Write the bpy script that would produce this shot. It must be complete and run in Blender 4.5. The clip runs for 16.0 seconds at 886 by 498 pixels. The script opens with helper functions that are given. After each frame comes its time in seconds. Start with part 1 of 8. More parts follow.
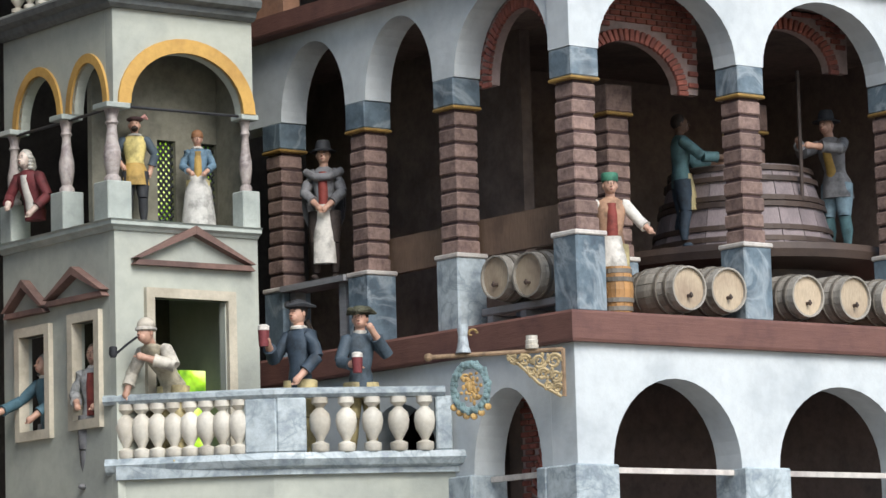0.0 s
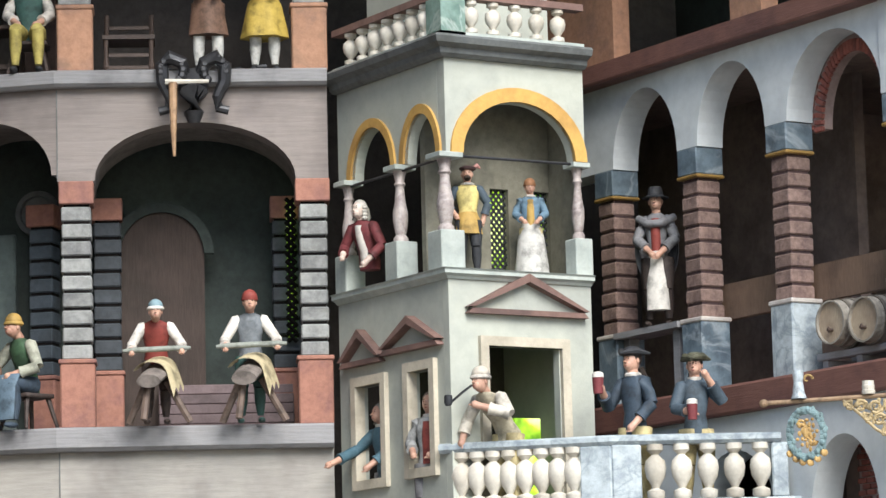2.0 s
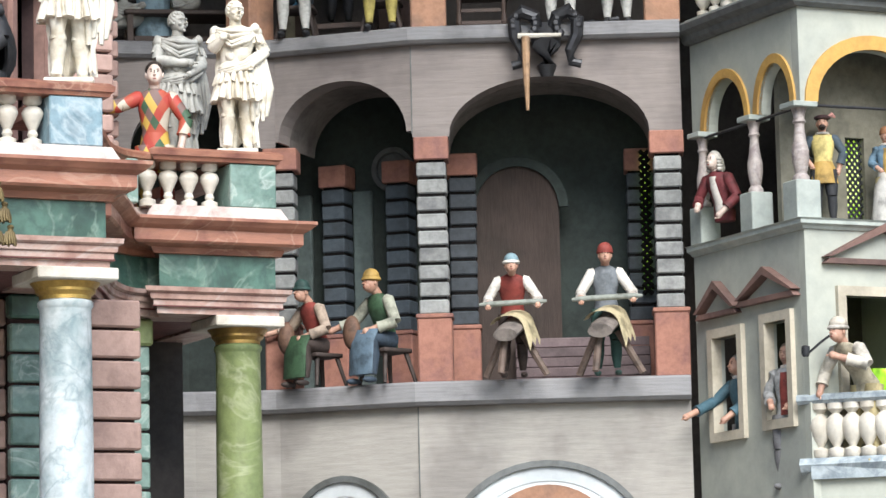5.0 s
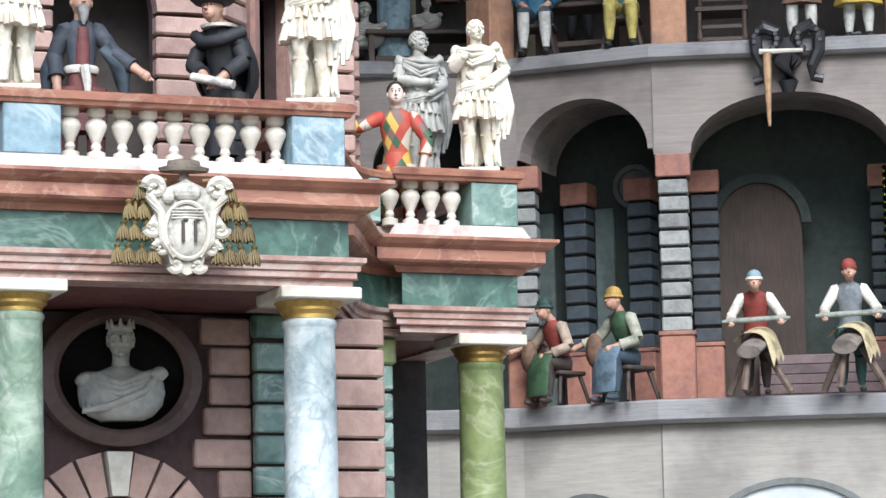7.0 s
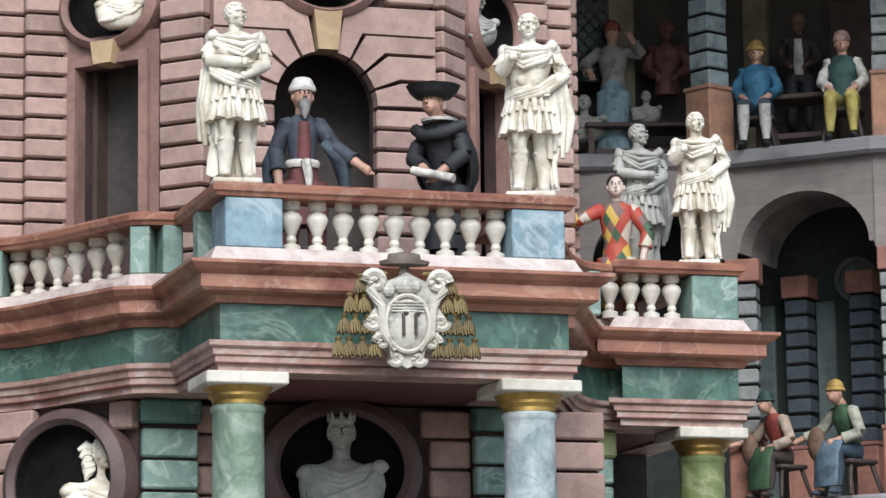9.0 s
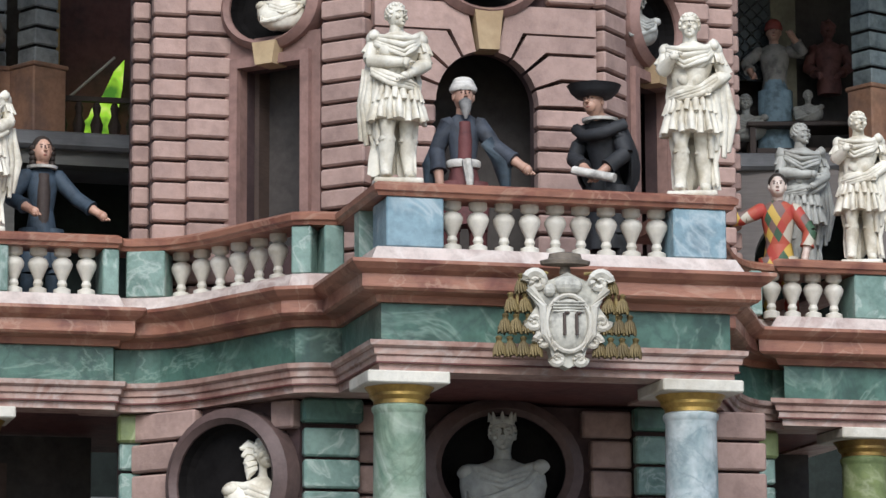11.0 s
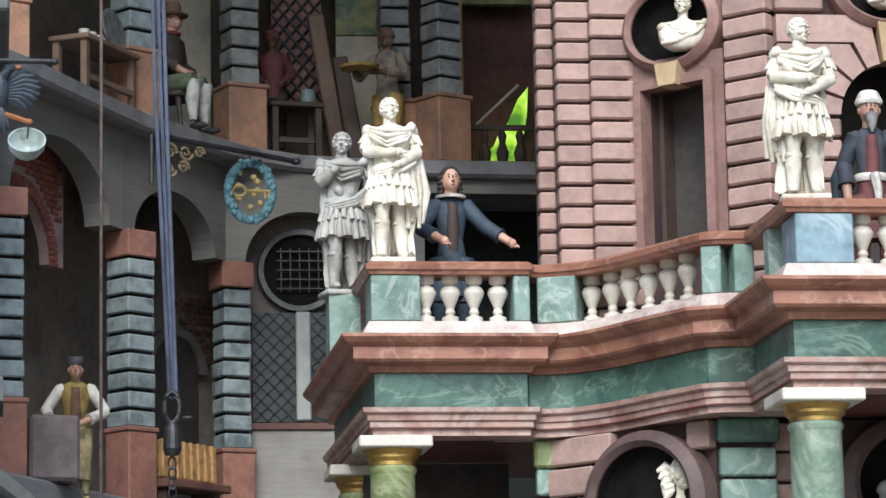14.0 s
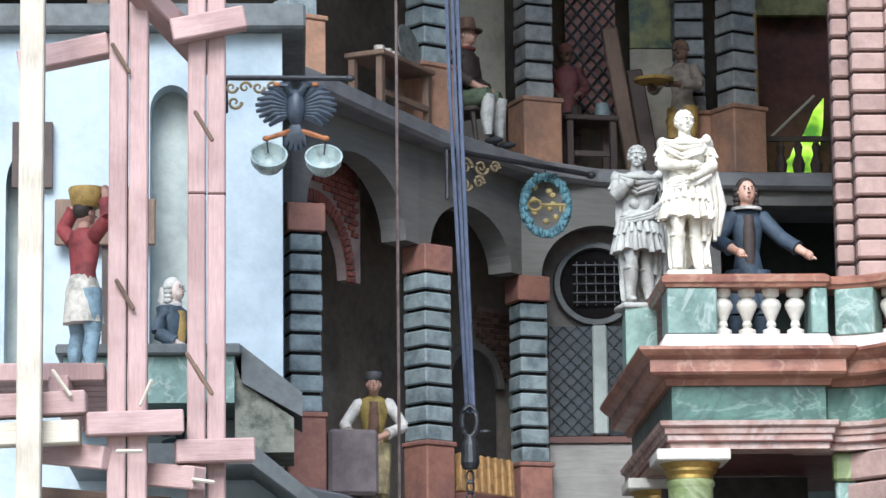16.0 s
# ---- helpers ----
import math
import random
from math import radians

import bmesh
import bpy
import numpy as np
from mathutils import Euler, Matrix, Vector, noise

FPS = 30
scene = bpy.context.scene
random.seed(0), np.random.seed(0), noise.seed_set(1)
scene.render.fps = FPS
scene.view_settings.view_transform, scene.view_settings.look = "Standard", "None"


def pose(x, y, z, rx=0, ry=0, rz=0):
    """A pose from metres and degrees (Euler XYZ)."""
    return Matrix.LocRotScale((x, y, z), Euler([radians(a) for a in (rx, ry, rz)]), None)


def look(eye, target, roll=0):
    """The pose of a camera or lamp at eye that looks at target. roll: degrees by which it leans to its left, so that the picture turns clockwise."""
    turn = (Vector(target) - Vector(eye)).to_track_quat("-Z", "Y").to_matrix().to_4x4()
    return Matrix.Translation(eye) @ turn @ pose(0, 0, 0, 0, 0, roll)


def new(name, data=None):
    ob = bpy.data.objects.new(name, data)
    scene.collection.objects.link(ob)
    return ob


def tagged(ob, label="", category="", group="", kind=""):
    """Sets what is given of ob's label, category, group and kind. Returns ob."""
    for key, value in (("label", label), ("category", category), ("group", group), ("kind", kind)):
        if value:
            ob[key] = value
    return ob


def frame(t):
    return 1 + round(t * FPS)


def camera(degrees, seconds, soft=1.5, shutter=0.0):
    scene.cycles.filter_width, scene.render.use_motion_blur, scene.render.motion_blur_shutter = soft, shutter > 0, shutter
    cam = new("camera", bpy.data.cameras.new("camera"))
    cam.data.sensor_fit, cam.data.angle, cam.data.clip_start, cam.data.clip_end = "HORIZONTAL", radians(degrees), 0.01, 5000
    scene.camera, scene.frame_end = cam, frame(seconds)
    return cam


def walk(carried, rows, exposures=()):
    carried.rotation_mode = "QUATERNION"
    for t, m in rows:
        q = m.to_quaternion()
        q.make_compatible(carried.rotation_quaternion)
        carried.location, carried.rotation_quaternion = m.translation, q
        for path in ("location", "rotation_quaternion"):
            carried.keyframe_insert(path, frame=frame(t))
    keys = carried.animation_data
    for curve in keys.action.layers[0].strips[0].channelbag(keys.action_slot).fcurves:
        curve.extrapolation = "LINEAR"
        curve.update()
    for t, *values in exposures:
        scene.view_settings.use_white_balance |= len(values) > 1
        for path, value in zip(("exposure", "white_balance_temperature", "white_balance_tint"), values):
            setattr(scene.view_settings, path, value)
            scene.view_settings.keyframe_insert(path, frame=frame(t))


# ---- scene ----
cam = camera(14.89, 16.0)
# seconds, heading, elevation and lean of the hand-held pan
PAN = [
    (0, -36.985, 7.386, -1.589),
    (0.5, -35.682, 8.068, -1.253),
    (1, -34.101, 8.183, -1.203),
    (1.5, -32.556, 8.165, -1.286),
    (2, -31.330, 8.331, -1.443),
    (2.5, -30.213, 8.007, -1.403),
    (3, -29.380, 7.727, -1.796),
    (3.5, -28.476, 7.819, -1.427),
    (4, -27.322, 7.638, -1.502),
    (4.2, -26.822, 7.628, -1.500),
    (6.3, -22.837, 7.958, -1.110),
    (6.5, -22.318, 8.024, -1.112),
    (7, -21.143, 8.068, -1.191),
    (7.5, -20.122, 8.472, -1.438),
    (8, -19.192, 9.057, -1.124),
    (8.5, -18.314, 9.527, -0.825),
    (9, -17.408, 9.701, -0.724),
    (9.2, -17.190, 9.698, -0.724),
    (11.3, -14.114, 9.588, -0.600),
    (11.5, -13.744, 9.301, -0.905),
    (12, -12.743, 9.099, -1.588),
    (12.5, -11.350, 9.306, -1.594),
    (13, -9.877, 9.671, -1.086),
    (13.5, -8.636, 9.917, -1.087),
    (14, -7.644, 10.180, -1.118),
    (14.5, -6.784, 10.301, -0.977),
    (15, -5.508, 10.405, -0.527),
    (15.5, -3.798, 10.541, -0.858),
    (16, -2.570, 10.488, -0.679),
]
EXPOSURE = [(0, 0.15, 6400, 9), (0.5, 0.44, 6400, 9), (1, 0.52, 6400, 9), (2, 0.57, 6400, 9), (3.5, 0.46, 6500, 9), (4.2, 0.55, 6450, 9), (7, 0.58, 6000, 9), (8, 0.36, 6050, 9), (8.5, 0.24, 6100, 9), (9.2, 0.05, 6100, 9), (11.4, -0.12, 6050, 9), (12.5, -0.04, 6050, 9), (13.5, 0.2, 6250, 9), (14.2, 0.36, 6000, 8), (15.2, 0.6, 5800, 8), (16, 0.62, 5750, 8)]
walk(cam, [(t, pose(0, 0, 1.6, 90, 0, a) @ pose(0, 0, 0, e) @ pose(0, 0, 0, 0, 0, r)) for t, a, e, r in PAN], EXPOSURE)

# ---- light ----
world = bpy.data.worlds.new("sky")
scene.world = world
world.use_nodes = True
_n = world.node_tree.nodes
_sky = _n.new("ShaderNodeTexSky")
_sky.sky_type, _sky.sun_disc = "NISHITA", False
_sky.sun_elevation, _sky.sun_rotation = radians(40), radians(193)
world.node_tree.links.new(_sky.outputs[0], _n["Background"].inputs[0])
_n["Background"].inputs[1].default_value = 0.15
sun = new("sun", bpy.data.lights.new("sun", "SUN"))
sun.data.energy, sun.data.angle, sun.data.color = 3.8, radians(35), (1.0, 0.96, 0.9)
sun.matrix_world = look((-0.6, -4.6, 10.6), (1.6, 5.0, 2.4))


# ---- materials ----
def ramp(nt, fac, stops):
    r = nt.nodes.new("ShaderNodeValToRGB")
    while len(r.color_ramp.elements) < len(stops):
        r.color_ramp.elements.new(0.5)
    for e, (p, c) in zip(r.color_ramp.elements, stops):
        e.position, e.color = p, (*c, 1)
    nt.links.new(fac, r.inputs[0])
    return r.outputs[0]


def tone(c, k):
    return tuple(min(1.0, v * k) for v in c)


def mixed(nt, fac, a, b, mode="MIX"):
    m = nt.nodes.new("ShaderNodeMix")
    m.data_type, m.blend_type = "RGBA", mode
    for sock, v in ((m.inputs[0], fac), (m.inputs[6], a), (m.inputs[7], b)):
        if isinstance(v, (int, float)):
            sock.default_value = v
        elif isinstance(v, tuple):
            sock.default_value = (*v, 1)
        else:
            nt.links.new(v, sock)
    return m.outputs[2]


def noise_tex(nt, co, scale, detail=5, rough=0.6, dist=0.0):
    t = nt.nodes.new("ShaderNodeTexNoise")
    t.inputs["Scale"].default_value, t.inputs["Detail"].default_value = scale, detail
    t.inputs["Roughness"].default_value, t.inputs["Distortion"].default_value = rough, dist
    nt.links.new(co, t.inputs["Vector"])
    return t.outputs[0]


def paint(name, base, rough=0.6, stain=None, veins=None, grain=60, blotch=9, bump=0.25, metal=0.0, wood=False, spread=0.12, gloss=0.5, speck=0.35):
    """A worn, hand-painted surface: base colour with stains at two scales, optional marble veins or wood grain, a fine relief."""
    m = bpy.data.materials.new(name)
    m.use_nodes = True
    nt = m.node_tree
    bsdf = nt.nodes["Principled BSDF"]
    co = nt.nodes.new("ShaderNodeTexCoord").outputs["Object"]
    info = nt.nodes.new("ShaderNodeObjectInfo")
    add = nt.nodes.new("ShaderNodeVectorMath")
    add.operation = "MULTIPLY_ADD"
    comb = nt.nodes.new("ShaderNodeCombineXYZ")
    for i in range(3):
        nt.links.new(info.outputs["Random"], comb.inputs[i])
    nt.links.new(comb.outputs[0], add.inputs[0])
    add.inputs[1].default_value = (7, 5, 3)
    nt.links.new(co, add.inputs[2])
    co = add.outputs[0]
    if wood:
        mp = nt.nodes.new("ShaderNodeMapping")
        mp.inputs["Scale"].default_value = wood
        nt.links.new(co, mp.inputs[0])
        co2 = mp.outputs[0]
    else:
        co2 = co
    stain = stain or tone(base, 0.62)
    big = noise_tex(nt, co, blotch, 4, 0.6)
    fine = noise_tex(nt, co2, grain, 6, 0.7)
    col = ramp(nt, big, [(0.36, stain), (0.52, base), (0.72, tone(base, 1 + spread))])
    shade = ramp(nt, fine, [(0.3, (1 - speck,) * 3), (0.6, (1, 1, 1))])
    col = mixed(nt, 0.8, col, shade, "MULTIPLY")
    if veins:
        for colour, sc, width in veins:
            v = noise_tex(nt, co, sc * 0.8, 5, 0.55, 1.3)
            band = nt.nodes.new("ShaderNodeMath")
            band.operation = "SUBTRACT"
            nt.links.new(v, band.inputs[0])
            band.inputs[1].default_value = 0.5
            ab = nt.nodes.new("ShaderNodeMath")
            ab.operation = "ABSOLUTE"
            nt.links.new(band.outputs[0], ab.inputs[0])
            fac = ramp(nt, ab.outputs[0], [(0.0, (0.5,) * 3), (width * 0.5, (0.32,) * 3), (width * 1.8, (0, 0, 0))])
            col = mixed(nt, fac, col, colour)
    vary = nt.nodes.new("ShaderNodeMapRange")
    nt.links.new(info.outputs["Random"], vary.inputs[0])
    vary.inputs[3].default_value, vary.inputs[4].default_value = 1 - spread, 1 + spread * 0.6
    hsv = nt.nodes.new("ShaderNodeHueSaturation")
    nt.links.new(vary.outputs[0], hsv.inputs["Value"])
    nt.links.new(col, hsv.inputs["Color"])
    nt.links.new(hsv.outputs[0], bsdf.inputs["Base Color"])
    rr = nt.nodes.new("ShaderNodeMapRange")
    nt.links.new(fine, rr.inputs[0])
    rr.inputs[3].default_value, rr.inputs[4].default_value = min(1, rough + 0.15), max(0.05, rough - 0.12)
    nt.links.new(rr.outputs[0], bsdf.inputs["Roughness"])
    bsdf.inputs["Metallic"].default_value = metal
    bsdf.inputs["Specular IOR Level"].default_value = gloss
    if bump:
        b = nt.nodes.new("ShaderNodeBump")
        b.inputs["Strength"].default_value, b.inputs["Distance"].default_value = bump, 0.004
        nt.links.new(fine, b.inputs["Height"])
        nt.links.new(b.outputs[0], bsdf.inputs["Normal"])
    return m


WHITE = paint("white_limewash", (0.58, 0.62, 0.64), 0.8, (0.47, 0.51, 0.535), grain=40, blotch=6, spread=0.08, speck=0.12)
GREYWALL = paint("grey_plaster", (0.34, 0.325, 0.30), 0.85, (0.25, 0.235, 0.22), grain=30, blotch=5, wood=(0.5, 0.5, 5), speck=0.2)
LILAC = paint("lilac_grey_plaster", (0.235, 0.207, 0.195), 0.85, (0.17, 0.148, 0.142), grain=25, blotch=5, wood=(0.4, 0.4, 6), speck=0.22)
LEFTWALL = paint("green_grey_plaster", (0.185, 0.18, 0.165), 0.85, (0.13, 0.125, 0.118), grain=25, blotch=5, wood=(0.4, 0.4, 6), speck=0.22)
UPROOM = paint("brown_upper_room_plaster", (0.15, 0.12, 0.095), 0.95, (0.09, 0.07, 0.055), blotch=6)
LEDGE = paint("grey_painted_ledge", (0.27, 0.27, 0.28), 0.7, (0.19, 0.19, 0.20), grain=50, wood=(0.3, 0.3, 5), speck=0.25)
TOWER = paint("sage_grey_plaster", (0.43, 0.45, 0.395), 0.8, (0.35, 0.37, 0.335), grain=35, blotch=5, speck=0.14, spread=0.06)
TOWERTRIM = paint("pale_sage_trim", (0.42, 0.46, 0.43), 0.7, (0.32, 0.36, 0.34), speck=0.2)
DARKTRIM = paint("dark_grey_moulding", (0.13, 0.14, 0.14), 0.6, (0.08, 0.085, 0.08))
CREAM = paint("cream_painted_wood", (0.55, 0.50, 0.40), 0.7, (0.42, 0.38, 0.30), grain=80, speck=0.2)
KEYSTONE = paint("pale_ochre_keystone", (0.46, 0.34, 0.20), 0.7, (0.36, 0.25, 0.14), speck=0.2)
OCHRE = paint("ochre_band", (0.55, 0.33, 0.09), 0.7, (0.42, 0.24, 0.07), speck=0.2)
GABLE = paint("brown_red_gable", (0.20, 0.12, 0.10), 0.7, (0.13, 0.08, 0.07), speck=0.3)
MAROON = paint("maroon_beam", (0.16, 0.075, 0.06), 0.65, (0.11, 0.05, 0.045), grain=60, wood=(0.4, 0.4, 6), speck=0.25)
BRICK = paint("brown_brick", (0.245, 0.165, 0.14), 0.85, (0.165, 0.108, 0.095), grain=120, blotch=30, bump=0.6, spread=0.2)
REDBRICK = paint("red_brick_vault", (0.27, 0.085, 0.062), 0.85, (0.17, 0.06, 0.05), grain=90, blotch=25, spread=0.2)
MORTAR = paint("pale_mortar", (0.35, 0.26, 0.24), 0.9)
BLUEGREY = paint("blue_grey_marbled_stone", (0.14, 0.19, 0.23), 0.5, (0.08, 0.11, 0.14), [((0.42, 0.47, 0.50), 9, 0.03)], blotch=20)
PALEBLUE = paint("pale_marbled_stone", (0.44, 0.50, 0.53), 0.5, (0.26, 0.31, 0.35), [((0.13, 0.17, 0.2), 12, 0.025)], blotch=22)
GOLDRIM = paint("dull_gold_rim", (0.42, 0.26, 0.08), 0.45, (0.25, 0.15, 0.05), metal=0.3)
GREYBLOCK = paint("grey_stone_block", (0.275, 0.285, 0.28), 0.8, (0.18, 0.185, 0.19), grain=90, blotch=20, bump=0.4, spread=0.2)
REDSTONE = paint("red_sandstone", (0.36, 0.17, 0.125), 0.8, (0.27, 0.13, 0.11), grain=70, blotch=14, spread=0.1)
SALMON = paint("salmon_stone", (0.40, 0.22, 0.14), 0.8, (0.27, 0.16, 0.12), [((0.24, 0.15, 0.10), 7, 0.03)], blotch=12)
C_GREYLEAD = paint("grey_lead_came", (0.06, 0.065, 0.065), 0.6)
LEADGLASS = paint("dark_leaded_glass", (0.03, 0.038, 0.042), 0.3)
TEALBLOCK = paint("teal_grey_stone_block", (0.29, 0.345, 0.355), 0.75, (0.15, 0.19, 0.205), grain=80, blotch=24, bump=0.4, spread=0.15)
MALTROOM = paint("malt_brown_plaster", (0.19, 0.145, 0.125), 0.95, (0.125, 0.095, 0.083), blotch=7)
# Door brown taken down to include the shade inside the bay.
DOORBROWN = paint("shaded_brown_door", (0.05, 0.034, 0.028), 0.8, (0.035, 0.025, 0.02), wood=(6, 6, 0.5))
# Near-black plaster: the shade of unlit rooms is put into the colour.
DARKROOM = paint("shade_dark_plaster", (0.06, 0.052, 0.048), 0.95, (0.04, 0.036, 0.033))
OLIVEROOM = paint("olive_room_plaster", (0.21, 0.20, 0.155), 0.95, (0.14, 0.135, 0.105))
# Darker copy of the grey block, with the gallery's shade in its colour.
SHADEBLOCK = paint("shaded_grey_block", (0.06, 0.07, 0.082), 0.85, (0.042, 0.05, 0.058))
# Teal taken near black: the shade of the deep rooms is in the colour.
TEALROOM = paint("shaded_teal_wall", (0.036, 0.048, 0.044), 0.95, (0.025, 0.033, 0.03), blotch=7)
DUNROOM = paint("dun_room_plaster", (0.23, 0.20, 0.165), 0.95, (0.14, 0.11, 0.09), blotch=6)
DIMVAULT = paint("grey_brown_vault_plaster", (0.20, 0.18, 0.165), 0.9, (0.14, 0.125, 0.115))
BROWNROOM = paint("brown_room_panel", (0.095, 0.062, 0.052), 0.85, (0.065, 0.045, 0.038))
# Blue-grey block darkened for columns that stand in shade.
SHADEBLUE = paint("shaded_blue_block", (0.07, 0.09, 0.11), 0.8, (0.05, 0.06, 0.07))
PINK = paint("dusty_pink_stone", (0.385, 0.262, 0.225), 0.8, (0.285, 0.19, 0.165), grain=80, blotch=12, bump=0.35, spread=0.12, speck=0.22)
PINKDARK = paint("pink_stone_backing", (0.07, 0.04, 0.04), 0.9)
PINKFRAME = paint("pink_brown_frame", (0.28, 0.165, 0.14), 0.7, (0.22, 0.13, 0.11), grain=60)
NICHE = paint("dark_maroon_niche_ring", (0.11, 0.07, 0.065), 0.6, (0.075, 0.05, 0.045))
# Black without gloss; also paints the shade into the shallow niche dishes.
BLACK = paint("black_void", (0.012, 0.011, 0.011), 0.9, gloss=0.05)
REDMARBLE = paint("red_marbled_wood", (0.32, 0.145, 0.095), 0.36, (0.19, 0.07, 0.05), [((0.46, 0.29, 0.21), 8, 0.014)], blotch=14, wood=(0.4, 0.4, 2))
DARKRED = paint("dark_red_paint", (0.13, 0.035, 0.03), 0.5)
PINKMARBLE = paint("pale_pink_marbled_moulding", (0.46, 0.30, 0.25), 0.45, (0.30, 0.16, 0.13), [((0.58, 0.50, 0.46), 9, 0.03)], blotch=16)
GREENMARBLE = paint("green_marbled_wood", (0.08, 0.165, 0.13), 0.36, (0.035, 0.08, 0.06), [((0.25, 0.35, 0.29), 6, 0.012), ((0.03, 0.06, 0.055), 10, 0.03)], blotch=10)
GREENCOL = paint("pale_green_marbled_column", (0.27, 0.36, 0.27), 0.4, (0.14, 0.23, 0.17), [((0.52, 0.58, 0.50), 7, 0.03), ((0.10, 0.15, 0.10), 9, 0.02)], blotch=12)
OLIVECOL = paint("olive_marbled_column", (0.22, 0.27, 0.11), 0.4, (0.13, 0.17, 0.07), [((0.44, 0.47, 0.30), 8, 0.02)], blotch=12)
BLUECOL = paint("white_blue_marbled_column", (0.50, 0.56, 0.58), 0.4, (0.24, 0.32, 0.34), [((0.72, 0.75, 0.75), 6, 0.05), ((0.16, 0.22, 0.24), 10, 0.02)], blotch=12)
BLUEPLINTH = paint("light_blue_marbled_plinth", (0.24, 0.36, 0.42), 0.45, (0.15, 0.24, 0.29), [((0.55, 0.62, 0.65), 11, 0.025)], blotch=18)
GREENPLINTH = paint("green_marbled_plinth", (0.20, 0.30, 0.26), 0.45, (0.12, 0.2, 0.17), [((0.48, 0.54, 0.50), 11, 0.02)], blotch=18)
PALESTRIP = paint("pale_stone_strip", (0.60, 0.56, 0.52), 0.6, (0.45, 0.40, 0.38))
GOLD = paint("gilded_wood", (0.55, 0.36, 0.10), 0.35, (0.30, 0.18, 0.06), metal=0.65, grain=120)
IVORY = paint("ivory_painted_wood", (0.60, 0.57, 0.50), 0.55, (0.45, 0.41, 0.34), grain=90, speck=0.2)
STATUE = paint("white_statue_paint", (0.78, 0.735, 0.63), 0.55, (0.54, 0.48, 0.37), grain=70, blotch=22, speck=0.22)
STATUEGREY = paint("grey_white_statue_paint", (0.42, 0.42, 0.39), 0.6, (0.30, 0.29, 0.26), grain=70, blotch=20)
OAK = paint("weathered_oak_staves", (0.34, 0.315, 0.275), 0.75, (0.22, 0.20, 0.17), grain=60, wood=(6, 0.6, 6), spread=0.1)
OAKHEAD = paint("barrel_head_oak", (0.46, 0.37, 0.265), 0.7, (0.33, 0.25, 0.18), grain=60, wood=(8, 1, 0.6))
HOOP = paint("grey_withy_hoop", (0.17, 0.15, 0.125), 0.6)
DARKWOOD = paint("dark_wood", (0.075, 0.05, 0.04), 0.6, (0.05, 0.033, 0.028), grain=70, wood=(5, 0.6, 5))
MIDWOOD = paint("brown_wood", (0.20, 0.13, 0.09), 0.65, (0.13, 0.085, 0.06), grain=70, wood=(5, 5, 0.6))
PINKWOOD = paint("faded_red_timber", (0.48, 0.325, 0.30), 0.75, (0.38, 0.245, 0.225), grain=55, wood=(6, 6, 0.5), speck=0.25)
PALEWOOD = paint("pale_bare_timber", (0.56, 0.50, 0.40), 0.75, (0.44, 0.38, 0.30), grain=55, wood=(6, 6, 0.5))
VATWOOD = paint("mauve_grey_vat_staves", (0.25, 0.205, 0.215), 0.65, (0.17, 0.14, 0.15), grain=60, wood=(7, 7, 0.5))
IRON = paint("dark_iron", (0.06, 0.062, 0.068), 0.45, (0.035, 0.035, 0.04), metal=0.6)
BLUEROPE = paint("blue_grey_rope", (0.09, 0.11, 0.17), 0.8)
SKIN = paint("painted_skin", (0.50, 0.30, 0.22), 0.5, (0.40, 0.22, 0.16), blotch=40, speck=0.12)
PALESKIN = paint("pale_painted_skin", (0.66, 0.55, 0.48), 0.5, (0.52, 0.40, 0.34), blotch=40, speck=0.1)
_cloth = {}


def cloth(name, c, rough=0.7):
    if name not in _cloth:
        _cloth[name] = paint(name + "_painted_cloth", c, rough, tone(c, 0.55), grain=90, blotch=40, spread=0.1, speck=0.3)
    return _cloth[name]


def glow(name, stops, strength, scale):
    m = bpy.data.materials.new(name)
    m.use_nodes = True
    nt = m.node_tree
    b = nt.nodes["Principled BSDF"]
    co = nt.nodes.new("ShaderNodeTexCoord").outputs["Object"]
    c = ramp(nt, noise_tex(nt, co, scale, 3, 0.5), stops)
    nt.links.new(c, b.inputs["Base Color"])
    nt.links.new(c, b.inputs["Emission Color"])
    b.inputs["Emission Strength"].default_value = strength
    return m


# Glowing panels for sunlit foliage outside: the daylight is emission in the material.
LEAFLIGHT = glow("glowing_foliage_panel", [(0.35, (0.05, 0.16, 0.01)), (0.5, (0.35, 0.60, 0.03)), (0.66, (0.85, 0.95, 0.35))], 1.0, 14)


# ---- building helpers ----
def finish(bm, name, materials, smooth=None):
    bmesh.ops.recalc_face_normals(bm, faces=bm.faces)
    me = bpy.data.meshes.new(name)
    bm.to_mesh(me)
    bm.free()
    for m in materials if isinstance(materials, (list, tuple)) else [materials]:
        me.materials.append(m)
    if smooth is not None:
        me.shade_smooth()
        me.set_sharp_from_angle(angle=radians(smooth))
    return me


def part(name, bm, material, parent, label="", m=None, smooth=None):
    ob = new(name, finish(bm, name, material, smooth))
    ob.parent = parent
    if m is not None:
        ob.matrix_basis = m
    if label:
        ob["label"] = label
    return ob


def piece(name, mesh, parent, m):
    ob = new(name, mesh)
    ob.parent = parent
    ob.matrix_basis = m
    return ob


def thing(name, m, label, category, group="", kind=""):
    ob = new(name)
    ob.matrix_basis = m
    ob.empty_display_size = 0.05
    return tagged(ob, label, category, group, kind)


def solo(name, bm, material, m, label, category, group="", kind="", smooth=None):
    ob = new(name, finish(bm, name, material, smooth))
    ob.matrix_basis = m
    return tagged(ob, label, category, group, kind)


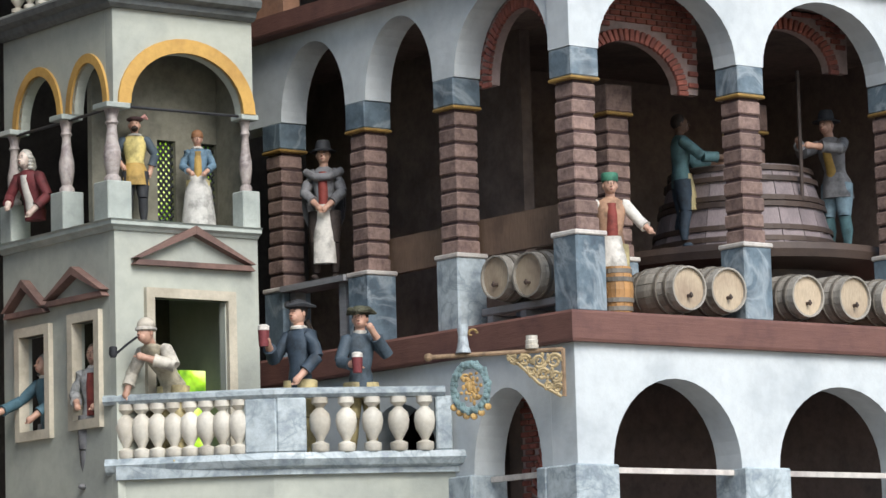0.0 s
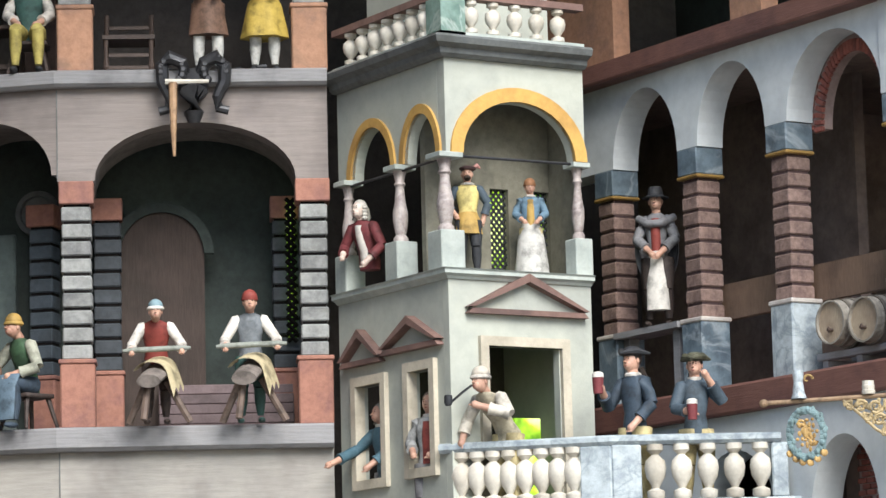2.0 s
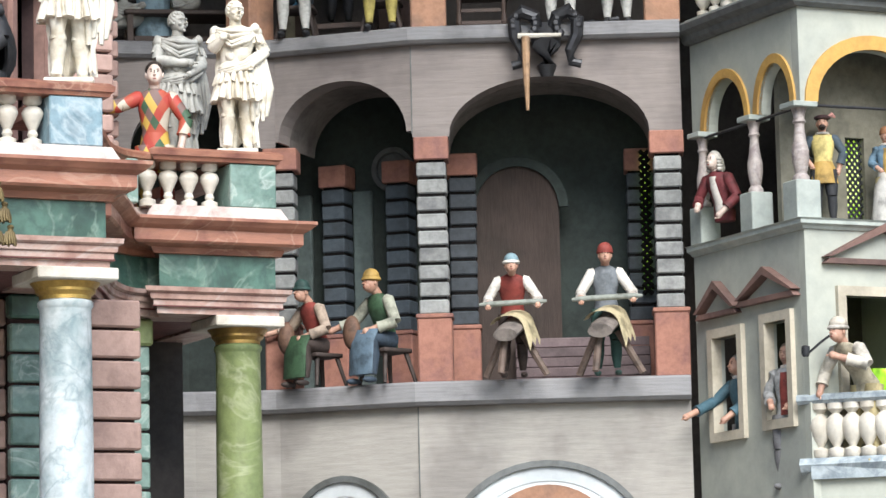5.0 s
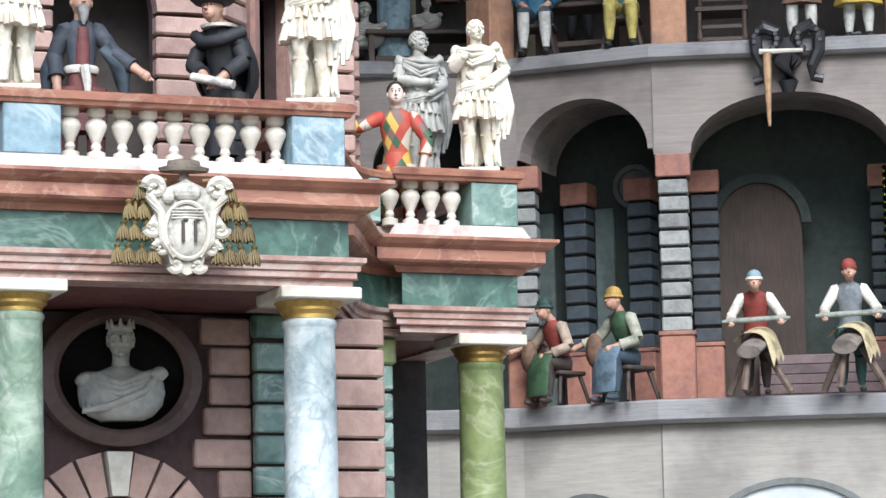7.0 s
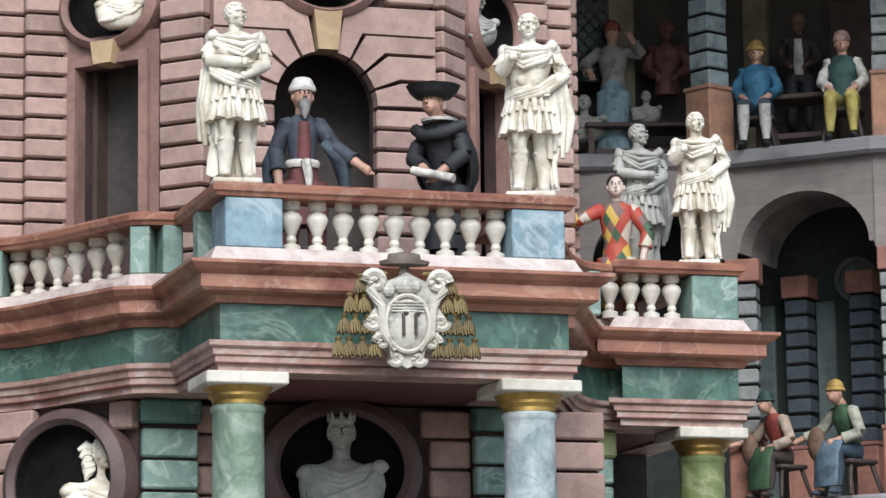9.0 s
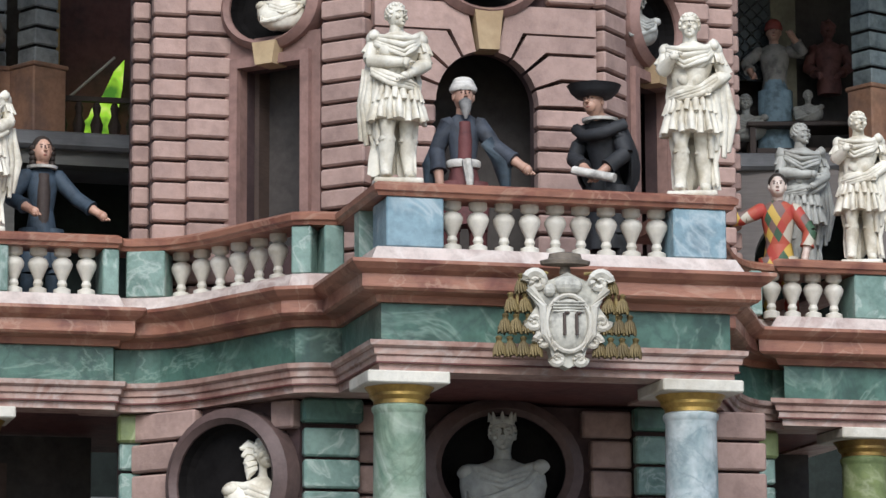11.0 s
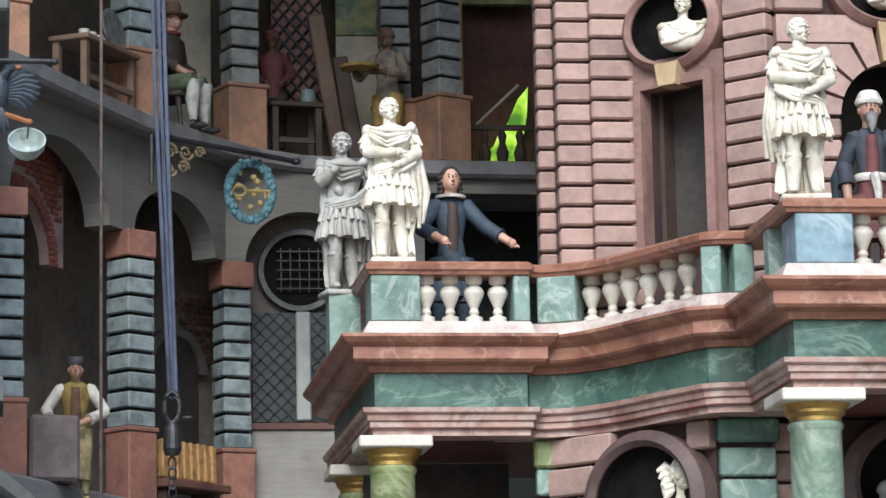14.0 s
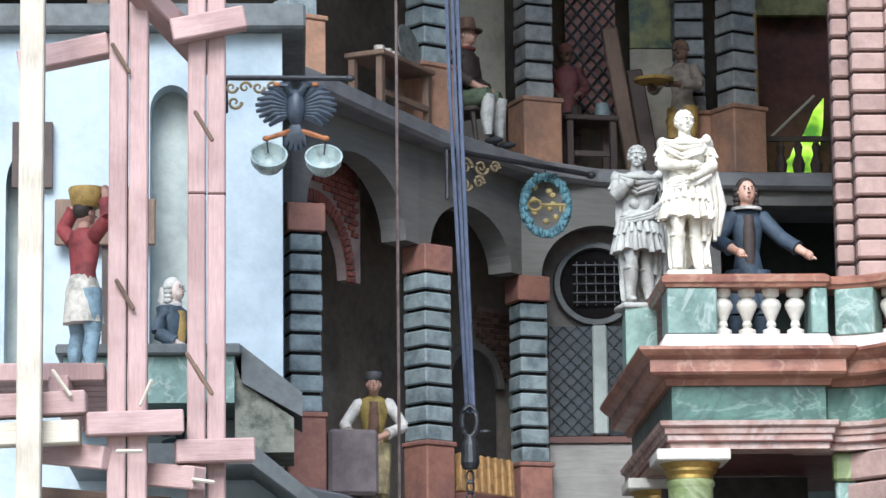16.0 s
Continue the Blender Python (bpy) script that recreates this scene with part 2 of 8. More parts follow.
def box(bm, x0, x1, y0, y1, z0, z1, bev=0.0, mi=0):
    r = bmesh.ops.create_cube(bm, size=1)
    vs = r["verts"]
    for v in vs:
        v.co = Vector((x0 + (v.co.x + 0.5) * (x1 - x0), y0 + (v.co.y + 0.5) * (y1 - y0), z0 + (v.co.z + 0.5) * (z1 - z0)))
    fs = list({f for v in vs for f in v.link_faces})
    for f in fs:
        f.material_index = mi
    if bev:
        r2 = bmesh.ops.bevel(bm, geom=list({e for v in vs for e in v.link_edges}), offset=bev, segments=1, affect="EDGES")
        for f in r2["faces"]:
            f.material_index = mi
    return bm


def boxed(*a, **k):
    return box(bmesh.new(), *a, **k)


def slab(bm, pts, y0, y1, mi=0):
    """A polygon in (x, z), given as a ring, drawn out from y0 to y1."""
    a = [bm.verts.new((x, y0, z)) for x, z in pts]
    b = [bm.verts.new((x, y1, z)) for x, z in pts]
    n = len(pts)
    fs = [bm.faces.new(a), bm.faces.new(b[::-1])]
    for i in range(n):
        fs.append(bm.faces.new((a[i], b[i], b[(i + 1) % n], a[(i + 1) % n])))
    for f in fs:
        f.material_index = mi
    return bm


def arc(xa, xb, zs, rise, n=20):
    cx, r = (xa + xb) / 2, (xb - xa) / 2
    return [(cx - r * math.cos(math.pi * i / n), zs + rise * math.sin(math.pi * i / n)) for i in range(n + 1)]


def arch_wall(bm, x0, x1, z0, z1, y0, y1, openings):
    """A wall with openings (xa, xb, foot, springing, rise) cut right through it."""
    at = x0
    for xa, xb, za, zs, rise in sorted(openings):
        if xa - at > 1e-4:
            slab(bm, [(at, z0), (xa, z0), (xa, z1), (at, z1)], y0, y1)
        if za - z0 > 1e-4:
            slab(bm, [(xa, z0), (xb, z0), (xb, za), (xa, za)], y0, y1)
        if z1 - zs - rise > 1e-4:
            low = arc(xa, xb, zs, rise) if rise else [(xa, zs), (xb, zs)]
            slab(bm, [(xa, z1)] + low + [(xb, z1)], y0, y1)
        at = xb
    if x1 - at > 1e-4:
        slab(bm, [(at, z0), (x1, z0), (x1, z1), (at, z1)], y0, y1)
    bmesh.ops.remove_doubles(bm, verts=bm.verts, dist=1e-5)
    return bm


def arch_band(bm, xa, xb, zs, rise, wide, y0, y1, wide_top=None):
    inner, outer = arc(xa, xb, zs, rise), arc(xa - wide, xb + wide, zs, rise + (wide_top or wide))
    return slab(bm, inner + outer[::-1], y0, y1)


def lathe(bm, prof, x=0, y=0, z=0, n=16, mi=0, sx=1, sy=1):
    rings = []
    for r, h in prof:
        rings.append([bm.verts.new((x + sx * r * math.cos(2 * math.pi * i / n), y + sy * r * math.sin(2 * math.pi * i / n), z + h)) for i in range(n)])
    for a, b in zip(rings, rings[1:]):
        for i in range(n):
            bm.faces.new((a[i], a[(i + 1) % n], b[(i + 1) % n], b[i])).material_index = mi
    for ring in (rings[0], rings[-1]):
        bm.faces.new(ring).material_index = mi
    return bm


def tube(bm, pts, radii, n=8, mi=0, flat=1.0):
    pts = [Vector(p) for p in pts]
    if isinstance(radii, (int, float)):
        radii = [radii] * len(pts)
    rings = []
    for i, p in enumerate(pts):
        d = (pts[min(i + 1, len(pts) - 1)] - pts[max(i - 1, 0)]).normalized()
        s = d.cross(Vector((0, 0, 1)) if abs(d.z) < 0.9 else Vector((0, 1, 0))).normalized()
        u = s.cross(d)
        rings.append([bm.verts.new(p + radii[i] * (math.cos(2 * math.pi * k / n) * s + flat * math.sin(2 * math.pi * k / n) * u)) for k in range(n)])
    for a, b in zip(rings, rings[1:]):
        for k in range(n):
            bm.faces.new((a[k], a[(k + 1) % n], b[(k + 1) % n], b[k])).material_index = mi
    for ring in (rings[0], rings[-1]):
        bm.faces.new(ring).material_index = mi
    return bm


def blob(bm, c, r, mi=0, u=10, v=7):
    """A rounded lump with its poles up and down."""
    rx, ry, rz = r if isinstance(r, (tuple, list)) else (r, r, r)
    ends = [bm.verts.new((c[0], c[1], c[2] + k * rz)) for k in (-1, 1)]
    rings = []
    for j in range(1, v):
        e = math.pi * (j / v - 0.5)
        rings.append([bm.verts.new((c[0] + rx * math.cos(e) * math.cos(2 * math.pi * i / u), c[1] + ry * math.cos(e) * math.sin(2 * math.pi * i / u), c[2] + rz * math.sin(e))) for i in range(u)])
    for i in range(u):
        k = (i + 1) % u
        bm.faces.new((ends[0], rings[0][k], rings[0][i])).material_index = mi
        bm.faces.new((ends[1], rings[-1][i], rings[-1][k])).material_index = mi
        for p, q in zip(rings, rings[1:]):
            bm.faces.new((p[i], p[k], q[k], q[i])).material_index = mi
    return bm


def sweep(bm, path, prof, mi=0):
    """Draws a closed profile of (outward, z) along a plan path; outward is to the right of the way along it."""
    pts = [Vector((*p, 0)) for p in path]
    rings = []
    for i, p in enumerate(pts):
        ns = []
        for a, b in ((i - 1, i), (i, i + 1)):
            if 0 <= a and b < len(pts):
                d = (pts[b] - pts[a]).normalized()
                ns.append(Vector((d.y, -d.x, 0)))
        nrm = sum(ns, Vector()).normalized()
        nrm = nrm / max(0.35, nrm.dot(ns[0]))
        rings.append([bm.verts.new((p.x + nrm.x * o, p.y + nrm.y * o, z)) for o, z in prof])
    k = len(prof)
    for a, b in zip(rings, rings[1:]):
        for j in range(k):
            bm.faces.new((a[j], a[(j + 1) % k], b[(j + 1) % k], b[j])).material_index = mi
    for ring in (rings[0], rings[-1]):
        bm.faces.new(ring).material_index = mi
    return bm


def swept(path, prof):
    return sweep(bmesh.new(), path, prof)


def block_column(parent, cx, cy, rot, z0, z1, wide, courses, mat, gap=0.005, ped=None, cap=None, core=None, depth=None, name="column", label=""):
    """A square column of separate blocks, with pedestal and capital as (z0, z1, width, material)."""
    d = depth or wide
    m = pose(cx, cy, 0, 0, 0, rot)
    w = wide * 0.43
    col = part(name, boxed(-w, w, -d * 0.43, d * 0.43, (ped[0] if ped else z0) + 0.002, (cap[1] if cap else z1) - 0.002), core or BLACK, parent, label, m)
    h = (z1 - z0) / courses
    me = finish(boxed(-wide / 2, wide / 2, -d / 2, d / 2, gap / 2, h - gap / 2, bev=0.0025), "stone_block", mat)
    for i in range(courses):
        j = random.uniform(-0.0012, 0.0012)
        piece("stone_block", me, col, pose(j, -j, z0 + i * h, 0, 0, random.uniform(-1, 1)))
    k = d / wide
    if ped:
        a, b, w, pm = ped
        part("pedestal", boxed(-w / 2, w / 2, -w * k / 2, w * k / 2, a, b, bev=0.003), pm, col)
        part("pedestal_moulding", boxed(-w * 0.54, w * 0.54, -w * 0.54 * k, w * 0.54 * k, b - 0.001, b + 0.008, bev=0.002), PALESTRIP if pm is BLUEGREY or pm is PALEBLUE else pm, col)
    if cap:
        a, b, w, cm, rim = cap
        part("capital", boxed(-w / 2, w / 2, -w * k / 2, w * k / 2, a, b, bev=0.002), cm, col)
        if rim:
            part("capital_rim", boxed(-w * 0.53, w * 0.53, -w * 0.53 * k, w * 0.53 * k, a - 0.007, a - 0.0005, bev=0.002), rim, col)
    return col


BAL = [(0.011, 0), (0.0135, 0.003), (0.0135, 0.011), (0.005, 0.0145), (0.0075, 0.019), (0.0145, 0.030), (0.0165, 0.042), (0.0145, 0.052), (0.0055, 0.060), (0.009, 0.0635), (0.0125, 0.066), (0.0125, 0.074)]


def baluster_mesh(height, fat, mat, upside=False):
    prof = [(r * fat, h / 0.074 * height) for r, h in BAL]
    if upside:
        prof = [(r, height - h) for r, h in prof[::-1]]
    return finish(lathe(bmesh.new(), prof, n=14), "baluster", mat, 40)


# ---- ground and enclosing niche ----
solo("ground", boxed(-40, 44, -40, 60, -0.2, 0), paint("gravel_ground", (0.24, 0.22, 0.19), 0.95, grain=200, blotch=3), pose(0, 0, 0), "pale gravel forecourt in front of the theatre", "ground", kind="structure")
# Ceiling out of view; its front edge is set to shade the galleries.
for nm, bx, lab in (("wall_back", (-1.6, 5.8, 6.9, 7.1, 0, 4.1), "dark plastered back wall of the niche"), ("wall_left", (-1.8, -1.6, 4.6, 7.1, 0, 4.1), "dark plastered side wall of the niche"), ("wall_right", (5.8, 6.0, 4.6, 7.1, 0, 4.1), "dark plastered side wall of the niche"), ("ceiling", (-1.6, 5.8, 4.98, 6.9, 3.9, 4.1), "unseen dark ceiling that shades the galleries")):
    solo(nm, boxed(*bx), DARKROOM, pose(0, 0, 0), lab, nm.split("_")[0], kind="structure")
solo("stage_base", boxed(-1.6, 5.8, 5.0, 6.9, 0, 1.45), LILAC, pose(0, 0, 0), "grey plastered base under the theatre", "base", kind="structure")

# ---- brewery house on the corner (x along the front, y into the house) ----
brew = thing("brewery_house", pose(3.778, 4.621, 0), "white limewashed brewery with brown brick columns and open arcades", "building")
SIDE = pose(0, 0, 0, 0, 0, -90)
ys = [0.033, 0.385, 0.672, 0.962]
xs = [0.033, 0.432, 0.825, 1.22]
g = bmesh.new()
arch_wall(g, 0, 1.25, 2.735, 2.905, 0.004, 0.065, [(a + 0.034, b - 0.034, 2.735, 2.735, 0.140) for a, b in zip(xs, xs[1:])])
part("wall", g, WHITE, brew)
g = bmesh.new()
arch_wall(g, -1.3, -0.0655, 2.735, 2.905, 0.004, 0.065, [(-b + 0.034, -a - 0.034, 2.735, 2.735, 0.146) for a, b in zip(ys, ys[1:])])
part("wall", g, WHITE, brew, m=SIDE)
for i, x in enumerate(xs):
    block_column(brew, x, 0.034, 0, 2.40, 2.672, 0.053, 9, BRICK, ped=(2.257, 2.395, 0.068, BLUEGREY), cap=(2.682, 2.734, 0.064, BLUEGREY, GOLDRIM), core=PINKDARK)
for i, y in enumerate(ys[1:]):
    block_column(brew, 0.034, y, 0, 2.40, 2.672, 0.053, 9, BRICK, ped=(2.257, 2.395, 0.068, BLUEGREY if i != 0 else PALEBLUE), cap=(2.682, 2.734, 0.064, BLUEGREY, GOLDRIM), core=PINKDARK)
for x, y in ((0.335, 0.30), (0.72, 0.34)):
    block_column(brew, x, y, 0, 2.40, 2.672, 0.055, 9, BRICK, ped=(2.257, 2.395, 0.068, BLUEGREY), cap=(2.682, 2.734, 0.064, BRICK, GOLDRIM), core=PINKDARK)
corner = [(-0.014, 1.3), (-0.014, 0), (1.3, 0)]
part("floor_beam", swept(corner, [(-0.06, 2.201), (0.014, 2.201), (0.016, 2.206), (0.016, 2.252), (0.012, 2.257), (-0.06, 2.257)]), MAROON, brew, "maroon painted floor beam")
part("upper_beam", swept(corner, [(-0.06, 2.905), (0.018, 2.905), (0.02, 2.91), (0.02, 2.945), (-0.06, 2.945)]), MAROON, brew, "maroon painted beam")
part("floor_slab", boxed(0.06, 1.25, 0.06, 1.3, 2.215, 2.2575), MAROON, brew)
part("ceiling", boxed(0.066, 1.25, 0.066, 1.3, 2.89, 2.94), MALTROOM, brew)
part("back_wall", boxed(0.346, 1.219, 0.90, 0.93, 2.26, 2.89), MALTROOM, brew)
part("end_wall", boxed(1.22, 1.25, 0.07, 0.93, 2.26, 2.89), MALTROOM, brew)
part("inner_wall", boxed(0.32, 0.345, 0.55, 1.3, 2.26, 2.89), MALTROOM, brew)
# brick vaults behind the arches
brick_me = finish(boxed(-0.0115, 0.0115, -0.004, 0.004, -0.0045, 0.0045, bev=0.001), "brick", REDBRICK)


def brick_vault(parent, xa, xb, zs, top, rise, y, m):
    g = arch_wall(bmesh.new(), xa, xb, zs, top, y, y + 0.02, [(xa + 0.05, xb - 0.05, zs, zs, rise)])
    v = part("brick_vault", g, MORTAR, parent, "red brick vault", m)
    cx, r = (xa + xb) / 2, (xb - xa) / 2 - 0.05
    row, z = 0, zs + 0.006
    while z < top:
        x = xa + (0.012 if row % 2 else 0.0) + 0.012
        while x < xb - 0.012:
            q = (x - cx) / (r + 0.011)
            if abs(q) >= 1.2 or z - 0.008 > zs + (rise + 0.026) * math.sqrt(max(0.0, 1 - q * q / 1.44)):
                piece("brick", brick_me, v, pose(x, y - 0.001, z, 0, 0, random.uniform(-2, 2)))
            x += 0.0252
        z += 0.0112
        row += 1
    n = max(9, int(math.pi * (r + rise) / 2 / 0.0105))
    for i in range(n + 1):
        a = math.pi * i / n
        px_, pz_ = cx - (r + 0.010) * math.cos(a), zs + (rise + 0.010) * math.sin(a)
        if pz_ < top - 0.01 and xa + 0.012 < px_ < xb - 0.012:
            piece("brick", brick_me, v, pose(px_, y - 0.003, pz_, 0, math.degrees(math.atan2((rise + 0.01) * -math.sin(a), -(r + 0.01) * math.cos(a))), 0))


brick_vault(brew, xs[0] + 0.03, xs[1] - 0.03, 2.70, 2.885, 0.09, 0.14, pose(0.02, 0, 0))
brick_vault(brew, xs[1] + 0.03, xs[2] - 0.03, 2.775, 2.885, 0.075, 0.14, pose(0.02, 0, 0))
brick_vault(brew, -ys[1] + 0.012, -ys[0] - 0.045, 2.72, 2.885, 0.13, 0.07, SIDE)
# barred round window deep in the brewery; its pane glows in place of daylight
g = bmesh.new()
for i in range(-1, 2):
    box(g, 0.93 + i * 0.018, 0.934 + i * 0.018, 0.592, 0.596, 2.70, 2.77)
    box(g, 0.895, 0.968, 0.588, 0.592, 2.733 + i * 0.019, 2.737 + i * 0.019)
wi = part("window", slab(bmesh.new(), [(0.932 + 0.03 * math.cos(a * 0.4), 2.735 + 0.04 * math.sin(a * 0.4)) for a in range(16)], 0.60, 0.61), glow("glowing_window_pane", [(0.3, (0.35, 0.38, 0.4)), (0.7, (0.5, 0.53, 0.55))], 0.35, 10), brew, "small barred oval window")
part("window_bars", g, IRON, wi)
# lower storey
g = bmesh.new()
low = [(0.068, 0.372, 1.5, 1.985, 0.158), (0.465, 0.79, 1.5, 1.985, 0.155), (0.9, 1.2, 1.5, 1.985, 0.155)]
arch_wall(g, -0.014, 1.25, 1.5, 2.201, 0.0, 0.07, low)
part("lower_wall", g, WHITE, brew)
g = bmesh.new()
arch_wall(g, -1.3, -0.0705, 1.5, 2.201, 0.0, 0.07, [(-0.30, -0.10, 1.5, 1.985, 0.152), (-0.66, -0.40, 1.5, 1.985, 0.15)])
part("lower_wall", g, WHITE, brew, m=pose(-0.014, 0, 0, 0, 0, -90))
for x0, x1 in ((-0.026, 0.072), (0.371, 0.482), (0.795, 0.905)):
    part("impost", boxed(x0, x1, -0.012, 0.075, 1.90, 1.985, bev=0.003), PALEBLUE, brew, "grey and white marbled impost")
part("impost", boxed(-0.026, 0.06, 0.0755, 0.105, 1.90, 1.985, bev=0.003), PALEBLUE, brew)
part("impost", boxed(-0.026, 0.06, 0.296, 0.405, 1.90, 1.985, bev=0.003), PALEBLUE, brew)
for x0, x1 in ((0.08, 0.37), (0.483, 0.79)):
    part("tie_bar", boxed(x0, x1, 0.02, 0.03, 1.972, 1.982), PALESTRIP, brew)
part("tie_bar", boxed(0.02, 0.03, 0.106, 0.295, 1.972, 1.982), PALESTRIP, brew)
part("lower_room", boxed(0.10, 1.2, 0.34, 0.36, 1.5, 2.19), BROWNROOM, brew)
part("lower_room", boxed(0.33, 0.35, 0.36, 1.2, 1.5, 2.19), BROWNROOM, brew)
brick_vault(brew, -0.30, -0.10, 1.92, 2.16, 0.12, 0.10, SIDE)
# upper storey above the beam
g = bmesh.new()
arch_wall(g, -1.2, -0.06, 2.945, 3.35, 0.03, 0.07, [(-0.95, -0.55, 2.95, 3.3, 0), (-0.45, -0.1, 2.95, 3.3, 0)])
part("upper_wall", g, SALMON, brew, "salmon painted upper wall", SIDE)
part("upper_wall", boxed(0.07, 1.25, 0.03, 0.07, 2.945, 3.35), SALMON, brew)
part("roof", boxed(-0.06, 1.3, -0.06, 1.3, 3.35, 3.4), DARKTRIM, brew)
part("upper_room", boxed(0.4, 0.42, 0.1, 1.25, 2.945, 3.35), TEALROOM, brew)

# ---- oriel tower ----
X0, X1, Y0, Y1 = 3.254, 3.572, 5.33, 5.745
tower = thing("oriel_tower", pose(0, 0, 0), "sage grey oriel tower with ochre-banded loggia arches and gabled windows", "building")
TS = pose(X0, 0, 0, 0, 0, -90)
g = arch_wall(bmesh.new(), X0, X1, 1.5, 2.459, Y0, Y0 + 0.02, [(3.336, 3.495, 2.03, 2.336, 0)])
part("wall", g, TOWER, tower)
g = arch_wall(bmesh.new(), -Y1, -Y0 - 0.0205, 1.5, 2.459, 0, 0.02, [(-5.475, -5.392, 2.115, 2.298, 0), (-5.672, -5.575, 2.108, 2.29, 0)])
part("wall", g, TOWER, tower, m=TS)
part("wall", boxed(X1 - 0.02, X1, Y0 + 0.021, Y1, 1.5, 2.459), TOWER, tower)
g = arch_wall(bmesh.new(), X0 + 0.006, X1, 2.70, 2.88, Y0 + 0.006, Y0 + 0.032, [(3.296, 3.548, 2.70, 2.70, 0.106)])
part("loggia_wall", g, TOWER, tower)
g = arch_wall(bmesh.new(), -Y1, -Y0 - 0.033, 2.70, 2.88, 0.006, 0.032, [(-5.487, -5.366, 2.70, 2.70, 0.088), (-5.69, -5.535, 2.70, 2.70, 0.092)])
part("loggia_wall", g, TOWER, tower, m=TS)
part("arch_band", arch_band(bmesh.new(), 3.296, 3.548, 2.70, 0.106, 0.027, Y0 + 0.001, Y0 + 0.012), OCHRE, tower, "ochre painted arch band")
part("arch_band", arch_band(bmesh.new(), -5.487, -5.366, 2.70, 0.088, 0.016, 0.001, 0.012, 0.018), OCHRE, tower, "ochre painted arch band", TS)
part("arch_band", arch_band(bmesh.new(), -5.69, -5.535, 2.70, 0.092, 0.016, 0.001, 0.012, 0.018), OCHRE, tower, "ochre painted arch band", TS)
turn_path = [(X0, Y1), (X0, Y0), (X1, Y0)]
part("cornice", swept(turn_path, [(-0.03, 2.459), (0.004, 2.459), (0.008, 2.464), (0.016, 2.468), (0.016, 2.4745), (0.02, 2.478), (-0.03, 2.478)]), TOWERTRIM, tower)
part("cornice", swept(turn_path, [(-0.03, 2.88), (0.004, 2.88), (0.012, 2.886), (0.014, 2.896), (0.03, 2.902), (0.034, 2.913), (0.03, 2.918), (-0.03, 2.918)]), DARKTRIM, tower, "dark moulded cornice")
part("loggia_floor", boxed(X0 + 0.031, X1, Y0 + 0.031, Y1, 2.459, 2.478), TOWER, tower)
part("loggia_ceiling", boxed(X0 + 0.033, X1, Y0 + 0.033, Y1, 2.86, 2.88), TOWERTRIM, tower)
g = arch_wall(bmesh.new(), X0 + 0.033, X1, 2.478, 2.86, 5.46, 5.475, [(3.432, 3.474, 2.478, 2.66, 0), (3.533, 3.568, 2.478, 2.66, 0)])
part("loggia_back", g, OLIVEROOM, tower)
part("loggia_side", boxed(X1 - 0.004, X1 + 0.006, Y0 + 0.033, 5.459, 2.479, 2.859), OLIVEROOM, tower)
for xa, xb in ((3.432, 3.474), (3.533, 3.568)):
    lat = part("lattice_window", boxed(xa, xb, 5.482, 5.486, 2.48, 2.66), LEAFLIGHT, tower, "leaded lattice window backed by a glowing green panel")
    g = bmesh.new()
    for i in range(15):
        tube(g, [(xa, 5.472, 2.47 + i * 0.0145), (xb, 5.472, 2.47 + i * 0.0145 + 0.05)], 0.0028, 4)
        tube(g, [(xb, 5.471, 2.47 + i * 0.0145), (xa, 5.471, 2.47 + i * 0.0145 + 0.05)], 0.0028, 4)
    part("lattice", g, IRON, lat)
COL = [(0.016, 0), (0.016, 0.008), (0.011, 0.014), (0.013, 0.022), (0.0165, 0.042), (0.0165, 0.058), (0.012, 0.078), (0.0095, 0.1), (0.0095, 0.108), (0.013, 0.112), (0.010, 0.118), (0.012, 0.128), (0.015, 0.138)]
stone_col = paint("mauve_marbled_column", (0.38, 0.33, 0.31), 0.5, (0.24, 0.2, 0.2), [((0.5, 0.46, 0.44), 14, 0.03)], blotch=30)
for x, y, k in ((3.268, 5.356, 1.0), (3.563, 5.352, 0.75), (3.262, 5.512, 0.9), (3.262, 5.71, 0.85)):
    c = part("column", lathe(bmesh.new(), [(r * k, h) for r, h in COL], x, y, 2.552), stone_col, tower, "mauve marbled turned column", smooth=40)
    w = 0.026 * k
    part("pedestal", boxed(x - w, x + w, y - w, y + w, 2.478, 2.552, bev=0.002), TOWERTRIM, c)
    part("abacus", boxed(x - w, x + w, y - w, y + w, 2.69, 2.70, bev=0.001), TOWERTRIM, c)
g = bmesh.new()
tube(g, [(3.28, 5.345, 2.695), (3.56, 5.345, 2.697)], 0.003, 6)
tube(g, [(3.262, 5.36, 2.69), (3.262, 5.73, 2.69)], 0.003, 6)
part("tie_rod", g, IRON, tower)


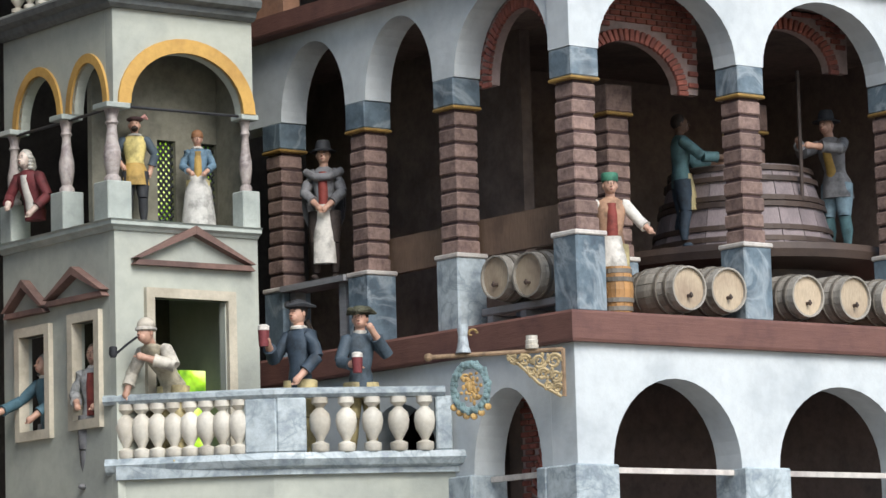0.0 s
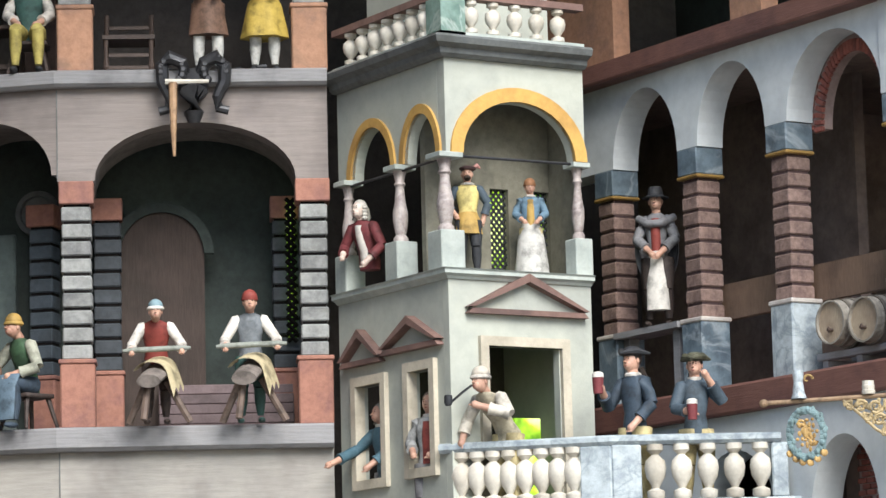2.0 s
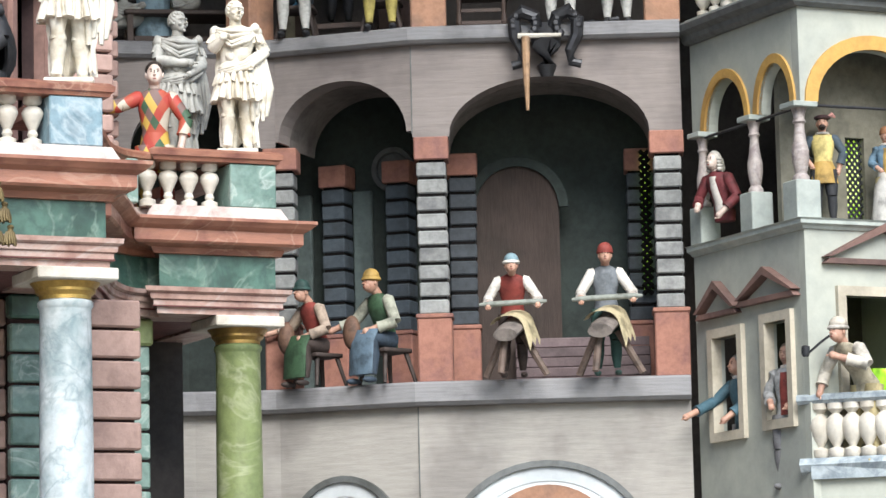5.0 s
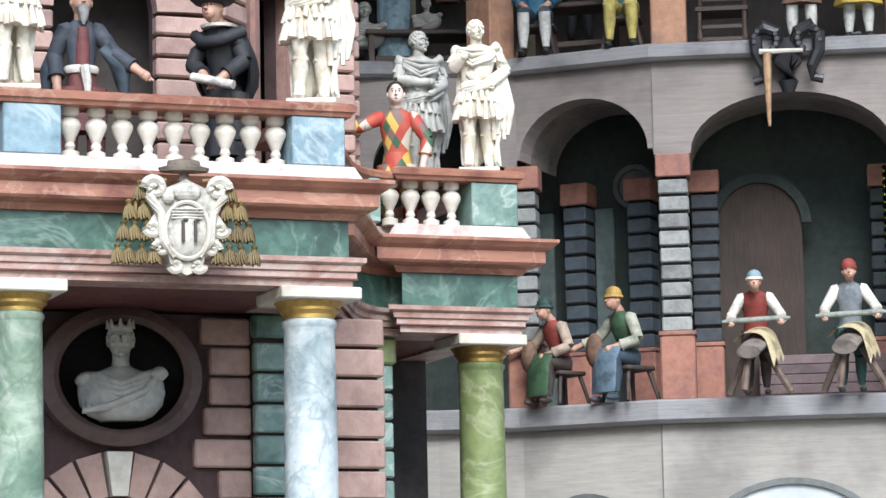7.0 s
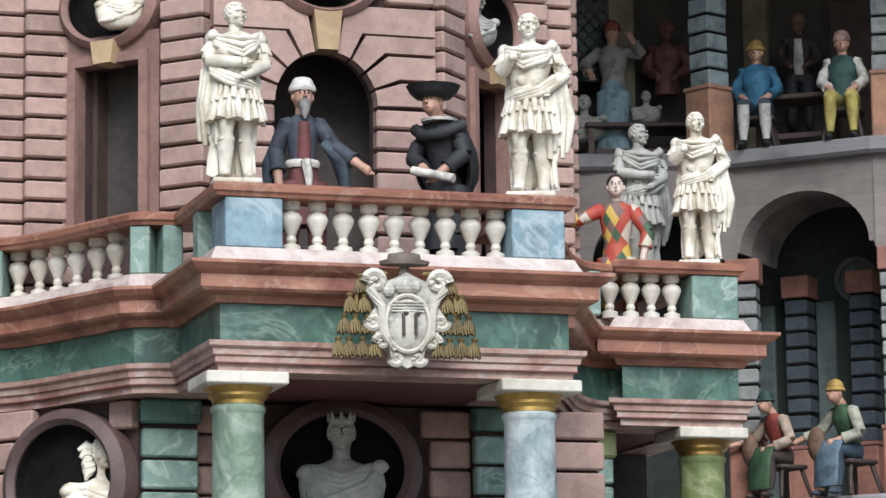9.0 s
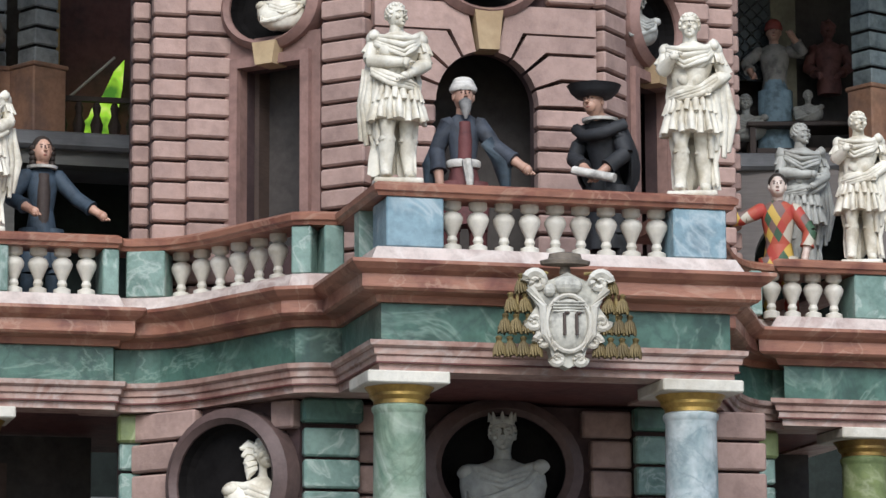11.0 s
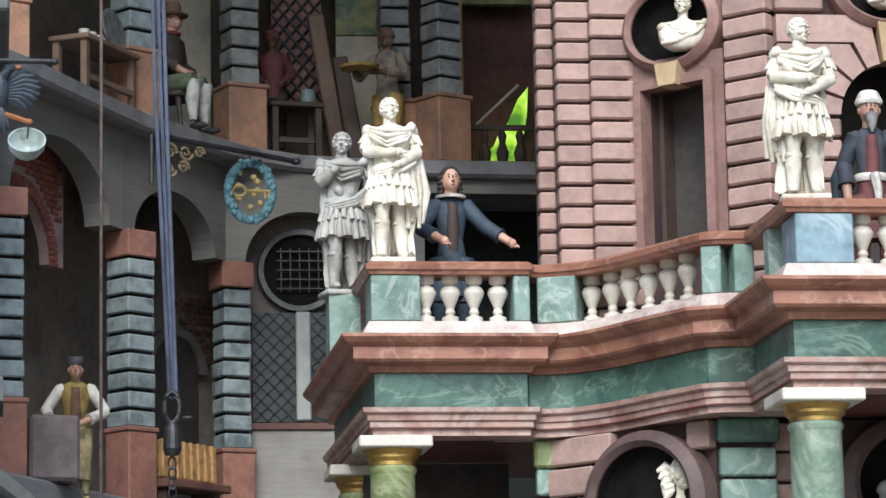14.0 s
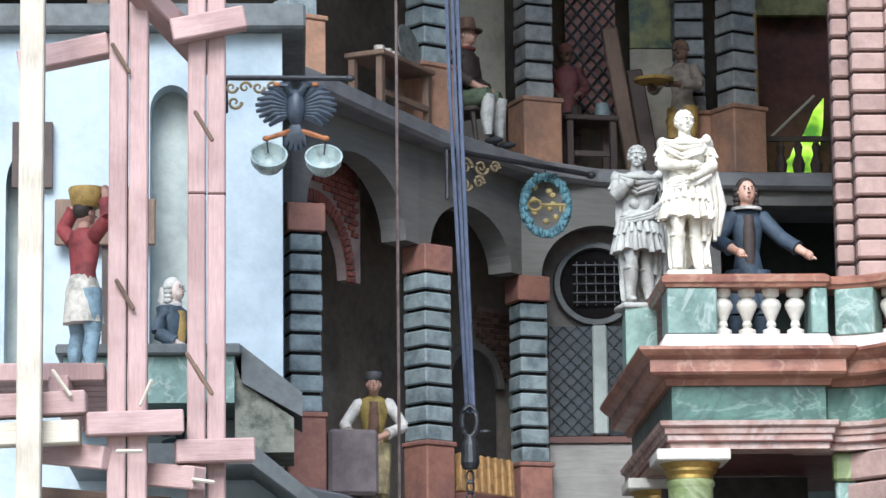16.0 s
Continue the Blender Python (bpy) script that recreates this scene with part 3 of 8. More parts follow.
def gabled_window(parent, m, xa, xb, za, zb, gx0, gx1, gz, gt, sill=True):
    g = bmesh.new()
    f = 0.018
    slab(g, [(xa, za), (xa + f, za), (xa + f, zb), (xa, zb)], -0.01, 0.012)
    slab(g, [(xb - f, za), (xb, za), (xb, zb), (xb - f, zb)], -0.01, 0.012)
    slab(g, [(xa, zb), (xb, zb), (xb, zb + f), (xa, zb + f)], -0.01, 0.012)
    if sill:
        slab(g, [(xa, za - f), (xb, za - f), (xb, za), (xa, za)], -0.01, 0.012)
    w = part("window", g, CREAM, parent, "cream framed open window", m)
    g = bmesh.new()
    cx, th = (gx0 + gx1) / 2, 0.016
    slab(g, [(gx0, gz), (gx1, gz), (gx1 - 0.01, gz + 0.010), (gx0 + 0.01, gz + 0.010)], -0.016, 0.004)
    slab(g, [(gx0, gz + 0.012), (gx0 + 0.012, gz + 0.012), (cx, gt - th), (cx, gt)], -0.02, 0.004)
    slab(g, [(gx1, gz + 0.012), (cx + 0.0005, gt), (cx + 0.0005, gt - th), (gx1 - 0.012, gz + 0.012)], -0.02, 0.004)
    part("gable", g, GABLE, w, "brown painted triangular gable")
    return w


gabled_window(tower, pose(0, Y0, 0), 3.316, 3.515, 1.99, 2.336, 3.288, 3.556, 2.395, 2.474, False)
gabled_window(tower, TS, -5.49, -5.376, 2.115, 2.298, -5.563, -5.35, 2.338, 2.404)
gabled_window(tower, TS, -5.689, -5.558, 2.108, 2.29, -5.722, -5.566, 2.33, 2.40)
g = bmesh.new()
box(g, X0 + 0.03, X1 - 0.03, 5.60, 5.61, 1.5, 2.45)
# Dark sheet that gives the shade inside the tower room.
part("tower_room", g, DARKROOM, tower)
part("window_view", boxed(3.462, 3.52, 5.44, 5.45, 2.06, 2.215), LEAFLIGHT, tower, "glowing green panel for sunlit foliage behind the open window")
# balustrade on top of the tower
up_me = baluster_mesh(0.064, 0.95, IVORY)
upb = part("balustrade", swept([(X0 + 0.01, Y1), (X0 + 0.01, Y0 + 0.01), (X1, Y0 + 0.01)], [(-0.012, 2.995), (0.014, 2.995), (0.014, 3.008), (-0.012, 3.008)]), GABLE, tower, "ivory balustrade with red-brown rail")
part("base_rail", swept([(X0 + 0.01, Y1), (X0 + 0.01, Y0 + 0.01), (X1, Y0 + 0.01)], [(-0.012, 2.918), (0.014, 2.918), (0.014, 2.93), (-0.012, 2.93)]), TOWERTRIM, upb)
part("corner_post", boxed(X0 - 0.004, X0 + 0.05, Y0 - 0.004, Y0 + 0.05, 2.919, 2.995), GREENPLINTH, upb)
for i in range(5):
    piece("baluster", up_me, upb, pose(3.325 + i * 0.049, Y0 + 0.01, 2.93))
for i in range(7):
    piece("baluster", up_me, upb, pose(X0 + 0.01, Y0 + 0.075 + i * 0.048, 2.93))
part("upper_body", boxed(3.33, 3.57, 5.45, 5.74, 2.918, 3.4), TOWER, tower)

# corner balcony between tower and brewery
balc = thing("balcony", pose(0, 0, 0), "blue-grey marbled balcony with white balusters", "balcony")
bp = [(3.247, 5.36), (3.462, 5.118), (3.738, 4.972)]
part("floor", swept([(3.25, 5.36), (3.462, 5.125), (3.775, 4.96)], [(0.0, 2.005), (0.012, 2.01), (0.02, 2.022), (0.016, 2.034), (0.0, 2.034), (-0.06, 2.03), (-0.06, 2.01)]), PALEBLUE, balc)
g = bmesh.new()
fs = [g.verts.new((x, y, z)) for z in (1.995, 2.02) for x, y in ((3.25, 5.33), (3.462, 5.125), (3.775, 4.96), (3.775, 5.33))]
g.faces.new(fs[:4]), g.faces.new(fs[4:])
for i in range(4):
    g.faces.new((fs[i], fs[(i + 1) % 4], fs[4 + (i + 1) % 4], fs[4 + i]))
part("deck", g, PALEBLUE, balc)
rail = part("rail", swept(bp, [(-0.016, 2.134), (0.010, 2.134), (0.016, 2.14), (0.016, 2.148), (0.01, 2.152), (-0.016, 2.152)]), PALEBLUE, balc, "worn blue-grey hand rail")
bm_me = baluster_mesh(0.1, 1.22, IVORY)
d1, d2 = Vector((0.215, -0.242, 0)), Vector((0.276, -0.146, 0))
for i in range(8):
    p = Vector((3.247, 5.36, 2.034)) + d1 * (0.12 + i * 0.095)
    piece("baluster", bm_me, balc, pose(p.x, p.y, p.z))
for i in range(5):
    p = Vector((3.462, 5.118, 2.034)) + d2 * (0.26 + i * 0.155)
    piece("baluster", bm_me, balc, pose(p.x, p.y, p.z))
part("post", boxed(-0.03, 0.03, -0.012, 0.016, 2.034, 2.134, bev=0.003), PALEBLUE, balc, m=pose(3.445, 5.138, 0, 0, 0, -48))
part("post", boxed(0.0, 0.055, -0.012, 0.016, 2.034, 2.134, bev=0.003), PALEBLUE, balc, m=pose(3.462, 5.118, 0, 0, 0, -28))
part("post", boxed(-0.03, 0.0, -0.012, 0.016, 2.034, 2.134, bev=0.003), PALEBLUE, balc, m=pose(3.75, 4.968, 0, 0, 0, -28))
g = bmesh.new()
fs = [g.verts.new((x, y, z)) for z in (1.4, 1.995) for x, y in ((3.27, 5.33), (3.467, 5.135), (3.77, 4.975), (3.77, 5.33))]
for i in range(4):
    g.faces.new((fs[i], fs[(i + 1) % 4], fs[4 + (i + 1) % 4], fs[4 + i]))
part("lower_wall", g, TOWER, balc)

# ---- galleries round the court ----
back = [(-0.05, 5.40), (0.035, 5.55), (0.14, 5.76), (0.24, 5.955), (0.36, 6.13), (0.46, 6.26), (0.57, 6.335), (0.72, 6.37), (1.2, 6.39), (1.9, 6.37), (2.25, 6.28), (2.40, 6.25), (2.55, 6.175), (2.756, 5.97), (3.228, 5.729)]
gal = thing("court_gallery", pose(0, 0, 0), "lilac-grey arcaded gallery curving round the court", "building")
part("floor_ledge", swept(back, [(-0.3, 2.178), (0.022, 2.178), (0.03, 2.185), (0.03, 2.219), (0.024, 2.224), (-0.3, 2.224)]), LEDGE, gal, "grey painted floor ledge")
part("upper_ledge", swept(back, [(-0.45, 2.893), (0.018, 2.893), (0.026, 2.899), (0.03, 2.921), (0.02, 2.926), (-0.45, 2.926)]), LEDGE, gal, "grey painted upper ledge")
part("lower_wall", swept(back[9:], [(-0.05, 1.4), (0.0, 1.4), (0.0, 2.178), (-0.05, 2.178)]), GREYWALL, gal)
part("lower_wall", swept(back[:10], [(-0.05, 1.4), (0.0, 1.4), (0.0, 2.178), (-0.05, 2.178)]), GREYWALL, gal)
# Bay walls carry their shade as a near-black teal.
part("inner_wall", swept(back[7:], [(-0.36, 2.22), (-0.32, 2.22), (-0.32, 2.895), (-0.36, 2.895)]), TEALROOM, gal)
part("inner_wall", swept(back[:8], [(-0.30, 2.22), (-0.26, 2.22), (-0.26, 2.895), (-0.30, 2.895)]), DUNROOM, gal, "brown-grey plaster wall behind the arcade")
part("upper_inner_wall", swept(back[:9], [(-0.34, 2.92), (-0.30, 2.92), (-0.30, 3.55), (-0.34, 3.55)]), UPROOM, gal, "brown plaster wall of the upper rooms")
# Right-hand upper wall darkened in its paint for the shade up there.
part("upper_inner_wall", swept(back[8:], [(-0.34, 2.92), (-0.30, 2.92), (-0.30, 3.55), (-0.34, 3.55)]), DARKROOM, gal)


def facet(a, b):
    return pose(a[0], a[1], 0, 0, 0, math.degrees(math.atan2(b[1] - a[1], b[0] - a[0]))), math.hypot(b[0] - a[0], b[1] - a[1])


PM, PL_ = facet((2.756, 5.97), (3.228, 5.729))
part("vault", arch_wall(bmesh.new(), 0.0, PL_, 2.705, 2.892, 0.061, 0.20, [(0.068, 0.47, 2.705, 2.705, 0.118)]), DIMVAULT, gal, "dim plastered vault", PM)
part("arcade_wall", arch_wall(bmesh.new(), 0, PL_, 2.709, 2.893, 0.0, 0.06, [(0.072, 0.466, 2.709, 2.709, 0.115)]), LILAC, gal, m=PM)
CM, CL_ = facet((2.55, 6.175), (2.756, 5.97))
part("vault", arch_wall(bmesh.new(), 0.0, CL_, 2.718, 2.892, 0.061, 0.20, [(0.004, CL_ - 0.008, 2.718, 2.718, 0.115)]), DIMVAULT, gal, "dim plastered vault", CM)
part("arcade_wall", arch_wall(bmesh.new(), 0, CL_, 2.722, 2.893, 0.0, 0.06, [(0.006, CL_ - 0.012, 2.722, 2.722, 0.112)]), LILAC, gal, m=CM)
DM, DL_ = facet((2.25, 6.28), (2.55, 6.175))
part("arcade_wall", arch_wall(bmesh.new(), 0, DL_, 2.709, 2.893, 0.0, 0.06, [(0.03, DL_ - 0.03, 2.709, 2.709, 0.11)]), LILAC, gal, m=DM)
part("arcade_wall", swept(back[8:11], [(-0.06, 2.60), (0, 2.60), (0, 2.893), (-0.06, 2.893)]), LILAC, gal)
# The outer dark band draws the shadow line of a recessed arch.
for mm, a, b, rise in ((PM, 0.062, 0.432, 0.155), (CM, 0.02, 0.25, 0.138)):
    part("lower_arch_rim", arch_band(bmesh.new(), a, b, 1.90, rise, 0.012, -0.014, 0.004), DARKTRIM, gal, "dark band for the shadow line of the arch recess", mm)
    part("lower_arch_trim", arch_band(bmesh.new(), a + 0.03, b - 0.03, 1.90, rise - 0.028, 0.0295, -0.006, 0.004), WHITE, gal, "white arch trim", mm)
    part("lower_arch_ring", arch_band(bmesh.new(), a + 0.085, b - 0.085, 1.90, rise - 0.065, 0.03, -0.009, 0.003), SALMON, gal, "salmon arch ring", mm)
    part("lower_arch_field", slab(bmesh.new(), arc(a + 0.03, b - 0.03, 1.90, rise - 0.028), -0.004, 0.002), WHITE, gal, m=mm)
WB = PM.to_quaternion().to_euler().z
for i, (s, w) in enumerate(((0.036, 0.058), (0.498, 0.054))):
    q = PM @ Vector((s, 0.031, 0))
    block_column(gal, q.x, q.y, math.degrees(WB), 2.356, 2.662, w, 9, GREYBLOCK, gap=0.006, ped=(2.224, 2.351, 0.068, REDSTONE), cap=(2.664, 2.709, 0.068, REDSTONE, None))
# Inner columns: darker block copies put the shade indoors into the colour.
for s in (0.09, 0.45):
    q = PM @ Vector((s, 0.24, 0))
    block_column(gal, q.x, q.y, math.degrees(WB), 2.356, 2.662, 0.055, 9, SHADEBLOCK, gap=0.006, ped=(2.224, 2.351, 0.062, REDSTONE), cap=(2.664, 2.709, 0.062, REDSTONE, None))
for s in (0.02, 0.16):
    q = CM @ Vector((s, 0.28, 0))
    block_column(gal, q.x, q.y, -45, 2.356, 2.662, 0.05, 9, SHADEBLUE, gap=0.006, ped=(2.224, 2.351, 0.06, REDSTONE), cap=(2.664, 2.709, 0.06, REDSTONE, None))
q = CM @ Vector((0.0, 0.03, 0))
block_column(gal, q.x, q.y, -30, 2.356, 2.662, 0.056, 9, GREYBLOCK, gap=0.006, ped=(2.224, 2.351, 0.068, REDSTONE), cap=(2.664, 2.709, 0.068, REDSTONE, None))
for zz0, zz1 in ((2.715, 2.89), (1.5, 2.177)):
    part("seam", boxed(-0.0012, 0.0012, -0.0015, 0.002, zz0, zz1), DARKTRIM, gal, m=PM)
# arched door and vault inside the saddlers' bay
dd = part("inner_door", slab(bmesh.new(), [(0.115, 2.224), (0.285, 2.224)] + arc(0.115, 0.285, 2.60, 0.085)[::-1], 0.255, 0.27), DOORBROWN, gal, "brown arched door darkened for shade", PM)
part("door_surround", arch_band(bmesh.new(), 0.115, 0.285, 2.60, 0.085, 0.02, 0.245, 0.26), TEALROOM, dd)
for i in range(5):
    part("step", boxed(0.19, 0.46, 0.16 + i * 0.012, 0.19 + i * 0.012, 2.224 + i * 0.021, 2.2435 + i * 0.021, bev=0.002), paint("plum_step", (0.15, 0.11, 0.115), 0.7) if i == 0 else bpy.data.materials["plum_step"], gal, m=PM)
lw = part("lattice_window", boxed(0.452, 0.467, 0.205, 0.21, 2.42, 2.70), LEAFLIGHT, gal, "leaded lattice window backed by a glowing green panel", PM)
g = bmesh.new()
for i in range(18):
    tube(g, [(0.450, 0.2, 2.41 + i * 0.016), (0.469, 0.2, 2.43 + i * 0.016)], 0.0045, 4)
    tube(g, [(0.469, 0.199, 2.41 + i * 0.016), (0.450, 0.199, 2.43 + i * 0.016)], 0.0045, 4)
part("lattice", g, BLACK, lw)
for xa, xb in ((-0.09, -0.048), (0.044, 0.086)):
    part("wall_strip", boxed(xa, xb, 0.304, 0.318, 2.225, 2.66, bev=0.003), paint("pale_teal_strip", (0.12, 0.155, 0.15), 0.9, (0.085, 0.11, 0.11)) if xa < 0 else bpy.data.materials["pale_teal_strip"], gal, "pale teal pilaster strip", CM)
for xc in (-0.15, 0.135):
    part("round_recess", lathe(bmesh.new(), [(0.002, 0.004), (0.034, 0.004), (0.036, 0.010), (0.046, 0.010), (0.048, -0.003)], n=26), DARKTRIM, gal, "dark round recess", CM @ pose(xc, 0.31, 2.70, 90))
OLIVEWALL = paint("olive_cream_plaster", (0.22, 0.20, 0.14), 0.9, (0.15, 0.135, 0.095), blotch=6)
part("wall_panel", boxed(-0.088, -0.035, 0.278, 0.292, 2.93, 3.395), OLIVEWALL, gal, "olive plaster panel", CM)
part("upper_door", boxed(0.105, 0.19, 0.278, 0.292, 2.93, 3.28, bev=0.003), BROWNROOM, gal, "dark red-brown door", CM)
for xa, xb in ((2.20, 2.29), (2.405, 2.46)):
    part("wall_panel", boxed(xa, xb, 6.49, 6.505, 2.93, 3.395), OLIVEWALL, gal, "olive plaster panel")
ul = part("lattice_window", boxed(2.2905, 2.4045, 6.492, 6.502, 3.13, 3.395), LEADGLASS, gal, "dark leaded lattice window")
g = bmesh.new()
for i in range(-4, 10):
    za = 3.13 + i * 0.028
    for sg in (1, -1):
        ta, tb = max(0.0, (3.13 - za) / 0.112), min(1.0, (3.395 - za) / 0.112)
        if tb > ta:
            tube(g, [(2.3475 + sg * (t - 0.5) * 0.112, 6.488, za + t * 0.112) for t in (ta, tb)], 0.0016, 4)
part("lattice", g, C_GREYLEAD, ul)
# upper gallery piers, right side
for s in (0.036, 0.498):
    q = PM @ Vector((s, 0.04, 0))
    block_column(gal, q.x, q.y, math.degrees(WB), 3.06, 3.36, 0.062, 8, GREYBLOCK, gap=0.006, ped=(2.926, 3.055, 0.07, SALMON), cap=(3.365, 3.40, 0.07, REDSTONE, None))
for x, y, r in ((2.513, 6.21, 23), (2.06, 6.36, 0)):
    block_column(gal, x, y, r, 3.06, 3.36, 0.056, 8, TEALBLOCK, gap=0.006, ped=(2.926, 3.055, 0.07, SALMON), cap=(3.365, 3.40, 0.07, REDSTONE, None))
part("roof", swept(back[:10], [(-0.5, 3.40), (0.06, 3.40), (0.06, 3.44), (-0.5, 3.44)]), DARKTRIM, gal)
# Out of view; the wide overhang is added to shade the upper right gallery.
part("roof", swept(back[9:], [(-0.5, 3.40), (0.34, 3.40), (0.34, 3.44), (-0.5, 3.44)]), DARKTRIM, gal)

# ---- left arcade ----
lc = [(0.014, 5.60), (0.240, 5.985), (0.442, 6.31)]
for i, (x, y) in enumerate(lc):
    block_column(gal, x, y, (15, 38, 20)[i], 2.356, 2.662, 0.056 if i != 1 else 0.062, 9, TEALBLOCK, gap=0.006, ped=(2.224, 2.351, 0.066, REDSTONE), cap=(2.664, 2.712, 0.066, REDSTONE, None))
A0, L0 = facet((-0.002, 5.56), (0.225, 5.955))
A1, L1 = facet((0.225, 5.955), (0.43, 6.275))
A2, L2 = facet((0.43, 6.275), (0.72, 6.37))
A3, L3 = facet((0.72, 6.37), (1.2, 6.39))
part("arcade_wall", arch_wall(bmesh.new(), 0, L0, 2.712, 2.893, 0.0, 0.05, [(0.05, L0 - 0.05, 2.712, 2.712, 0.125)]), LEFTWALL, gal, m=A0)
part("arcade_wall", arch_wall(bmesh.new(), 0, L1, 2.712, 2.893, 0.0, 0.05, [(0.04, L1 - 0.04, 2.712, 2.712, 0.10)]), LEFTWALL, gal, m=A1)
part("arcade_wall", arch_wall(bmesh.new(), 0, L2, 2.712, 2.893, 0.0, 0.05, [(0.04, L2 - 0.01, 2.712, 2.712, 0.105)]), LEFTWALL, gal, m=A2)
part("arcade_wall", arch_wall(bmesh.new(), 0, L3, 2.60, 2.893, 0.0, 0.05, [(0.10, L3 - 0.02, 2.60, 2.865, 0)]), LEFTWALL, gal, m=A3)
brick_vault(gal, 0.05, 0.40, 2.64, 2.885, 0.12, 0.09, A0)
rw = part("round_window", slab(bmesh.new(), [(0.128 + 0.068 * math.cos(k * 0.2618), 2.712 + 0.068 * math.sin(k * 0.2618)) for k in range(24)], 0.02, 0.03), BLACK, gal, "dark round window with iron grid", pose(0.45, 6.36, 0))
for i in range(-2, 3):
    part("bar", boxed(0.127 + i * 0.018, 0.129 + i * 0.018, 0.012, 0.016, 2.67, 2.755), IRON, rw)
    part("bar", boxed(0.084, 0.172, 0.008, 0.0118, 2.711 + i * 0.018, 2.713 + i * 0.018), IRON, rw)
part("round_window_rim", lathe(bmesh.new(), [(0.067, -0.004), (0.070, 0.012), (0.080, 0.012), (0.082, -0.004)], n=30), DARKTRIM, rw, m=pose(0.128, 0.02, 2.712, 90))
part("bay_wall", boxed(0.0, 0.34, 0.03, 0.05, 2.20, 2.89), DIMVAULT, gal, m=pose(0.45, 6.36, 0))
mw = part("mullioned_window", boxed(0.036, 0.20, 0.016, 0.026, 2.42, 2.63), LEADGLASS, gal, "dark window with a pale mullion", pose(0.45, 6.36, 0))
part("mullion", boxed(0.118, 0.146, -0.002, 0.0155, 2.42, 2.63, bev=0.003), TOWERTRIM, mw, "pale grey mullion")
for xa, xb in ((0.036, 0.1175), (0.1465, 0.20)):
    g = bmesh.new()
    for i in range(-4, 10):
        za = 2.42 + i * 0.026
        for sg in (1, -1):
            ta, tb = max(0.0, (2.42 - za) / (xb - xa)), min(1.0, (2.63 - za) / (xb - xa))
            if tb > ta:
                tube(g, [((xa + xb) / 2 + sg * (t - 0.5) * (xb - xa), 0.012, za + t * (xb - xa)) for t in (ta, tb)], 0.0008, 4)
    part("lattice", g, C_GREYLEAD, mw)
# worn plaster behind the second arch: a dark slab for a recess's shade, and bare bricks
RM = pose(0.315, 6.468, 0, 0, 0, 34)
nb = part("arched_recess", slab(bmesh.new(), [(-0.026, 2.224), (0.088, 2.224)] + arc(-0.026, 0.088, 2.53, 0.072)[::-1], -0.006, 0.004), DARKROOM, gal, "dark slab for the shade of an arched recess", RM)
part("recess_band", arch_band(bmesh.new(), -0.026, 0.088, 2.53, 0.072, 0.016, -0.014, 0.004), DIMVAULT, nb)
BAREBRICK = paint("bare_brown_brick", (0.24, 0.15, 0.12), 0.9, (0.15, 0.09, 0.075), grain=90, spread=0.2)
small = finish(boxed(-0.0098, 0.0098, -0.004, 0.004, -0.0042, 0.0042, bev=0.001), "brick", BAREBRICK)
bp_ = part("bare_patch", slab(bmesh.new(), [(0.035, 2.66), (0.05, 2.69), (0.13, 2.685), (0.14, 2.56), (0.118, 2.545), (0.095, 2.60), (0.06, 2.63)], -0.004, 0.002), MORTAR, gal, "patch of bare brickwork in the plaster", RM)
for row in range(12):
    for k in range(5):
        bx, bz = 0.045 + 0.0212 * k + (0.0106 if row % 2 else 0), 2.556 + 0.0108 * row
        if bz > 2.545 + max(0.0, 0.112 - bx) * 1.5 and bx < 0.134:
            piece("brick", small, bp_, pose(bx, -0.005, bz, 0, random.uniform(-2, 2), 0))
part("parapet", boxed(0.03, 0.34, -0.03, 0.0, 2.21, 2.40), GREYWALL, gal, m=pose(0.45, 6.36, 0))
part("parapet_rail", boxed(0.02, 0.35, -0.036, 0.006, 2.40, 2.412), MAROON, gal, m=pose(0.45, 6.36, 0))
# upper gallery piers, left side
for x, y, r in ((0.004, 5.70, 30), (0.247, 6.06, 35), (0.464, 6.34, 20), (0.777, 6.46, 0), (0.865, 6.41, 30)):
    block_column(gal, x, y, r, 3.06, 3.36, 0.058, 8, TEALBLOCK if x < 0.4 else GREYBLOCK, gap=0.006, ped=(2.926, 3.055, 0.08, SALMON), cap=(3.365, 3.40, 0.07, REDSTONE, None))
uw = part("red_lattice_window", boxed(0.0, 0.1, 0, 0.01, 3.08, 3.38), cloth("faded_rose_glass", (0.34, 0.17, 0.14)), gal, "rose-tinted window behind a dark diamond lattice", pose(0.543, 6.55, 0))
g = bmesh.new()
for i in range(-3, 11):
    za = 3.08 + i * 0.03
    for sg in (1, -1):
        ta, tb = max(0.0, (3.08 - za) / 0.12), min(1.0, (3.38 - za) / 0.12)
        if tb > ta:
            tube(g, [(0.05 + sg * (-0.05 + 0.1 * t), -0.004, za + 0.12 * t) for t in (ta, tb)], 0.0028, 5)
part("lattice", g, IRON, uw)
part("picture", boxed(0.0, 0.10, 0, 0.01, 3.22, 3.38), paint("landscape_painting", (0.34, 0.34, 0.15), 0.6, (0.10, 0.15, 0.12), blotch=16, grain=40), gal, "painted landscape on the wall", pose(0.672, 6.55, 0))
part("pale_wall_panel", boxed(0.0, 0.10, 0.012, 0.02, 2.94, 3.218), CREAM, gal, m=pose(0.672, 6.54, 0))
part("pale_wall_panel", boxed(0.0, 0.14, 0.0, 0.01, 2.94, 3.38), CREAM, gal, m=pose(0.30, 6.36, 0, 0, 0, 35))
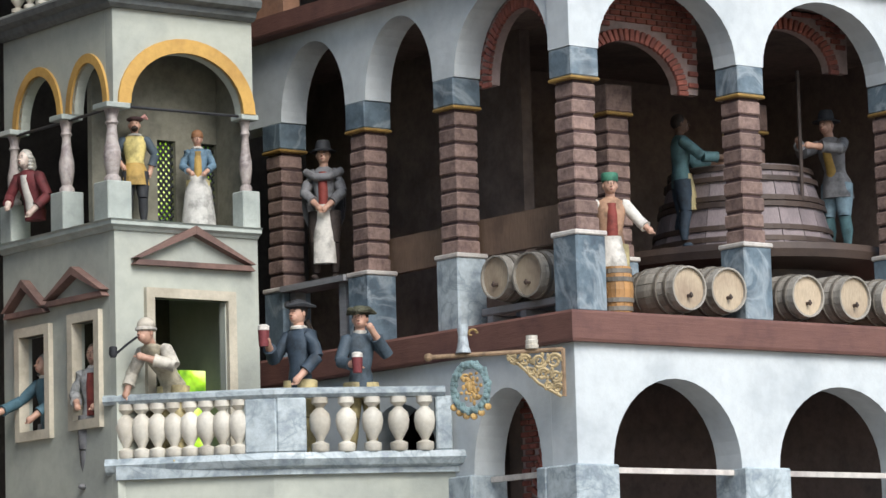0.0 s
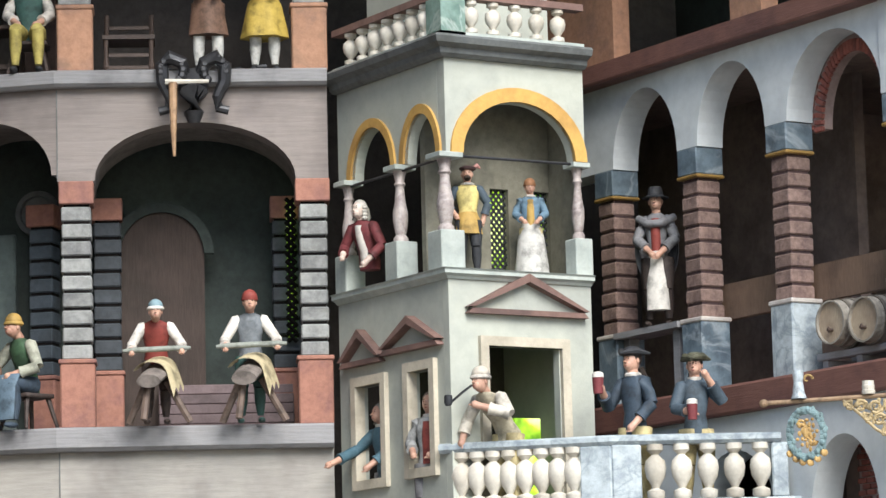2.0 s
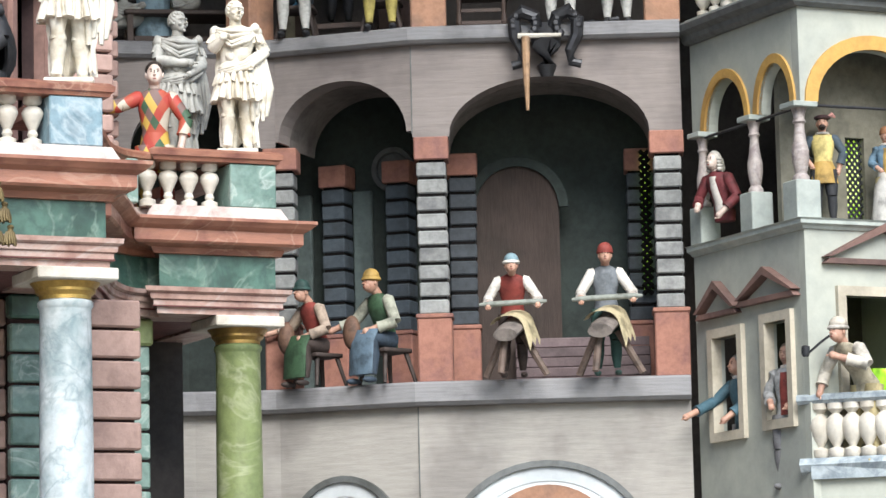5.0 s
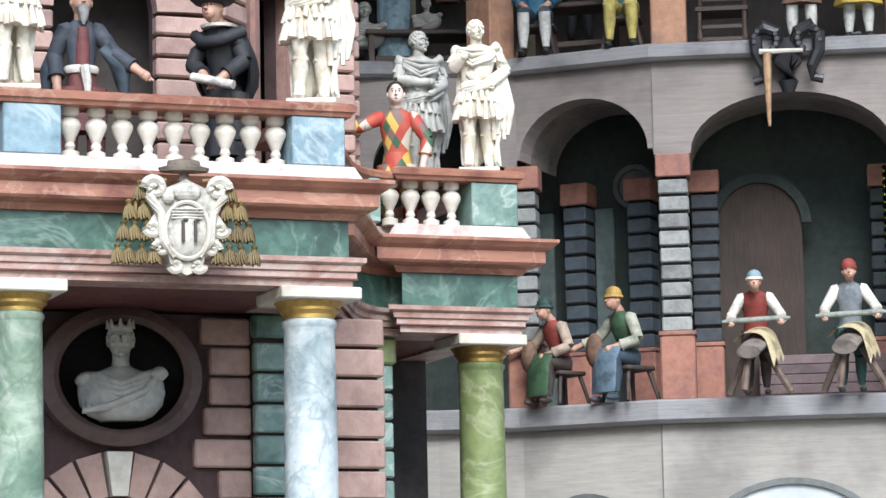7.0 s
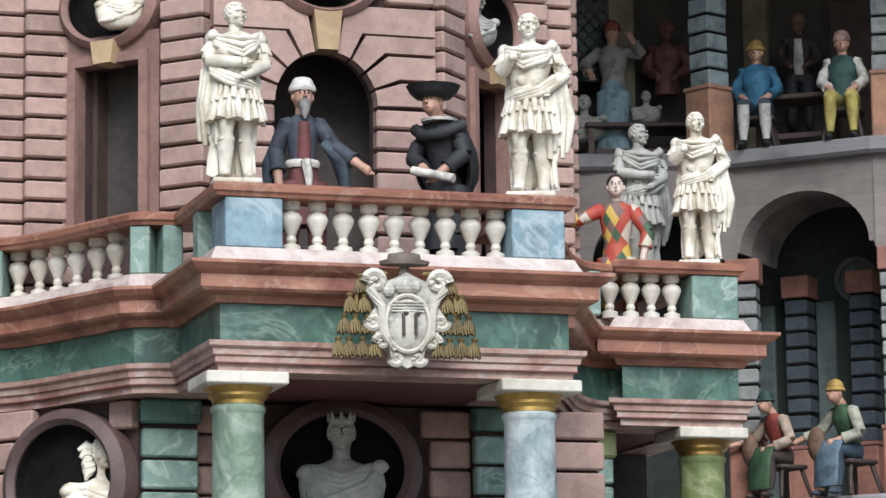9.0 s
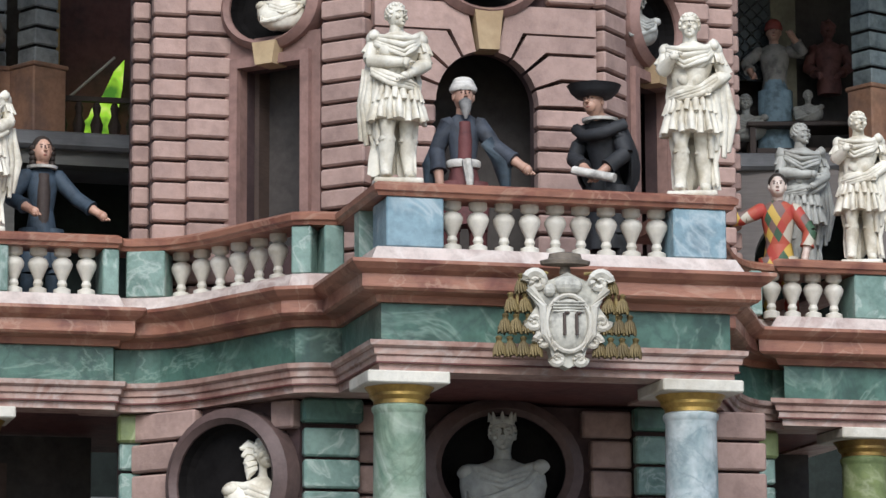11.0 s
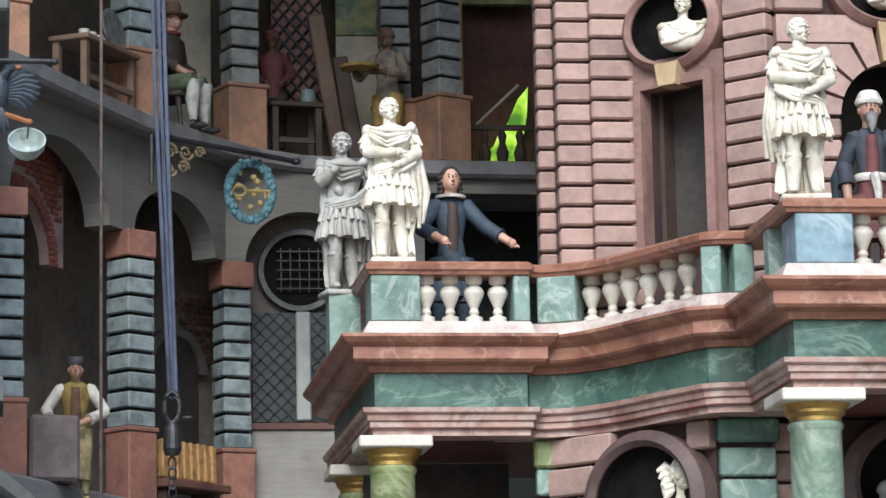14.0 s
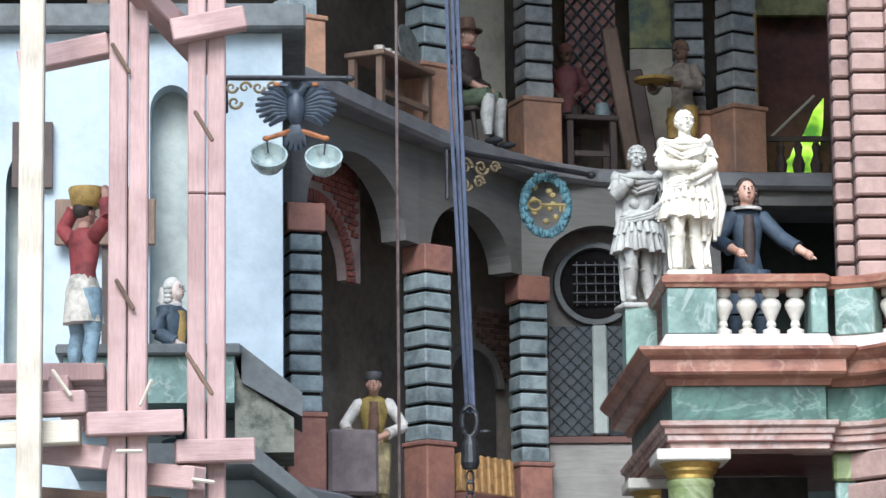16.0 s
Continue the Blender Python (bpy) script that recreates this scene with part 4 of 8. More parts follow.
part("dark_passage", boxed(0.0, 0.20, 0.0, 0.01, 2.93, 3.38), paint("dull_red_passage", (0.14, 0.055, 0.045), 0.8, (0.06, 0.035, 0.03), blotch=8), gal, "dark red-brown passage wall", pose(0.90, 6.62, 0))
part("passage_lintel", boxed(0.0, 0.19, 0.0, 0.02, 3.285, 3.38), cloth("olive_lintel", (0.26, 0.24, 0.10)), gal, "olive painted lintel", pose(0.91, 6.54, 0))
part("passage_view", slab(bmesh.new(), [(-0.004, 2.945), (0.046, 2.94), (0.06, 2.99), (0.073, 3.06), (0.077, 3.12), (0.056, 3.095), (0.034, 3.045), (0.018, 3.03), (0.006, 3.0), (-0.008, 2.985)], 0, 0.006), LEAFLIGHT, gal, "glowing green panel for sunlit foliage beyond the passage", pose(0.982, 6.56, 0))
part("passage_frame", boxed(0.0, 0.012, 0, 0.02, 2.93, 3.285), OCHRE, gal, m=pose(0.908, 6.50, 0))
part("passage_stay", tube(bmesh.new(), [(0.935, 6.50, 3.02), (1.03, 6.50, 3.11)], 0.003, 6), CREAM, gal)
part("passage_rail", boxed(0.0, 0.2, 0, 0.012, 3.010, 3.020), DARKWOOD, gal, m=pose(0.90, 6.46, 0))
for i in range(5):
    piece("baluster", finish(lathe(bmesh.new(), [(0.006, 0), (0.010, 0.018), (0.013, 0.035), (0.006, 0.055), (0.009, 0.07), (0.005, 0.08)], n=10), "baluster", DARKWOOD), gal, pose(0.92 + i * 0.035, 6.466, 2.929))

# ---- white house on the left ----
wh = thing("white_house", pose(0, 0, 0), "pale blue-white plastered house front behind the scaffold", "building")
g = arch_wall(bmesh.new(), -0.62, -0.016, 1.4, 2.86, 5.0, 5.05, [(-0.215, -0.15, 2.30, 2.74, 0.04), (-0.43, -0.395, 2.35, 2.62, 0.05)])
HOUSEBLUE = paint("pale_blue_plaster", (0.43, 0.495, 0.53), 0.8, (0.345, 0.41, 0.445), grain=40, blotch=6, speck=0.15)
part("wall", g, HOUSEBLUE, wh)
part("niche_back", boxed(-0.22, -0.14, 5.05, 5.07, 2.28, 2.85), TOWERTRIM, wh)
part("niche_back", boxed(-0.44, -0.38, 5.05, 5.07, 2.28, 2.85), TOWERTRIM, wh)
part("side_wall", boxed(-0.06, -0.0165, 5.051, 5.55, 1.4, 2.86), HOUSEBLUE, wh)
part("cornice", boxed(-0.62, 0.02, 4.97, 5.55, 2.861, 2.90, bev=0.004), DARKTRIM, wh)
bl = part("balcony", boxed(-0.34, -0.075, 4.80, 4.999, 2.338, 2.354, bev=0.003), DARKTRIM, wh, "dark slab balcony with carved front")
part("carved_front", boxed(-0.33, -0.085, 4.815, 4.998, 2.27, 2.337), GREENPLINTH, bl)
part("slope", slab(bmesh.new(), [(-0.075, 2.354), (0.012, 2.285), (0.012, 2.25), (-0.075, 2.30)], 4.82, 4.999), DARKTRIM, bl)
part("carved_side", slab(bmesh.new(), [(-0.0845, 2.336), (-0.075, 2.3), (0.0, 2.25), (0.0, 2.20), (-0.0845, 2.20)], 4.83, 4.998), paint("carved_grey_stone", (0.25, 0.25, 0.2), 0.8, (0.1, 0.11, 0.09), blotch=40, bump=1.0), bl)
part("ledge", slab(bmesh.new(), [(-0.32, 2.21), (-0.06, 2.21), (0.06, 2.11), (0.06, 2.09), (-0.06, 2.18), (-0.32, 2.18)], 4.80, 4.999), DARKTRIM, wh)
part("lower_front", boxed(-0.62, 0.06, 4.90, 4.999, 1.4, 2.09), WHITE, wh)

# ---- palace ----
pal = thing("palace", pose(0, 0, 0), "baroque palace front of pink rusticated stone with marbled columns and balustrade", "building")
AX = 1.372
ROSESTRIP = paint("pale_rose_strip", (0.50, 0.42, 0.38), 0.55, (0.36, 0.27, 0.24), [((0.62, 0.56, 0.52), 9, 0.03)])


def glide(pts, n=5):
    """A smooth line through plan points."""
    pts = [Vector(p) for p in pts]
    ext = [pts[0] * 2 - pts[1]] + pts + [pts[-1] * 2 - pts[-2]]
    res = []
    for a, b, c, d in zip(ext, ext[1:], ext[2:], ext[3:]):
        for i in range(n):
            t = i / n
            q = 0.5 * (2 * b + (c - a) * t + (2 * a - 5 * b + 4 * c - d) * t * t + (3 * b - a - 3 * c + d) * t ** 3)
            res.append((q.x, q.y))
    return res + [(pts[-1].x, pts[-1].y)]


half = [(0.578, 5.75), (0.578, 5.125), (0.815, 5.125), (0.822, 5.15)] + glide([(0.845, 5.152), (0.90, 5.125), (0.95, 5.06), (1.0, 4.955), (1.045, 4.865)]) + [(1.065, 4.855), (1.112, 4.85), (1.112, 4.6)]
mirror = [(2 * AX - x, y) for x, y in half[::-1]]
mirror[-2:] = [(2.102, 5.10), (2.102, 5.75)]
mirror[-3] = (1.90, 5.10)
pl = half + mirror
part("architrave", swept(pl, [(-0.06, 2.237), (0.004, 2.237), (0.004, 2.247), (0.009, 2.249), (0.009, 2.258), (0.013, 2.260), (0.014, 2.268), (0.02, 2.272), (0.021, 2.279), (-0.06, 2.279)]), PINKMARBLE, pal, "pale pink marbled architrave")
for zf in (2.2475, 2.2585, 2.2685):
    part("fillet", swept(pl, [(0.0, zf), (0.0155 if zf > 2.26 else 0.0105, zf), (0.0155 if zf > 2.26 else 0.0105, zf + 0.0022), (0.0, zf + 0.0022)]), DARKRED, pal, "dark red painted fillet")
part("frieze", swept(pl, [(-0.06, 2.2795), (0.0, 2.2795), (0.0, 2.334), (-0.06, 2.334)]), GREENMARBLE, pal, "green marbled frieze")
part("cornice", swept(pl, [(-0.06, 2.3345), (0.008, 2.3345), (0.012, 2.344), (0.032, 2.348), (0.036, 2.352), (0.036, 2.370), (0.046, 2.376), (0.054, 2.384), (0.054, 2.389), (0.02, 2.394), (-0.06, 2.394)]), REDMARBLE, pal, "red marbled projecting cornice")
part("plinth", swept(pl, [(-0.06, 2.3945), (0.018, 2.3945), (0.014, 2.402), (0.008, 2.414), (-0.05, 2.414)]), ROSESTRIP, pal, "pale stone plinth")
top = part("balustrade", swept(pl, [(-0.056, 2.488), (0.006, 2.488), (0.008, 2.493), (0.012, 2.495), (0.013, 2.503), (0.006, 2.508), (-0.056, 2.508)]), REDMARBLE, pal, "balustrade with ivory balusters and red marbled rail")
g = bmesh.new()
for ring in (pl,):
    vs = [g.verts.new((x, y, 2.39)) for x, y in ring]
    g.faces.new(vs)
    vs = [g.verts.new((x, y, 2.241)) for x, y in ring]
    g.faces.new(vs)
part("terrace", g, paint("dark_red_soffit", (0.13, 0.045, 0.04), 0.6, (0.085, 0.032, 0.03), blotch=8), pal, "dark red terrace soffit")
for x0, x1, y0, y1, mt in ((1.119, 1.203, 4.596, 4.68, BLUEPLINTH), (1.547, 1.628, 4.596, 4.68, BLUEPLINTH), (0.574, 0.651, 5.121, 5.2, GREENPLINTH), (2.024, 2.105, 5.097, 5.18, GREENPLINTH), (0.797, 0.822, 5.122, 5.2, GREENPLINTH), (1.845, 1.865, 5.097, 5.18, GREENPLINTH)):
    part("post", boxed(x0, x1, y0, y1, 2.415, 2.4875, bev=0.002), mt, top, "marbled balustrade post")
for m_, a, b in ((pose(0.838, 5.15, 0, 0, 0, -24), 0.0, 0.062), (pose(1.04, 4.868, 0, 0, 0, -25), 0.0, 0.03), (pose(1.085, 4.8485, 0), 0.0, 0.03)):
    part("post", boxed(a, b, -0.004, 0.05, 2.415, 2.4875, bev=0.002), GREENPLINTH, top, "marbled balustrade post", m_)
part("post", boxed(1.108, 1.16, 4.72, 4.75, 2.415, 2.4875), GREENPLINTH, top)
VASE = [(0.0135, 0), (0.0135, 0.010), (0.006, 0.0135), (0.008, 0.018), (0.006, 0.024), (0.010, 0.033), (0.0155, 0.045), (0.0162, 0.050), (0.013, 0.0565), (0.0065, 0.060), (0.012, 0.063), (0.0135, 0.065), (0.0135, 0.0735)]
pb = finish(lathe(bmesh.new(), VASE, n=16), "baluster", IVORY, 40)
for i in range(9):
    piece("baluster", pb, top, pose(1.2235 + i * 0.0385, 4.628, 2.4145))
for i in range(4):
    piece("baluster", pb, top, pose(0.657 + i * 0.0375 + 0.006, 5.15, 2.4145))
    piece("baluster", pb, top, pose(1.89 + i * 0.036, 5.125, 2.4145))
for x, y in ((0.912, 5.135), (0.938, 5.10), (0.96, 5.065), (0.982, 5.025), (1.004, 4.98), (1.023, 4.93)):
    piece("baluster", pb, top, pose(x + 0.012, y + 0.012, 2.4145))


def column(x, y, r, mt, name="column"):
    prof = [(r * 1.0, 0), (r * 1.0, 0.3), (r * 0.99, 0.6), (r * 0.95, 0.79), (r * 0.97, 0.792), (r * 1.03, 0.796), (r * 1.03, 0.801), (r * 0.95, 0.804)]
    c = part(name, lathe(bmesh.new(), prof, x, y, 1.39, 28), mt, pal, smooth=35)
    part("gilded_capital", lathe(bmesh.new(), [(r * 0.96, 2.1945), (r * 0.96, 2.200), (r * 1.12, 2.206), (r * 1.12, 2.21), (r * 1.3, 2.219)], x, y, 0, 28), GOLD, c, "gilded capital", smooth=35)
    w = r * 1.55
    part("abacus", boxed(x - w, x + w, y - w, y + w, 2.2192, 2.2368, bev=0.002), IVORY, c)


column(1.149, 4.645, 0.0385, GREENCOL)
column(1.585, 4.645, 0.0395, BLUECOL)
column(0.608, 5.165, 0.0365, OLIVECOL)
column(2.054, 5.15, 0.0385, OLIVECOL)
column(0.60, 5.55, 0.036, OLIVECOL)
column(1.93, 5.5, 0.0385, OLIVECOL)


def courses(parent, m, x0, x1, z0, z1, pitch, mt, hole=None, thick=0.026, jitter=0.0012):
    """Courses of separate stone blocks over a dark backing; hole is an ellipse (x, z, rx, rz) or an arch (xa, xb, spring, rise)."""
    shared = {}
    z = z0
    while z < z1 - 0.5 * pitch:
        zc = z + pitch / 2
        spans = [(x0, x1)]
        if hole and len(hole) == 4:
            cx, cz, rx, rz = hole
            q = min(abs(zc - pitch * 0.4 - cz), abs(zc + pitch * 0.4 - cz), abs(zc - cz)) / rz
            if q < 1:
                w = rx * math.sqrt(1 - q * q)
                spans = [(x0, cx - w), (cx + w, x1)]
        if hole and len(hole) == 5:
            xa, xb, za, zb, _ = hole
            if za < zc < zb:
                spans = [(x0, xa), (xb, x1)]
        for a, b in spans:
            if b - a < 0.012:
                continue
            key = round(b - a, 3)
            if key not in shared:
                shared[key] = finish(boxed(-(b - a) / 2, (b - a) / 2, -thick, 0, 0.0025, pitch - 0.0025, bev=0.003), "stone_block", mt)
            piece("stone_block", shared[key], parent, m @ pose((a + b) / 2, random.uniform(-jitter, jitter), z))
        z += pitch


def niche(parent, m, cx, cz, rx, rz, ring, depth=0.05, label="dark oval niche with moulded ring"):
    n = 36
    g = bmesh.new()
    prof = [(1.0, 0.0), (1.0, -0.034), (1.0 + ring * 0.35, -0.042), (1.0 + ring * 0.7, -0.036), (1.0 + ring, -0.03), (1.0 + ring, 0.0)]
    rings = [[g.verts.new((cx + rx * k * math.cos(2 * math.pi * i / n), y, cz + rz * k * math.sin(2 * math.pi * i / n))) for i in range(n)] for k, y in prof]
    for a, b in zip(rings, rings[1:]):
        for i in range(n):
            g.faces.new((a[i], a[(i + 1) % n], b[(i + 1) % n], b[i]))
    ob = part("niche_ring", g, ring_mat[0], parent, label, m, smooth=35)
    # Shallow dish painted black, so that it reads as a deep shaded niche.
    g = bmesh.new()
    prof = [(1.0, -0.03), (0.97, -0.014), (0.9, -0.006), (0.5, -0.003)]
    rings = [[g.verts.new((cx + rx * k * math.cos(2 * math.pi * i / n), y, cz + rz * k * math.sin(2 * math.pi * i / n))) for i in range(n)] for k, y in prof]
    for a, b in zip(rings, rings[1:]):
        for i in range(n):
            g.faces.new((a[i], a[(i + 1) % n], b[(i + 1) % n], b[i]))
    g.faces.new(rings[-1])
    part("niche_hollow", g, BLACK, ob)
    return ob


ring_mat = [NICHE]


def backing(parent, m, x0, x1, z0, z1, openings=(), name="wall"):
    return part(name, arch_wall(bmesh.new(), x0, x1, z0, z1, 0.0, 0.03, openings), PINKDARK, parent, "pink rusticated wall", m)


PITCH = 0.0335
UZ0, UZ1 = 2.40, 3.28
for side in (1, -1):
    # plain frontal pilasters in two steps, then the slanting window bay
    def fx(x):
        return x if side > 0 else 2 * AX - x
    for xa, xb, yy, zo in ((0.86, 0.888, 5.26, 0.0), (0.885, 0.942, 5.215, 0.0), (0.936, 1.018, 5.19, 0.0)):
        a, b = sorted((fx(xa), fx(xb)))
        w = backing(pal, pose(0, yy, 0), a + 0.003, b - 0.003, UZ0, UZ1)
        courses(w, pose(0, 0.004, 0), a, b, UZ0 + 0.01, UZ1, PITCH, PINK)
    if side > 0:
        BM = facet((1.011, 5.19), (1.193, 5.0))[0]
        f = lambda s: s
    else:
        BM = facet((2 * AX - 1.193, 5.0), (2 * AX - 1.011, 5.19))[0]
        f = lambda s: 0.263 - s
    o = sorted((f(0.03), f(0.15)))
    wl = arch_wall(bmesh.new(), 0.004, 0.259, UZ0, UZ1, 0.0, 0.02, [(o[0], o[1], 2.5, 2.788, 0)])
    wall_b = part("wall", wl, PINKDARK, pal, "pink rusticated window bay", BM)
    a, b = sorted((f(0.186), f(0.266)))
    courses(wall_b, pose(0, 0, 0), a, b, UZ0 + 0.01, UZ1, PITCH, PINK)
    a, b = sorted((f(0.0), f(0.006)))
    g = arch_wall(bmesh.new(), min(f(0.0), f(0.182)), max(f(0.0), f(0.182)), 2.50, 2.835, -0.02, -0.001, [(o[0], o[1], 2.5, 2.788, 0)])
    wf = part("window_surround", g, PINKFRAME, wall_b, "flat pink-brown window surround")
    g = arch_wall(bmesh.new(), min(f(0.016), f(0.166)), max(f(0.016), f(0.166)), 2.50, 2.804, -0.03, -0.0205, [(o[0], o[1], 2.5, 2.788, 0)])
    part("window_moulding", g, PINKFRAME, wf)
    # Dark sheet behind the window for the shade indoors.
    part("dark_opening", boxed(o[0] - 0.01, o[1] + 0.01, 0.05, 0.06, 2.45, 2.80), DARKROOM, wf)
    part("window_reveal", boxed(o[0] - 0.002, o[0] + 0.008, 0.021, 0.05, 2.45, 2.80), DARKWOOD, wf)
    kx = f(0.091)
    part("keystone", slab(bmesh.new(), [(kx - 0.016, 2.786), (kx + 0.016, 2.786), (kx + 0.022, 2.822), (kx - 0.022, 2.822)], -0.045, -0.003), KEYSTONE, wf, "pale ochre keystone")
    courses(wall_b, pose(0, 0, 0), min(f(0.0), f(0.183)), max(f(0.0), f(0.183)), 2.836, UZ1, PITCH, PINK, hole=(kx, 2.884, 0.105, 0.085))
    ring_mat[0] = PINKFRAME
    niche(wall_b, pose(0, 0, 0), kx, 2.884, 0.074, 0.058, 0.26, label="pink moulded oval ring")
    if side > 0:
        # lower concave bay
        LM = facet((0.868, 5.185), (1.068, 4.93))[0]
        w = backing(pal, LM, 0.003, 0.321, 1.4, 2.237)
        courses(w, pose(0, 0, 0), 0.0, 0.324, 1.62, 2.237, 0.0475, PINK, hole=(0.205, 2.118, 0.118, 0.100), thick=0.022)
        ring_mat[0] = NICHE
        niche(w, pose(0, -0.004, 0), 0.205, 2.118, 0.095, 0.087, 0.28)
    else:
        # plain pink pier beside the side passage
        w = part("wall", boxed(1.683, 1.800, 0.0, 0.22, 1.4, 2.237), PINKDARK, pal, "pink rusticated pier", pose(0, 4.95, 0))
        courses(w, pose(0, 0.002, 0), 1.68, 1.805, 1.715, 2.237, 0.0475, PINK, thick=0.022)
    # green rusticated pilasters beside the centre
    a, b = sorted((fx(1.07), fx(1.155)))
    w = backing(pal, pose(0, 4.93, 0), a + 0.003, b - 0.003, 1.4, 2.237)
    courses(w, pose(0, 0.004, 0), a, b, 1.72, 2.195, 0.0475, GREENPLINTH, thick=0.02)
    part("pilaster_cap", boxed(a - 0.004, b + 0.004, -0.025, 0.0, 2.20, 2.236, bev=0.004), GREENMARBLE, w)
    a, b = sorted((fx(0.835), fx(0.868)))
    w = backing(pal, pose(0, 5.19, 0), a + 0.003, b - 0.003, 1.4, 2.237)
    courses(w, pose(0, 0.004, 0), a, b, 1.72, 2.19, 0.0475, GREENPLINTH, thick=0.02)
    part("pilaster_cap", boxed(a - 0.004, b + 0.004, -0.025, 0.0, 2.192, 2.236, bev=0.004), OLIVECOL, w)
# centre above: arched opening with voussoirs
g = arch_wall(bmesh.new(), 1.197, 1.547, UZ0, UZ1, 0.0, 0.02, [(1.291, 1.455, 2.40, 2.715, 0.085)])
cw = part("wall", g, PINKDARK, pal, "pink rusticated centre with arched opening", pose(0, 5.0, 0))
courses(cw, pose(0, 0.003, 0), 1.193, 1.551, UZ0 + 0.01, 2.71, PITCH, PINK, hole=(1.291, 1.455, 2.3, 2.75, 0))
courses(cw, pose(0, 0.003, 0), 1.193, 1.551, 2.878, UZ1, PITCH, PINK, hole=(1.372, 2.925, 0.105, 0.085))
ring_mat[0] = PINKFRAME
niche(cw, pose(0, 0, 0), 1.372, 2.925, 0.075, 0.06, 0.26, label="pink moulded oval ring")
cuts = [0, 19, 40, 61, 79]
for sd in (-1, 1):
    edge = 1.193 if sd < 0 else 1.551

    def pt(r, a):
        return (1.373 + sd * r * math.cos(radians(a)), 2.712 + r * 1.03 * math.sin(radians(a)))
    for a0, a1 in zip(cuts, cuts[1:]):
        a0, a1 = a0 + 1.6, a1 - 1.6
        inner = [pt(0.083, a0), pt(0.083, (a0 + a1) / 2), pt(0.083, a1)]
        if a1 < 65:
            outer = [pt(0.128, a1), (edge, pt(0.128, a1)[1]), (edge, pt(0.128, a0)[1]), pt(0.128, a0)]
        else:
            outer = [(pt(0.15, a1)[0], 2.872), (edge, 2.872), (edge, pt(0.128, a0)[1]), pt(0.128, a0)]
        part("voussoir", slab(bmesh.new(), inner + outer, -0.026, 0.0), PINK, cw)
part("keystone", slab(bmesh.new(), [(1.357, 2.797), (1.389, 2.797), (1.396, 2.862), (1.350, 2.862)], -0.04, 0.0), KEYSTONE, cw, "pale ochre keystone")
# Dark sheet for the shade behind the arched opening.
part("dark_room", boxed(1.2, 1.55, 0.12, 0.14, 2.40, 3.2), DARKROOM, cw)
# centre below: niche over the gate arch
g = arch_wall(bmesh.new(), 1.155, 1.589, 1.4, 2.237, 0.0, 0.03, [(1.30, 1.45, 1.4, 1.86, 0.095)])
lw2 = part("wall", g, PINKDARK, pal, "pink rusticated wall behind the columns", pose(0, 4.95, 0))
courses(lw2, pose(0, 0.003, 0), 1.155, 1.589, 2.05, 2.237, 0.046, PINK, hole=(1.378, 2.138, 0.145, 0.13), thick=0.018)
courses(lw2, pose(0, 0.003, 0), 1.155, 1.589, 1.62, 2.05, 0.0475, PINK, hole=(1.378, 1.86, 0.185, 0.19), thick=0.018)
ring_mat[0] = NICHE
niche(lw2, pose(0, -0.002, 0), 1.378, 2.138, 0.098, 0.082, 0.30)
for i in range(11):
    a0, a1 = math.pi * (i + 0.07) / 11, math.pi * (i + 0.93) / 11
    key = i == 5
    g = slab(bmesh.new(), [(1.376 - r * math.cos(a), 1.86 + r * 1.0 * math.sin(a)) for r, a in ((0.098, a0), (0.098, a1), (0.165, a1), (0.165, a0))], -0.03 if key else -0.018, 0.0)
    part("keystone" if key else "voussoir", g, IVORY if key else PINK, lw2, "pale cream keystone" if key else "")
# porticoes at both ends, their shade painted into dark backs, and the body behind
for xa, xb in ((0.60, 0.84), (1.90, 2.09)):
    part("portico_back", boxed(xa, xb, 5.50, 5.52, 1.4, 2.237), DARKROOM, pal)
    part("portico_panel", boxed(xa + 0.08, xa + 0.10, 5.485, 5.499, 1.4, 2.19), BROWNROOM, pal)
part("body", boxed(0.985, 1.80, 5.30, 5.85, 1.4, 3.30), PINKDARK, pal)
part("roof", boxed(0.86, 1.89, 5.02, 5.9, 3.28, 3.33), PINKFRAME, pal)


